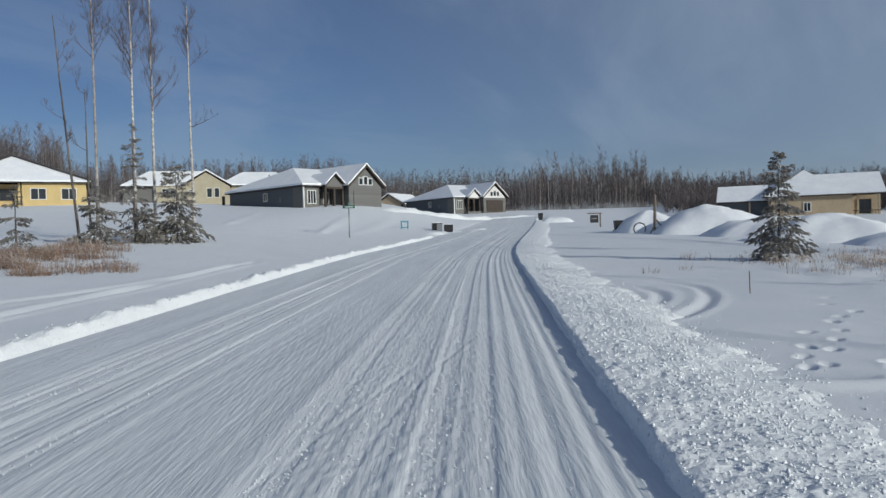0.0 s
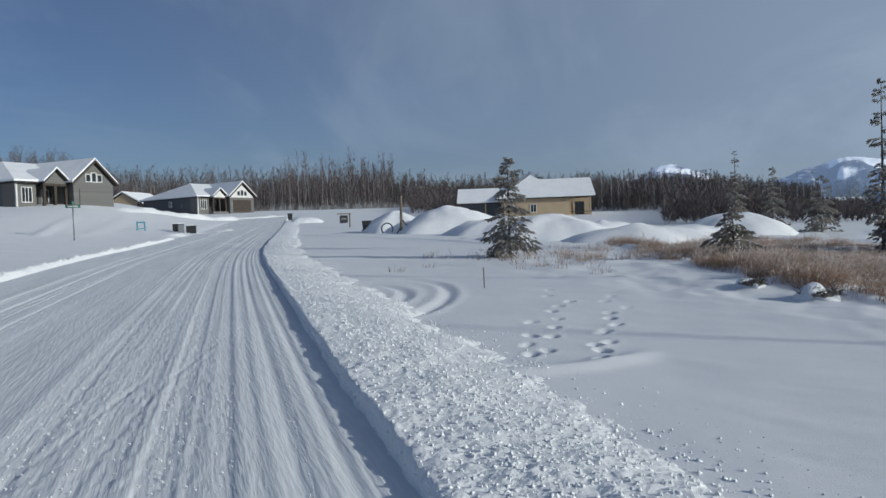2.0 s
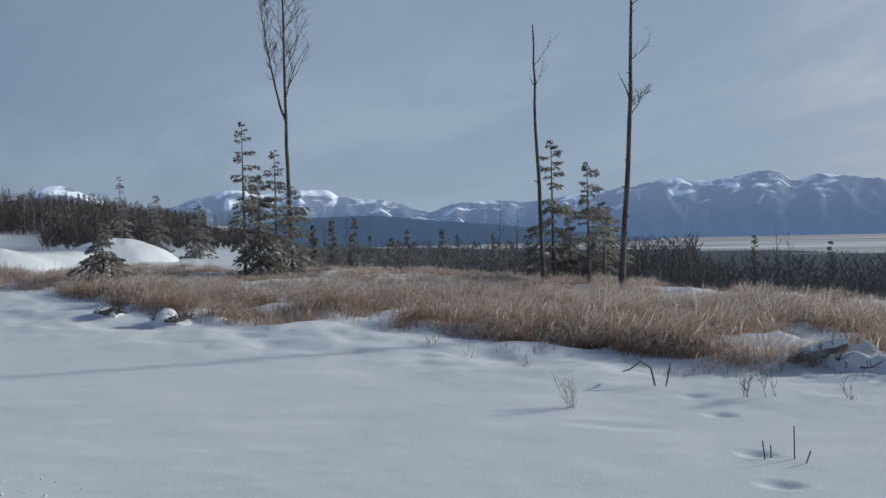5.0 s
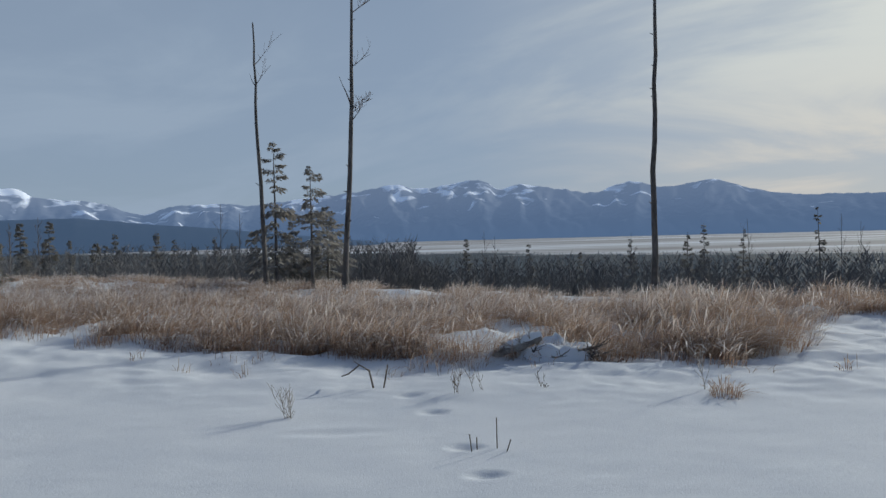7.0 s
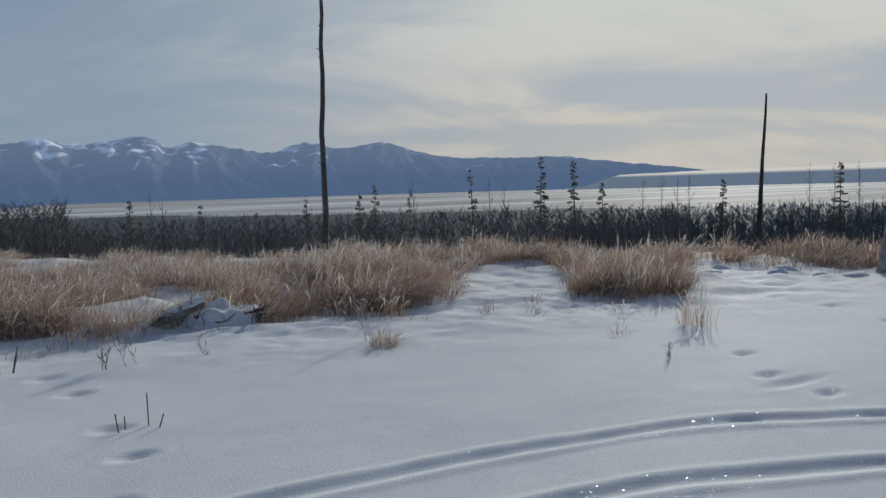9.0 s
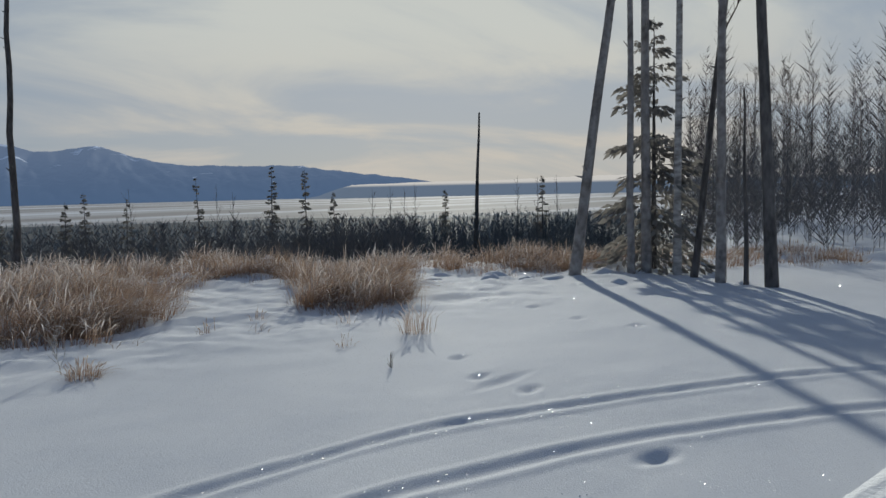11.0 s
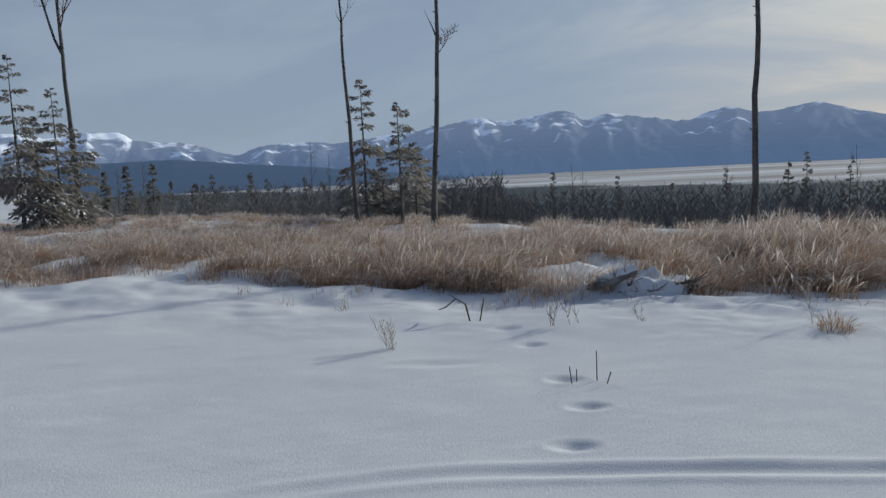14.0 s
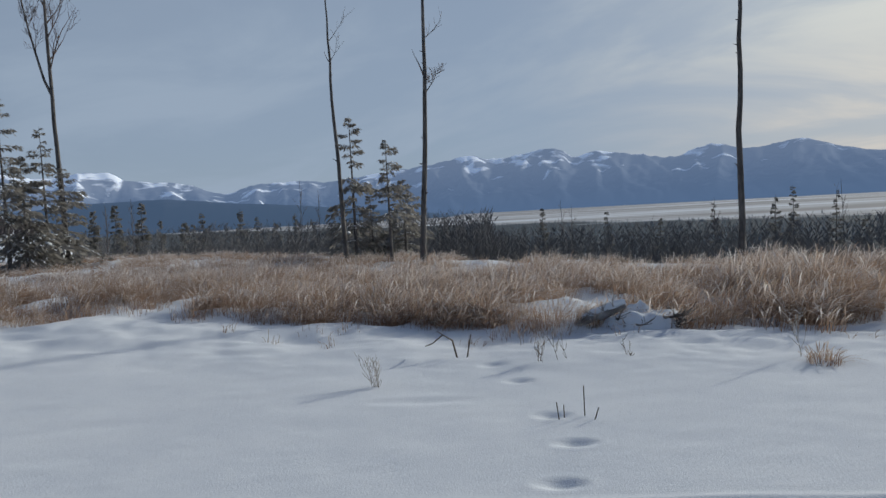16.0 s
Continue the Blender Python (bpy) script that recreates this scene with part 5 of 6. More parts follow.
        if g < -0.4 and 0.6 < e < 7:
            spots.append((X, Y, e))
    wood("alder_scrub", spots, M_SCRUB, M_SCRUB, "dark leafless scrub on the bluff's slope", 20, 46, 0.019, 0.05, 0.004)


build_woods()
build_southern_brush()
build_bog()


# ---- dry grass ----
def grass(name, x, y, seed, tall, mat, label, blades=46, size=0.30, width=0.010, wind=(0.06, -0.42), fan=0.6, plume=1.6):
    """Clumps of dry blades that fan out and lean with the wind, each a narrow bent ribbon that ends in a thin plume."""
    rng = np.random.default_rng(seed)
    k = len(x)
    size = np.broadcast_to(np.asarray(size, float), (k,))
    cl = np.repeat(np.arange(k), blades)
    n = len(cl)
    a, q = rng.random(n) * 6.283, np.sqrt(rng.random(n))
    ox, oy = q * np.cos(a), q * np.sin(a)
    bx, by = x[cl] + ox * size[cl], y[cl] + oy * size[cl]
    z = ground_z(bx, by) - 0.03
    h = tall[cl] * rng.uniform(0.45, 1.15, n) * (1.08 - 0.3 * q)
    cw = rng.normal(0, 0.20, (k, 2))
    lx = wind[0] + cw[cl, 0] + fan * ox + 0.33 * rng.normal(size=n)
    ly = wind[1] + cw[cl, 1] + fan * oy + 0.33 * rng.normal(size=n)
    ang = rng.random(n) * 6.283
    wx, wy = np.cos(ang), np.sin(ang)
    head = np.where(rng.random(n) < 0.6, plume, 0.55)
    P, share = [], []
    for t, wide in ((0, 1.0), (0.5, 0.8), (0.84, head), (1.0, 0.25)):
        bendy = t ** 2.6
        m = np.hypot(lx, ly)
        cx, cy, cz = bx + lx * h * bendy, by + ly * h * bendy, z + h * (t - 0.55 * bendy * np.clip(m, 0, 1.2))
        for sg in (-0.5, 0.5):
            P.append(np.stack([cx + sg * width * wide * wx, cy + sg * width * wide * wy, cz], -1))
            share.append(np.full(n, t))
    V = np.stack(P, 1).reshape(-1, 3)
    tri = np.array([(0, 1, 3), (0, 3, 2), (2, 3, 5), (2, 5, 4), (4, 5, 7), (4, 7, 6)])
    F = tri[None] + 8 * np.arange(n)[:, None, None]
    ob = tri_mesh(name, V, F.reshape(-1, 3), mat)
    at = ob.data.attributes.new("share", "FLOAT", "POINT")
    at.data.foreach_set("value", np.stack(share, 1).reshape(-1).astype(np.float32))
    return tagged(ob, label, "grass", kind="stuff")


def build_grass():
    rng = np.random.default_rng(23)
    n = 17000
    az = np.radians(rng.uniform(30, 150, n))
    d = 8.3 + 24 * rng.random(n) ** 1.25 + 12 * smooth(50, 34, np.degrees(az))
    x, y = 0.9 + d * np.sin(az), -0.45 + d * np.cos(az)
    depth = belt_depth(x, y)
    g = inside_grass(x, y)
    clump = 0.7 * fbm(x * 0.55, y * 0.55, 31, 2) + 1.0 * vnoise(x * 1.35, y * 1.35, 33)
    front = smooth(3.2, 0.6, depth)
    need = -0.07 + 0.10 * front - 0.15 * smooth(85, 70, np.degrees(az)) + (0.16 - 0.20 * smooth(95, 75, np.degrees(az))) * smooth(3, 12, depth) + 0.10 * smooth(124, 132, np.degrees(az))
    keep = (g > 0.3) & (clump + 0.16 * rng.normal(size=n) > need) & (broad(x, y) > -3.0)
    x, y, clump, depth, front, az = x[keep], y[keep], clump[keep], depth[keep], front[keep], az[keep]
    tall = (0.50 + 0.26 * np.clip(clump, -0.4, 0.8)) * (1 - 0.06 * smooth(4, 9, y)) * (1 - 0.30 * smooth(4, 12, depth)) * rng.uniform(0.75, 1.15, len(x))
    tall = tall * (0.72 + 0.28 * smooth(0.1, 1.0, depth)) * (1 + 0.25 * smooth(96, 103, np.degrees(az)) * smooth(113, 110, np.degrees(az)))
    # the tall leaning tussocks that stand before the drifts
    m = 120
    ta, td = np.radians(rng.uniform(121.6, 129.2, m)), rng.uniform(10.3, 12.6, m)
    x, y, depth = np.append(x, 0.9 + td * np.sin(ta)), np.append(y, -0.45 + td * np.cos(ta)), np.append(depth, np.full(m, 1.0))
    tall = np.append(tall, rng.uniform(0.38, 0.72, m))
    size = rng.uniform(0.13, 0.34, len(x))
    pick = rng.random(len(x)) < 0.40 + 0.25 * smooth(1, 5, depth)
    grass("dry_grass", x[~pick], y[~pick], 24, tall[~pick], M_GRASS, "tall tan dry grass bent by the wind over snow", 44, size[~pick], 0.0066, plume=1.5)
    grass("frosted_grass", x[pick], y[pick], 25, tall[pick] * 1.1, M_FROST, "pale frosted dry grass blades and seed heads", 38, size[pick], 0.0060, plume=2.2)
    # brown patch beyond the road on the left
    n = 640
    az, d = np.radians(rng.uniform(-38, -23.5, n)), rng.uniform(24, 38, n)
    x, y = d * np.sin(az), d * np.cos(az)
    k = vnoise(x * 0.6, y * 0.6, 35) + 0.6 * vnoise(x * 1.5, y * 1.5, 34) + 0.10 > rng.random(n) * 0.4
    half = np.arange(n) % 4 > 0
    for seed, mat, k2 in ((26, M_GRASS, k & half), (28, M_FROST, k & ~half)):
        grass("brown_grass", x[k2], y[k2], seed, rng.uniform(0.25, 0.75, k2.sum()), mat, "brown dry grass patch in the snow", 34, 0.4, 0.014)
    # short grass and weeds thinly scattered over the drifts and along the bluff's lip
    n = 900
    az, d = np.radians(rng.uniform(58, 158, n)), 8.0 + 11 * rng.random(n) ** 0.8
    x, y = 0.88 + d * np.sin(az), -0.38 + d * np.cos(az)
    k = (vnoise(x * 0.8, y * 0.8, 37) + 0.25 * rng.random(n) > 0.14) & (broad(x, y) > -1.5) & (belt_depth(x, y) > -0.9)
    grass("scattered_grass", x[k], y[k], 29, rng.uniform(0.10, 0.32, k.sum()), M_GRASS, "short sparse dry grass poking through drifted snow", 9, 0.16, 0.006)
    n = 1300
    az, d = np.radians(rng.uniform(112, 162, n)), rng.uniform(13.5, 22, n)
    x, y = 0.88 + d * np.sin(az), -0.38 + d * np.cos(az)
    k = (vnoise(x * 0.6, y * 0.6, 38) + 0.5 * vnoise(x * 1.7, y * 1.7, 39) > -0.02) & (broad(x, y) > -2.8) & (belt_depth(x, y) > 0.2)
    half = np.arange(n) % 3 > 0
    for seed, mat, k2 in ((30, M_GRASS, k & half), (40, M_FROST, k & ~half)):
        grass("lip_grass", x[k2], y[k2], seed, rng.uniform(0.12, 0.42, k2.sum()), mat, "reddish dry grass along the bluff's lip", 26, 0.35, 0.009)
    # thin tufts round the lone spruce
    n = 620
    x, y = rng.normal(15.0, 3.2, n), rng.normal(21.0, 2.6, n)
    k = vnoise(x * 0.9, y * 0.9, 36) > 0.0
    grass("sparse_grass", x[k], y[k], 27, 0.40 * np.ones(k.sum()), M_FROST, "sparse frosted weeds showing through snow", 14, 0.25, 0.010)


build_grass()


# ---- houses ----
M_GREY = material("grey_siding", (0.115, 0.125, 0.135), 0.75, (0.09, 0.10, 0.11), 1.0, 0.5, 4, stretch=(0.05, 0.05, 5), dist=0.03)
M_GREYLIGHT = material("light_grey_siding", (0.17, 0.168, 0.162), 0.75, (0.13, 0.128, 0.124), 1.0, 0.5, 4, stretch=(0.05, 0.05, 5), dist=0.03)
M_SHEATH = material("tan_siding", (0.49, 0.385, 0.265), 0.8, (0.41, 0.32, 0.22), 0.8, 0.3, 4, stretch=(1, 1, 1), dist=0.02)
M_YELLOW = material("yellow_sheathing", (0.60, 0.455, 0.215), 0.8, (0.50, 0.375, 0.175), 0.8, 0.3, 4, dist=0.02)
M_CREAM = material("cream_siding", (0.43, 0.385, 0.285), 0.8, (0.36, 0.32, 0.23), 0.8, 0.3, 4, dist=0.02)
M_TRIM = material("white_trim", (0.72, 0.72, 0.70), 0.6, (0.62, 0.62, 0.60), 3, 0.1, 20)
M_SHINGLE = material("dark_shingle", (0.07, 0.065, 0.06), 0.9, (0.045, 0.042, 0.04), 2, 0.4, 12)
M_DARKTIMBER = material("dark_timber", (0.075, 0.06, 0.05), 0.8, (0.05, 0.04, 0.035), 3, 0.3, 20)
M_DOOR = material("garage_door_grey", (0.20, 0.19, 0.18), 0.6, (0.17, 0.16, 0.15), 2, 0.1, 10)
M_GLASS = bpy.data.materials.new("window_glass")
M_GLASS.use_nodes = True
_g = M_GLASS.node_tree.nodes["Principled BSDF"]
_g.inputs["Base Color"].default_value, _g.inputs["Roughness"].default_value, _g.inputs["Specular IOR Level"].default_value = (0.02, 0.025, 0.03, 1), 0.08, 0.8


def slabs(polys, thick, lift=0.0):
    """Roof slopes as plates of one thickness."""
    bm = bmesh.new()
    for poly in polys:
        lo = [bm.verts.new((x, y, z + lift)) for x, y, z in poly]
        hi = [bm.verts.new((x, y, z + lift + thick)) for x, y, z in poly]
        n = len(poly)
        bm.faces.new(hi)
        bm.faces.new(lo[::-1])
        for i in range(n):
            bm.faces.new((lo[i], lo[(i + 1) % n], hi[(i + 1) % n], hi[i]))
    bmesh.ops.recalc_face_normals(bm, faces=bm.faces[:])
    return bm


def roof_polys(x0, x1, y0, y1, z, rise, axis="x", hip0=0.0, hip1=0.0, over=0.45):
    """Slopes of a roof whose ridge runs along axis; hip0, hip1: how far the ridge stops short at each end."""
    x0, x1, y0, y1 = x0 - over, x1 + over, y0 - over, y1 + over
    if axis == "x":
        m = (y0 + y1) / 2
        a, b = (x0 + hip0, m, z + rise), (x1 - hip1, m, z + rise)
        out = [[(x0, y0, z), (x1, y0, z), b, a], [(x1, y1, z), (x0, y1, z), a, b]]
        if hip0:
            out.append([(x0, y1, z), (x0, y0, z), a])
        if hip1:
            out.append([(x1, y0, z), (x1, y1, z), b])
    else:
        m = (x0 + x1) / 2
        a, b = (m, y0 + hip0, z + rise), (m, y1 - hip1, z + rise)
        out = [[(x1, y0, z), (x1, y1, z), b, a], [(x0, y1, z), (x0, y0, z), a, b]]
        if hip0:
            out.append([(x0, y0, z), (x1, y0, z), a])
        if hip1:
            out.append([(x1, y1, z), (x0, y1, z), b])
    return out


def add_roof(root, polys, snow=0.22):
    r = part("roof", slabs(polys, 0.14), M_SHINGLE, root, "dark shingled roof")
    s = part("roof_snow", slabs(polys, snow, 0.145), M_ROOFSNOW, r, "thick even snow cover")
    return r


def gable_wall(root, x0, x1, y, z0, z1, rise, mat, thick=0.2):
    bm = bmesh.new()
    m = (x0 + x1) / 2
    f = [bm.verts.new((a, y, b)) for a, b in ((x0, z0), (x1, z0), (x1, z1), (m, z1 + rise), (x0, z1))]
    k = [bm.verts.new((a, y + thick, b)) for a, b in ((x0, z0), (x1, z0), (x1, z1), (m, z1 + rise), (x0, z1))]
    bm.faces.new(f)
    bm.faces.new(k[::-1])
    for i in range(5):
        bm.faces.new((f[(i + 1) % 5], f[i], k[i], k[(i + 1) % 5]))
    bmesh.ops.recalc_face_normals(bm, faces=bm.faces[:])
    return part("gable", bm, mat, root)


def add_window(root, x, y, z, w, h, face="y", frame_mat=None, panes=2):
    """A framed window on a wall; face: the axis along which it looks out, to the negative side."""
    holder = bmesh.new()
    t = 0.09
    xs = [-w / 2 - t, -w / 2]
    for i in range(1, panes):
        u = -w / 2 + w * i / panes
        xs += [u - 0.035, u + 0.035]
    xs += [w / 2, w / 2 + t]
    zs = [-t, 0, h, h + t]
    V = [[holder.verts.new((a, 0.03, b)) for b in zs] for a in xs]
    cells = [holder.faces.new((V[i][k], V[i + 1][k], V[i + 1][k + 1], V[i][k + 1])) for i in range(len(xs) - 1) for k in range(3) if k != 1 or i % 2 == 0]
    out = bmesh.ops.extrude_face_region(holder, geom=cells)
    bmesh.ops.translate(holder, verts=[q for q in out["geom"] if isinstance(q, bmesh.types.BMVert)], vec=(0, -0.09, 0))
    bmesh.ops.recalc_face_normals(holder, faces=holder.faces[:])
    turn = Matrix.Translation((x, y, z)) @ (Matrix.Rotation(radians(-90), 4, "Z") if face == "x" else Matrix())
    bmesh.ops.transform(holder, matrix=turn, verts=holder.verts[:])
    fr = part("window", holder, frame_mat or M_TRIM, root, "window with a pale frame")
    pane = bmesh.new()
    box(pane, -w / 2, w / 2, -0.02, 0.02, 0, h)
    bmesh.ops.transform(pane, matrix=turn, verts=pane.verts[:])
    part("pane", pane, M_GLASS, fr, "dark glass")


def street_house(at, turn, label, wall, light, door_mat, scale=1.0, gable=None):
    """A one-storey house: hipped main block, recessed porch with posts, and a gabled garage in front."""
    root = thing("house", Matrix.Translation(at) @ Matrix.Rotation(turn, 4, "Z") @ Matrix.Scale(scale, 4), label, "house", "new houses")
    H = 2.55
    box_part("wall", (0, 11, 2.2, 17, -1.0, H), wall, root)
    box_part("front_room", (0.004, 2.3, 0, 2.2, -1.0, H), light, root)
    box_part("corner_board", (-0.03, 0.14, -0.03, 0.14, -1.0, H), M_TRIM, root)
    add_roof(root, roof_polys(0, 11, 0, 17, H, 2.75, "x", 5.0, 0.0, 0.5))
    # garage wing with its gable to the street
    box_part("garage", (5.6, 10.9, -1.6, 2.1, -1.0, H), light, root)
    gable_wall(root, 5.6, 10.9, -1.63, H - 0.02, H, 2.4, gable or light)
    add_roof(root, roof_polys(5.6, 10.9, -1.6, 7.2, H, 2.7, "y", 0, 0, 0.42))
    bm = bmesh.new()
    for sgn in (-1, 1):
        m = Matrix.Translation((8.25 + sgn * 1.54, -2.05, H + 1.35)) @ Matrix.Rotation(sgn * math.atan2(2.7, 3.07), 4, "Y")
        box(bm, -2.15, 2.15, -0.05, 0.05, -0.13, 0.10, m)
    part("bargeboard", bm, M_DARKTIMBER, root, "dark raking gable board")
    g = box_part("garage_door", (6.3, 10.2, -1.68, -1.60, -0.1, 2.1), door_mat, root, "closed panelled garage door")
    for k in range(4):
        box_part("panel", (6.38, 10.12, -1.71, -1.68, -0.05 + k * 0.53, 0.42 + k * 0.53), door_mat, g)
    for dx in (-0.75, 0, 0.75):
        add_window(root, 8.25 + dx, -1.66, H + 0.35, 0.55, 0.95 if dx == 0 else 0.75, "y", None, 1)
    # little gable over the porch
    gable_wall(root, 2.6, 5.2, -1.0, H - 0.02, H, 1.25, gable or light)
    add_roof(root, roof_polys(2.6, 5.2, -1.0, 3.0, H, 1.5, "y", 0, 0, 0.35), 0.18)
    for px in (2.6, 3.9, 5.2):
        box_part("porch_post", (px - 0.14, px + 0.14, -0.95, -0.67, -1.0, H), M_DARKTIMBER, root, "dark square timber post")
    box_part("porch_beam", (2.45, 5.36, -0.98, -0.66, H - 0.28, H + 0.0), M_DARKTIMBER, root)
    box_part("porch_floor", (2.3, 5.59, -1.2, 2.2, -1.0, 0.02), M_GREYLIGHT, root)
    box_part("front_door", (3.2, 4.1, 2.1, 2.2, 0.03, 2.1), M_DARKTIMBER, root, "dark front door under the porch")
    add_window(root, 4.9, 2.16, 0.7, 0.7, 1.3)
    add_window(root, 1.15, -0.03, 0.55, 1.1, 1.5, "y", None, 3)
    add_window(root, -0.03, 8.2, 1.2, 0.75, 0.9, "x")
    box_part("porch_post", (0.1, 0.4, 19.0, 19.3, -1.0, H - 0.1), M_DARKTIMBER, root, "dark timber post of the rear porch")
    bm = bmesh.new()
    box(bm, -0.14, 0.0, 4.6, 5.0, 0.9, 1.5)
    part("meter_box", bm, M_GREYLIGHT, root, "small grey meter box on the wall")
    bm = bmesh.new()
    r = bmesh.ops.create_cone(bm, cap_ends=True, segments=10, radius1=0.09, radius2=0.09, depth=0.9)
    bmesh.ops.translate(bm, verts=r["verts"], vec=(3.4, 12.5, H + 2.0))
    part("vent_pipe", bm, M_DARKTIMBER, root, "dark roof vent pipe")
    return root


def place(az, dist, z):
    return Vector((dist * math.sin(radians(az)), dist * math.cos(radians(az)), z))


street_house(place(-10.8, 88, 5.5), radians(46), "dark grey one-storey house with snowy hip roof and gabled garage", M_GREY, M_GREYLIGHT, M_GREYLIGHT, 1.0)
street_house(place(0.95, 134, 6.1), math.atan2(0.56, 0.83), "smaller grey house with white gables and dark garage door", M_GREY, M_GREYLIGHT, M_DARKTIMBER, 1.0, M_TRIM)


def yellow_house():
    p = place(-26.1, 104, 7.0)
    root = thing("house", Matrix.Translation(p) @ Matrix.Rotation(radians(26), 4, "Z"), "unfinished yellow house with a snow-covered hip roof", "house", "new houses")
    H = 2.7
    box_part("wall", (-7.2, 0, 0, 11, -1.2, H), M_YELLOW, root)
    box_part("porch_wall", (-14.5, -7.2, 2.2, 11, -1.2, H), M_YELLOW, root, "shaded recessed wall")
    add_roof(root, roof_polys(-14.5, 0, 0, 11, H, 3.6, "x", 6.2, 8.9, 0.6))
    bm = bmesh.new()
    for a, b in (((0.6, -0.6, H), (-8.3, 5.5, H + 3.6)), ((-15.1, -0.6, H), (-8.9, 5.5, H + 3.6)), ((-8.3, 5.5, H + 3.6), (-8.9, 5.5, H + 3.6))):
        a, b = Vector(a), Vector(b)
        m = Matrix.Translation((a + b) / 2 + Vector((0, 0, 0.34))) @ (b - a).to_track_quat("X", "Z").to_matrix().to_4x4()
        box(bm, -(b - a).length / 2, (b - a).length / 2, -0.42, 0.42, -0.06, 0.06, m)
    part("ridge_cap", bm, M_SHINGLE, root, "dark bare ridge where snow has slid off")
    for px in (-14.3, -10.9, -7.5):
        box_part("porch_post", (px - 0.12, px + 0.12, 0.05, 0.29, -1.2, H), M_YELLOW, root)
    for x, w in ((-5.4, 1.6), (-2.0, 1.6)):
        add_window(root, x, -0.03, 0.7, w, 1.3, "y", M_TRIM, 2)
    for x in (-13.0, -9.0):
        add_window(root, x, 2.17, 0.7, 1.5, 1.3, "y", M_DARKTIMBER, 2)
    box_part("front_door", (-11.6, -10.7, 2.12, 2.2, 0, 2.1), M_TRIM, root, "white front door")
    box_part("foundation", (-14.6, 0.06, -0.06, 11.06, -1.6, -0.2), M_GREYLIGHT, root, "grey concrete foundation")


def cream_houses():
    p = place(-18.0, 120, 8.3)
    root = thing("house", Matrix.Translation(p) @ Matrix.Rotation(radians(18), 4, "Z") @ Matrix.Scale(0.86, 4), "cream gabled house behind bare birches", "house", "new houses")
    box_part("wall", (-8.5, 0, 0.1, 10, -1.5, 2.6), M_CREAM, root)
    box_part("wing", (-14, -8.5, 1.5, 10, -1.5, 2.6), M_GREYLIGHT, root, "grey-clad side wing")
    gable_wall(root, -4.0, 4.2, -0.1, -1.5, 2.6, 2.6, M_CREAM)
    box_part("front_wing", (-4.0, 4.2, 0.1, 8, -1.5, 2.6), M_CREAM, root)
    add_roof(root, roof_polys(-4.0, 4.2, -0.1, 9, 2.6, 2.75, "y", 0, 0, 0.4))
    add_roof(root, roof_polys(-14, 0, 1.0, 10, 2.6, 2.9, "x", 4.5, 0, 0.4))
    for x in (0.6, 1.9):
        add_window(root, x, -0.13, 0.6, 0.8, 1.6, "y", M_TRIM, 1)
    add_window(root, -2.6, -0.13, 1.2, 0.6, 0.7, "y", M_TRIM, 1)
    for x in (-7.0, -5.6):
        add_window(root, x, 0.07, 0.7, 0.9, 1.4, "y", M_TRIM, 1)
    p = place(-15.2, 124, 8.2)
    root = thing("house", Matrix.Translation(p) @ Matrix.Rotation(radians(18), 4, "Z"), "tan house partly hidden behind a grey one", "house", "new houses")
    box_part("wall", (-3.5, 9, 0, 9, -1.5, 2.6), M_CREAM, root)
    add_roof(root, roof_polys(-3.5, 9, 0, 9, 2.6, 2.4, "x", 4, 4, 0.5))
    add_window(root, -1.8, -0.03, 0.5, 1.2, 1.4, "y", M_DARKTIMBER, 2)
    p = place(-3.6, 152, 6.2)
    root = thing("house", Matrix.Translation(p) @ Matrix.Rotation(radians(-28), 4, "Z"), "small plain tan gabled house between grey ones", "house", "new houses")
    box_part("wall", (-5.5, 2, 0, 9, -1.5, 2.2), M_SHEATH, root)
    gable_wall(root, -5.5, 2, -0.05, -1.0, 2.2, 2.2, M_SHEATH)
    add_roof(root, roof_polys(-5.5, 2, -0.05, 9, 2.2, 2.3, "y", 0, 0, 0.35))


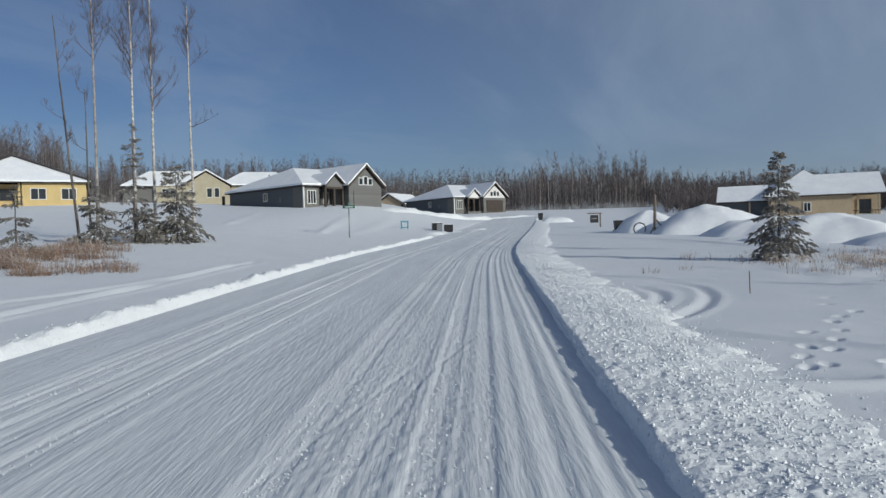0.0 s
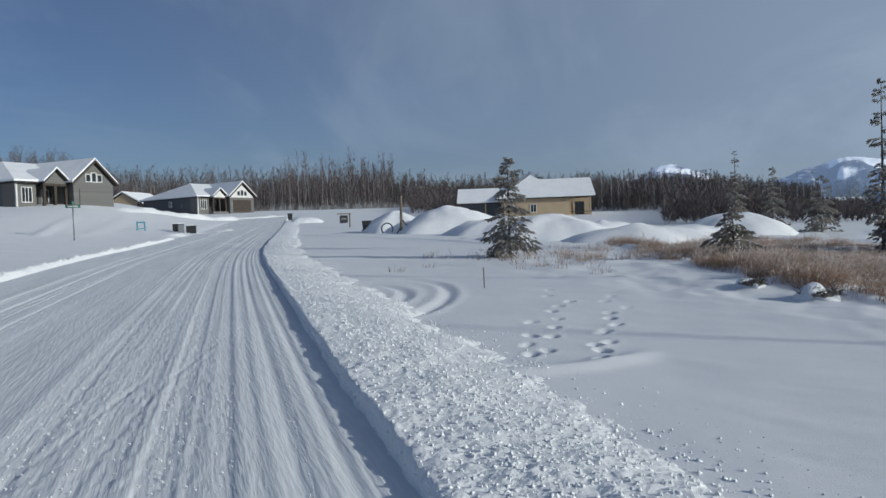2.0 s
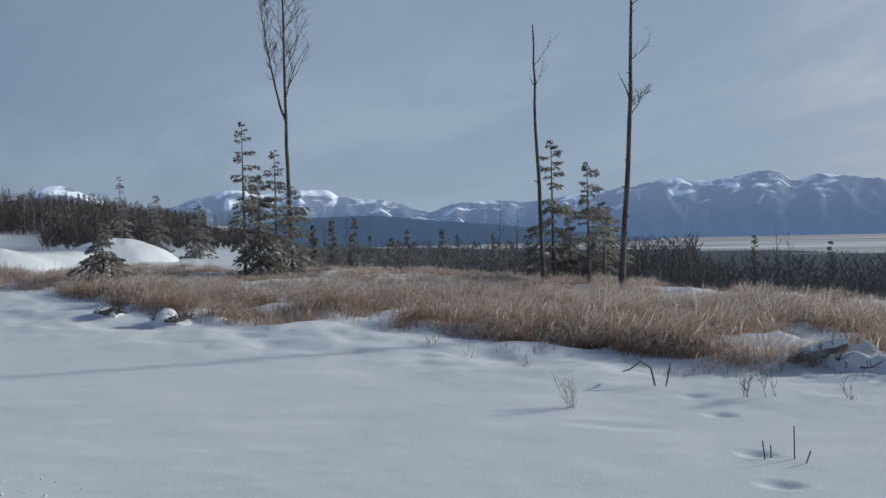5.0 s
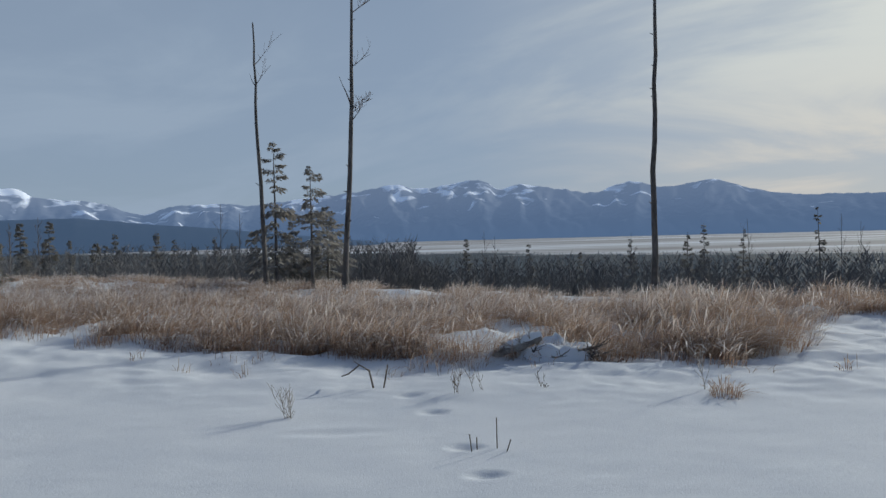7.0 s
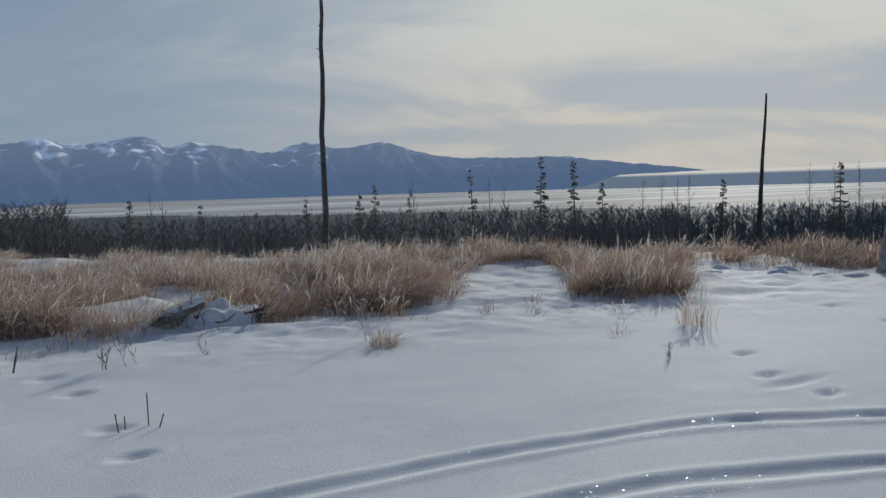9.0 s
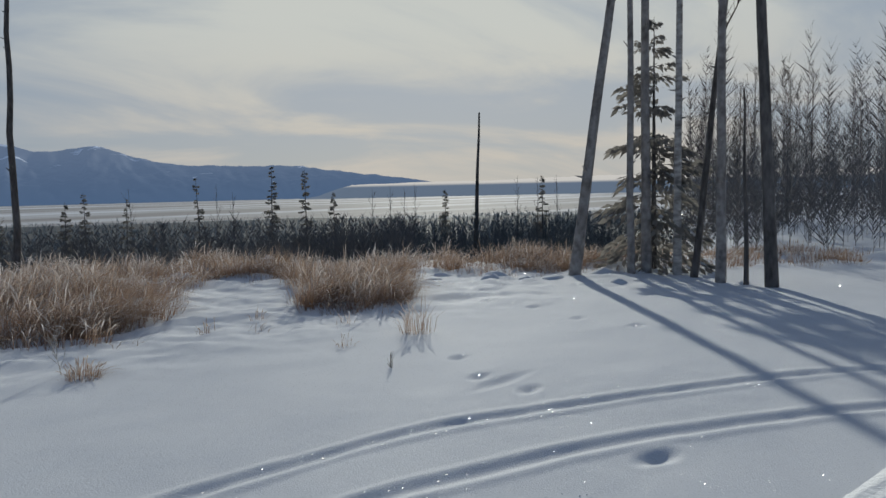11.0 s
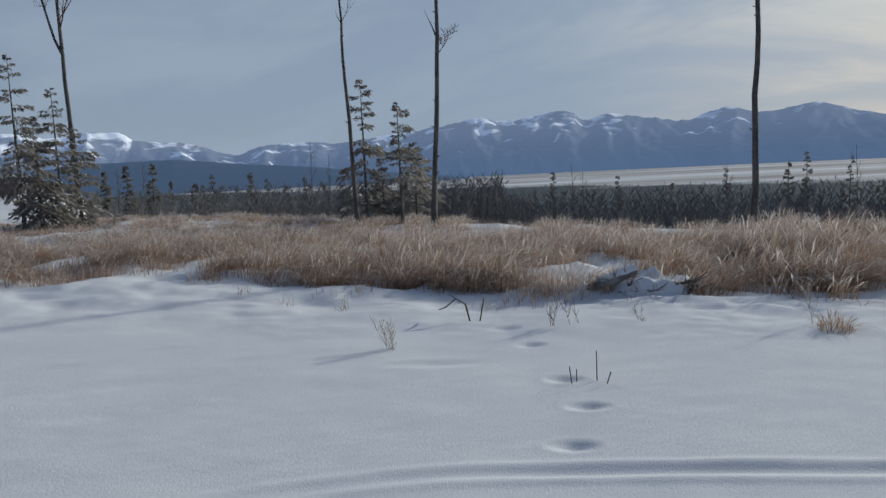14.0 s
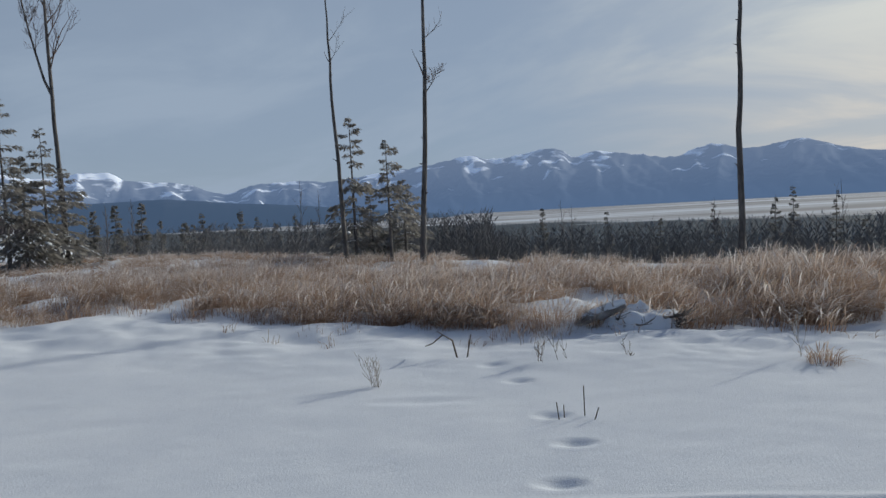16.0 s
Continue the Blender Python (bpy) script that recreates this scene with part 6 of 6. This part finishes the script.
def tan_house():
    p = place(29.5, 101, 2.3)
    root = thing("house", Matrix.Translation(p) @ Matrix.Rotation(radians(-24), 4, "Z"), "tan house with snowy hip roof and corner deck behind snow piles", "house", "new houses")
    H = 3.0
    box_part("wall", (-9.0, 0, 0, 10, -1.5, H), M_SHEATH, root)
    box_part("porch_wall", (0, 3.0, 2.6, 10, -1.5, H), M_SHEATH, root, "shaded wall behind the deck")
    # dark grey siding instead of tan puts this wing's shade into its colour
    box_part("garage", (-15.0, -9.0, 1.6, 9.0, -1.5, 2.6), M_GREY, root, "dark shaded side wing")
    add_roof(root, roof_polys(-9.5, 3.0, 0, 10, H, 2.6, "x", 5.2, 0.0, 0.5))
    add_roof(root, roof_polys(-15.0, -8.0, 1.6, 9.0, 2.6, 2.0, "x", 0.0, 0, 0.5))
    add_roof(root, roof_polys(-9.2, -0.8, 0, 10, H, 3.25, "x", 4.6, 4.6, 0.46))
    for px in (0.6, 2.85):
        box_part("deck_post", (px - 0.1, px + 0.1, 0.05, 0.25, -1.5, H), M_SHEATH, root, "timber deck post")
    box_part("deck", (0.0, 3.0, 0, 2.6, -0.3, 0.1), M_DARKTIMBER, root, "dark timber deck")
    for k in range(9):
        box_part("baluster", (0.3 + k * 0.3, 0.36 + k * 0.3, 0.06, 0.12, 0.1, 1.0), M_DARKTIMBER, root)
    box_part("rail", (0.0, 3.0, 0.03, 0.14, 1.0, 1.09), M_DARKTIMBER, root)
    add_window(root, -4.9, -0.03, 1.2, 0.7, 1.0, "y", M_TRIM, 2)
    add_window(root, 1.5, 2.57, 0.5, 1.4, 1.9, "y", M_DARKTIMBER, 2)
    for px in (-11.5, -9.2):
        box_part("porch_post", (px - 0.1, px + 0.1, 0.9, 1.1, -1.5, 2.6), M_SHEATH, root, "timber porch post")


yellow_house()
cream_houses()
tan_house()


# ---- snow piles ----
def snow_pile(az, dist, wide, deep, high, seed, label="smooth heaped mound of ploughed snow"):
    p = polar(az, dist)
    n, m = 40, 14
    t = np.linspace(0, 2 * np.pi, n, endpoint=False)
    q = np.linspace(0, 1, m)
    Q, Tt = np.meshgrid(q, t, indexing="ij")
    rag = 1 + 0.35 * fbm(np.cos(Tt) * 1.5 + seed, np.sin(Tt) * 1.5, seed, 3)
    X, Y = Q * wide * np.cos(Tt) * rag, Q * deep * np.sin(Tt) * rag
    Z = 1.0 * high * (1 - Q ** 1.6) * (1 + 0.35 * fbm(X * 0.45 + seed, Y * 0.4, seed + 3, 3)) + 0.10 * fbm(X * 2, Y * 2, seed + 5, 3) * (1 - Q) - 0.35 * Q ** 6
    a = radians(-az)
    P = np.stack([X * math.cos(a) - Y * math.sin(a), X * math.sin(a) + Y * math.cos(a), Z], -1)
    ob = grid_mesh("snow_mound", P, M_ROOFSNOW, wrap=True)
    ob.location = p
    tagged(ob, label, "snow mound", "snow mounds")


for k, (az, d, w, dp, h) in enumerate([(15.9, 57, 2.2, 2.2, 1.75), (20.2, 54, 3.2, 3.0, 1.95), (24.2, 48, 3.0, 2.4, 1.35), (28.3, 40, 2.7, 2.4, 1.35), (32.0, 43, 2.6, 2.4, 1.1), (34.9, 36.5, 3.3, 2.2, 1.2), (38.2, 41, 2.4, 2.2, 0.8), (41.4, 45, 2.7, 2.4, 1.4), (22.0, 60, 3.0, 2.6, 1.5)]):
    snow_pile(az, d, w * 1.4, dp * 1.3, h * 0.95, 200 + k)


def ridge(pts, wide, high, seed, label):
    """A lumpy ploughed ridge of snow along a bent line."""
    line = spline(pts, 14)
    way = np.gradient(line, axis=0)
    way /= np.linalg.norm(way, axis=1, keepdims=True)
    q = np.linspace(-1, 1, 13)
    X = line[:, 0, None] + way[:, 1, None] * q * wide
    Y = line[:, 1, None] - way[:, 0, None] * q * wide
    end = np.sin(np.linspace(0, 1, len(line)) * 3.1416) ** 0.3
    Z = ground_z(X, Y) - 0.12 + (0.12 + high * (1 + 1.0 * fbm(X * 0.5, Y * 0.5, seed, 3))) * (1 - q ** 2)[None] * end[:, None] + 0.30 * high * fbm(X * 1.7, Y * 1.7, seed + 4, 3) * (1 - q ** 2)[None]
    ob = grid_mesh("snow_ridge", np.stack([X, Y, Z], -1), M_BERM)
    tagged(ob, label, "snow ridge", "ploughed snow ridges", "structure")


ridge([polar(-4.6, 88)[:2], polar(-2.0, 98)[:2], polar(1.5, 106)[:2], polar(5.2, 114)[:2], polar(8.0, 122)[:2]], 1.3, 0.45, 501, "lumpy ridge of ploughed snow before the houses")
ridge([polar(-1.6, 60)[:2], polar(1.0, 66)[:2], polar(4.0, 76)[:2], polar(6.3, 88)[:2]], 0.8, 0.22, 502, "low bright ridge of snow where the side street joins")
snow_pile(9.0, 92, 2.4, 1.6, 0.8, 240, "rough heap of ploughed snow at the road's bend")


# ---- things along the road ----
M_STEEL = material("galvanised_steel", (0.32, 0.34, 0.35), 0.45, (0.25, 0.26, 0.27), 5, 0.1, 30, metal=0.7)
M_GREENSIGN = material("green_sign", (0.03, 0.16, 0.11), 0.45, (0.025, 0.13, 0.09), 4, 0, 20)
M_TEAL = material("blue_paint", (0.07, 0.24, 0.32), 0.6, (0.05, 0.18, 0.25), 4, 0.1, 20)
M_BLACKPLASTIC = material("black_plastic", (0.035, 0.035, 0.038), 0.5, (0.025, 0.025, 0.027), 4, 0.1, 30)
M_WOODPOST = material("weathered_post", (0.20, 0.16, 0.13), 0.9, (0.12, 0.10, 0.08), 3, 0.4, 20)


def rod(parent, name, a, b, r, mat, sides=8, label=""):
    V, F = [], []
    a, b = Vector(a), Vector(b)
    tube(V, F, [a, a.lerp(b, 0.5), b], [r, r, r], sides)
    n = len(V)
    V += [a, b]
    F += [((k + 1) % sides, k, n) for k in range(sides)] + [(n - sides + k, n - sides + (k + 1) % sides, n + 1) for k in range(sides)]
    return tri_mesh(name, np.array([tuple(v) for v in V]), F, mat, parent, label, True)


def street_sign():
    p = polar(-7.34, 50.6)
    root = thing("street_sign", Matrix.Translation((p.x, p.y, p.z)), "green street name sign on a thin steel post", "street sign")
    rod(root, "post", (0, 0, -0.3), (0, 0, 2.25), 0.045, M_STEEL)
    a = box_part("sign_blade", (-0.42, 0.42, -0.02, 0.02, 2.02, 2.22), M_GREENSIGN, root, "green name blade", 0.008)
    box_part("lettering", (-0.3, 0.28, -0.028, -0.02, 2.09, 2.15), M_TRIM, a, "pale unreadable lettering bar")
    b = box_part("sign_blade", (-0.02, 0.02, -0.42, 0.42, 2.24, 2.44), M_GREENSIGN, root, "green name blade set crosswise", 0.008)
    box_part("bracket", (-0.04, 0.04, -0.04, 0.04, 2.2, 2.26), M_STEEL, root)


def blue_stand():
    p = polar(-3.0, 66)
    root = thing("sign_stand", Matrix.Translation(p) @ Matrix.Rotation(radians(20), 4, "Z"), "small empty blue sign frame standing in the snow", "sign frame")
    for x in (-0.3, 0.3):
        box_part("leg", (x - 0.05, x + 0.05, -0.04, 0.04, -0.2, 0.72), M_TEAL, root)
    box_part("top_rail", (-0.35, 0.35, -0.05, 0.05, 0.62, 0.76), M_TEAL, root)
    box_part("cross_rail", (-0.3, 0.3, -0.03, 0.03, 0.12, 0.2), M_TEAL, root)


def utility_boxes():
    for k, (az, d, w, h) in enumerate([(0.45, 68, 0.42, 0.62), (-0.25, 67, 0.25, 0.7), (-0.6, 69, 0.3, 0.6)]):
        p = polar(az, d)
        root = thing("utility_box", Matrix.Translation(p), "dark green utility box half sunk in snow", "utility box", "utility boxes")
        box_part("cabinet", (-w, w, -0.3, 0.3, -0.2, h), M_BLACKPLASTIC if k != 1 else M_STEEL, root, "", 0.03)
        box_part("lid", (-w - 0.03, w + 0.03, -0.33, 0.33, h, h + 0.06), M_BLACKPLASTIC, root, "", 0.015)
        box_part("snow", (-w, w, -0.3, 0.3, h + 0.06, h + 0.12), M_ROOFSNOW, root, "thin snow on the lid", 0.025)


def bin_thing(az, d, mat, label, h=1.05):
    p = polar(az, d)
    root = thing("wheeled_bin", Matrix.Translation(p), label, "rubbish bin", "bins")
    bm = bmesh.new()
    v = box(bm, -0.3, 0.3, -0.33, 0.33, 0.08, h)
    for q in v:
        if q.co.z < 0.3:
            q.co.x, q.co.y = q.co.x * 0.78, q.co.y * 0.78
    bmesh.ops.bevel(bm, geom=bm.edges[:], offset=0.03, segments=2, affect="EDGES")
    part("body", bm, mat, root)
    box_part("lid", (-0.33, 0.33, -0.37, 0.36, h, h + 0.08), M_BLACKPLASTIC, root, "dark hinged lid", 0.02)
    for x in (-0.28, 0.28):
        bm = bmesh.new()
        r = bmesh.ops.create_cone(bm, cap_ends=True, segments=14, radius1=0.12, radius2=0.12, depth=0.06)
        bmesh.ops.transform(bm, matrix=Matrix.Translation((x, 0.28, 0.1)) @ Matrix.Rotation(radians(90), 4, "Y"), verts=r["verts"])
        part("wheel", bm, M_BLACKPLASTIC, root, "black wheel")


def yard_sign():
    p = polar(11.9, 72)
    root = thing("hanging_sign", Matrix.Translation(p), "dark hanging sign on an arm post in the snow", "sign")
    box_part("post", (0.42, 0.54, -0.06, 0.06, -0.3, 1.3), M_WOODPOST, root)
    box_part("arm", (-0.75, 0.6, -0.05, 0.05, 1.3, 1.4), M_WOODPOST, root)
    box_part("board", (-0.5, 0.3, -0.02, 0.02, 0.45, 1.2), M_BLACKPLASTIC, root, "dark square board", 0.01)
    box_part("lettering", (-0.35, 0.15, -0.027, -0.02, 0.8, 0.9), M_STEEL, root, "pale unreadable bar")


def leaning_pole():
    p = polar(16.3, 53)
    root = thing("utility_pole_stub", Matrix.Translation(p), "short weathered pole propped by a slanting brace", "pole")
    rod(root, "pole", (0, 0, -0.3), (0.06, 0, 2.75), 0.10, M_WOODPOST)
    rod(root, "brace", (0.1, 0, 1.0), (0.95, 0, -0.05), 0.055, M_WOODPOST)
    rod(root, "brace", (-0.05, 0, 0.5), (-0.35, 0, -0.05), 0.04, M_WOODPOST)
    q = polar(15.2, 53)
    ring = bmesh.new()
    V, F = [], []
    pts = [Vector((0.42 * math.cos(t), 0, 0.36 + 0.42 * math.sin(t))) for t in np.linspace(-0.6, 3.9, 22)]
    ring.free()
    tube(V, F, pts, [0.045] * 22, 7)
    hose = tri_mesh("hose_loop", np.array([tuple(v) for v in V]), F, M_BLACKPLASTIC, None, "", True)
    hose.location = q
    tagged(hose, "black loop of pipe half buried in the snow", "pipe loop")
    bin_thing(13.6, 57, M_BLACKPLASTIC, "low dark box bin beside the snow mound", 0.85)


def stake():
    p = polar(22.9, 15.4)
    root = thing("marker_stake", Matrix.Translation(p), "thin dark marker stake in the snowfield", "stake")
    rod(root, "shaft", (0, 0, -0.15), (-0.01, 0.0, 0.44), 0.011, M_WEED, 6)
    for az, d, h in ((22.0, 48, 0.7), (23.2, 48, 0.45)):
        q = polar(az, d)
        root = thing("marker_stake", Matrix.Translation(q), "small survey stake by the snow piles", "stake")
        rod(root, "shaft", (0, 0, -0.15), (0.1, 0.0, h), 0.04, M_WEED, 6)


street_sign()
blue_stand()
utility_boxes()
bin_thing(7.7, 100, M_BLACKPLASTIC, "dark wheeled bin at the road's end")
yard_sign()
leaning_pole()
stake()


# ---- weeds, sticks and stumps in the near field ----
def weed(at, seed, stems, tall, spread, label, curl=0.3, thick=0.0035, mat=None):
    rng = random.Random(seed)
    root = thing("dry_weed", Matrix.Translation(at), label, "dry weed", "weeds in the snow")
    for k in range(stems):
        V, F = [], []
        d = Vector((rng.uniform(-spread, spread), rng.uniform(-spread, spread), 1))
        branch(V, F, rng, Vector((rng.uniform(-0.05, 0.05), rng.uniform(-0.05, 0.05), -0.05)), d, tall * rng.uniform(0.7, 1.1), thick, 1, curl, 0.0022)
        tagged(tri_mesh("stem", np.array([tuple(v) for v in V]), F, mat or M_WEED, root), kind="stuff")
    return root


def spot(x, y):
    return Vector((x, y, gz(x, y)))


def sticks():
    root = thing("broken_sticks", Matrix.Translation(spot(6.15, -0.25)), "three thin broken sticks poking out of the snow", "sticks")
    for x, y, h, s in ((0.0, 0.12, 0.13, 0.02), (0.08, -0.06, 0.23, 0.0), (0.0, -0.11, 0.09, -0.05), (0.1, 0.09, 0.08, 0.0)):
        rod(root, "stick", (x, y, -0.06), (x, y + s, h), 0.0045, M_WEED, 5)
    root = thing("bent_twig", Matrix.Translation(spot(8.35, 1.0)), "crooked dark twig arching out of the snow", "twig")
    V, F = [], []
    tube(V, F, [Vector(q) for q in ((0, -0.05, -0.05), (0, 0.0, 0.18), (0, 0.1, 0.24), (0, 0.22, 0.15), (0.02, 0.3, 0.12))], [0.011, 0.010, 0.009, 0.008, 0.005], 5)
    tube(V, F, [Vector(q) for q in ((0, -0.14, -0.05), (0, -0.18, 0.15), (0, -0.2, 0.24))], [0.009, 0.008, 0.005], 5)
    tube(V, F, [Vector(q) for q in ((0, 0.1, 0.24), (0, 0.16, 0.28))], [0.006, 0.004], 5)
    tri_mesh("twig", np.array([tuple(v) for v in V]), F, M_WEED, root)


def stump(at, seed, wide, label):
    """A snow-capped root mass."""
    rng = random.Random(seed)
    root = thing("snowy_stump", Matrix.Translation(at), label, "stump", "snowy stumps")
    n, m = 26, 9
    q, t = np.meshgrid(np.linspace(0, 1, m), np.linspace(0, 2 * np.pi, n, endpoint=False), indexing="ij")
    X = q * wide * np.cos(t) * (1 + 0.35 * vnoise(np.cos(t) * 2 + seed, np.sin(t) * 2, seed))
    Y = q * wide * 1.3 * np.sin(t) * (1 + 0.35 * vnoise(np.cos(t) * 2, np.sin(t) * 2 + seed, seed + 1))
    Z = wide * 0.5 * (1 - q ** 3.0) * (1 + 1.1 * fbm(X * 4 + seed, Y * 4, seed, 3)) - 0.08 * q ** 4
    grid_mesh("snow_cap", np.stack([X, Y, Z], -1), M_SNOW, root, "rounded snow cap", wrap=True)
    for k in range(26):
        V, F = [], []
        a = rng.uniform(0, 6.28) if k % 2 else rng.uniform(-2.6, -0.8)
        s = Vector((math.cos(a) * wide * 0.7, math.sin(a) * wide * 0.9, wide * rng.uniform(0.05, 0.35)))
        branch(V, F, rng, s, Vector((-math.sin(a) * rng.choice((-1, 1)), math.cos(a), rng.uniform(-0.2, 0.35))), wide * rng.uniform(0.4, 0.8), 0.026, 1, 0.0)
        tagged(tri_mesh("root", np.array([tuple(v) for v in V]), F, M_DARKBARK, root, "dark twisted root"), kind="stuff")


def tuft(x, y, seed, blades, tall, size, fan, mat, label):
    ob = grass("grass_tuft", np.array([x]), np.array([y]), seed, np.array([tall]), mat, label, blades, size, 0.006, (0.02, -0.12), fan)
    tagged(ob, label, "grass tuft", "tufts in the snow")


sticks()
tuft(7.3, -5.9, 351, 80, 0.55, 0.20, 0.12, M_FROST, "upright sparse pale dry stalks in open snow")
tuft(7.9, -2.5, 352, 140, 0.24, 0.15, 0.6, M_GRASS, "low reddish-brown grass clump in snow")
for k, (x, y) in enumerate([(8.6, -4.6), (8.9, -4.1), (7.3, -4.9), (9.2, -4.9), (8.3, -5.6), (9.4, -6.4), (10.2, -7.4), (9.0, 2.6), (9.3, 3.4), (9.8, 4.2)]):
    tuft(x, y, 360 + k, 16, 0.22, 0.12, 0.5, M_GRASS if k % 2 else M_FROST, "small thin tuft of dry grass in snow")
weed(spot(7.05, 1.50), 301, 7, 0.30, 0.55, "small frosted weed casting a long shadow", mat=M_PALEWEED)
weed(spot(8.0, 0.1), 302, 3, 0.28, 0.2, "small branching dry weed by footprints")
weed(spot(8.1, -0.15), 303, 2, 0.3, 0.2, "small branching dry weed by footprints")
weed(spot(8.2, -0.8), 304, 2, 0.2, 0.4, "thin bent weed stalk in snow")
weed(spot(8.1, -2.35), 305, 2, 0.45, 0.1, "pale dry stalk with seed head above a grass clump", mat=M_PALEWEED)
weed(spot(6.2, -4.7), 308, 2, 0.2, 0.3, "thin dark weed stalk in snow")
stump(spot(9.95, -1.1), 321, 0.44, "snow-capped root stump at the grass edge")
stump(spot(14.5, -8.0), 322, 0.4, "snow-capped dark boulder-like stump in grass")
stump(spot(10.0, 9.4), 323, 0.34, "snowy dark root mass at the grass edge")
stump(spot(10.0, 10.9), 324, 0.26, "low snow-covered dark log end")


def fallen_log():
    """A short rotten log sloping into the snow, with snow lying along its back."""
    at = spot(9.75, -0.55)
    root = thing("fallen_log", Matrix.Translation(at), "grey rotten log under snow beside a stump", "log")
    rng = random.Random(5)
    line = [Vector((0.06 + rng.uniform(-0.02, 0.02), 0.30 - 0.13 * i, 0.0 + 0.05 * i + rng.uniform(-0.012, 0.012))) for i in range(6)]
    V, F = [], []
    tube(V, F, line, [0.02, 0.046, 0.044, 0.052, 0.046, 0.03], 9)
    for i in range(8):
        q = line[rng.randint(1, 5)]
        branch(V, F, rng, q, Vector((rng.uniform(-1, 0.2), rng.uniform(-1, 1), rng.uniform(-0.2, 0.7))), rng.uniform(0.1, 0.25), 0.014, 1, 0.0)
    tri_mesh("bark", np.array([tuple(v) for v in V]), F, M_GREYBARK, root, "weathered grey bark", True)
    V, F = [], []
    tube(V, F, [q + Vector((0.03, 0, 0.045 + rng.uniform(-0.01, 0.01))) for q in line[1:]], [0.03, 0.065, 0.06, 0.075, 0.04], 8)
    tri_mesh("snow", np.array([tuple(v) for v in V]), F, M_SNOW, root, "snow lying along the log", True)


fallen_log()


def snow_lump(at, seed, wide):
    """A low drifted lump with a dark side where the wind has bared it."""
    n, m = 22, 8
    q, t = np.meshgrid(np.linspace(0, 1, m), np.linspace(0, 2 * np.pi, n, endpoint=False), indexing="ij")
    rag = 1 + 0.5 * fbm(np.cos(t) * 2 + seed, np.sin(t) * 2, seed, 2)
    X, Y = q * wide * np.cos(t) * rag, q * wide * 1.5 * np.sin(t) * rag
    Z = wide * 0.30 * (1 - q ** 2) * (1 + 0.9 * fbm(X * 5, Y * 5, seed, 3)) - 0.05 * q ** 4
    ob = grid_mesh("snow_lump", np.stack([X, Y, Z], -1), M_SNOW, wrap=True)
    ob.location = at
    tagged(ob, "low rounded snow lump at the field's edge", "snow lump", "snow lumps at the edge")


for k, (x, y, w) in enumerate([(10.2, -10.2, 0.22), (9.4, -10.9, 0.2), (10.8, -9.4, 0.24), (9.0, -11.9, 0.24), (8.2, -11.2, 0.14), (11.4, -8.3, 0.2), (10.0, -9.9, 0.16), (8.6, -12.6, 0.2), (10.5, -9.0, 0.12), (9.7, -10.5, 0.12)]):
    snow_lump(spot(x, y), 330 + k, w)
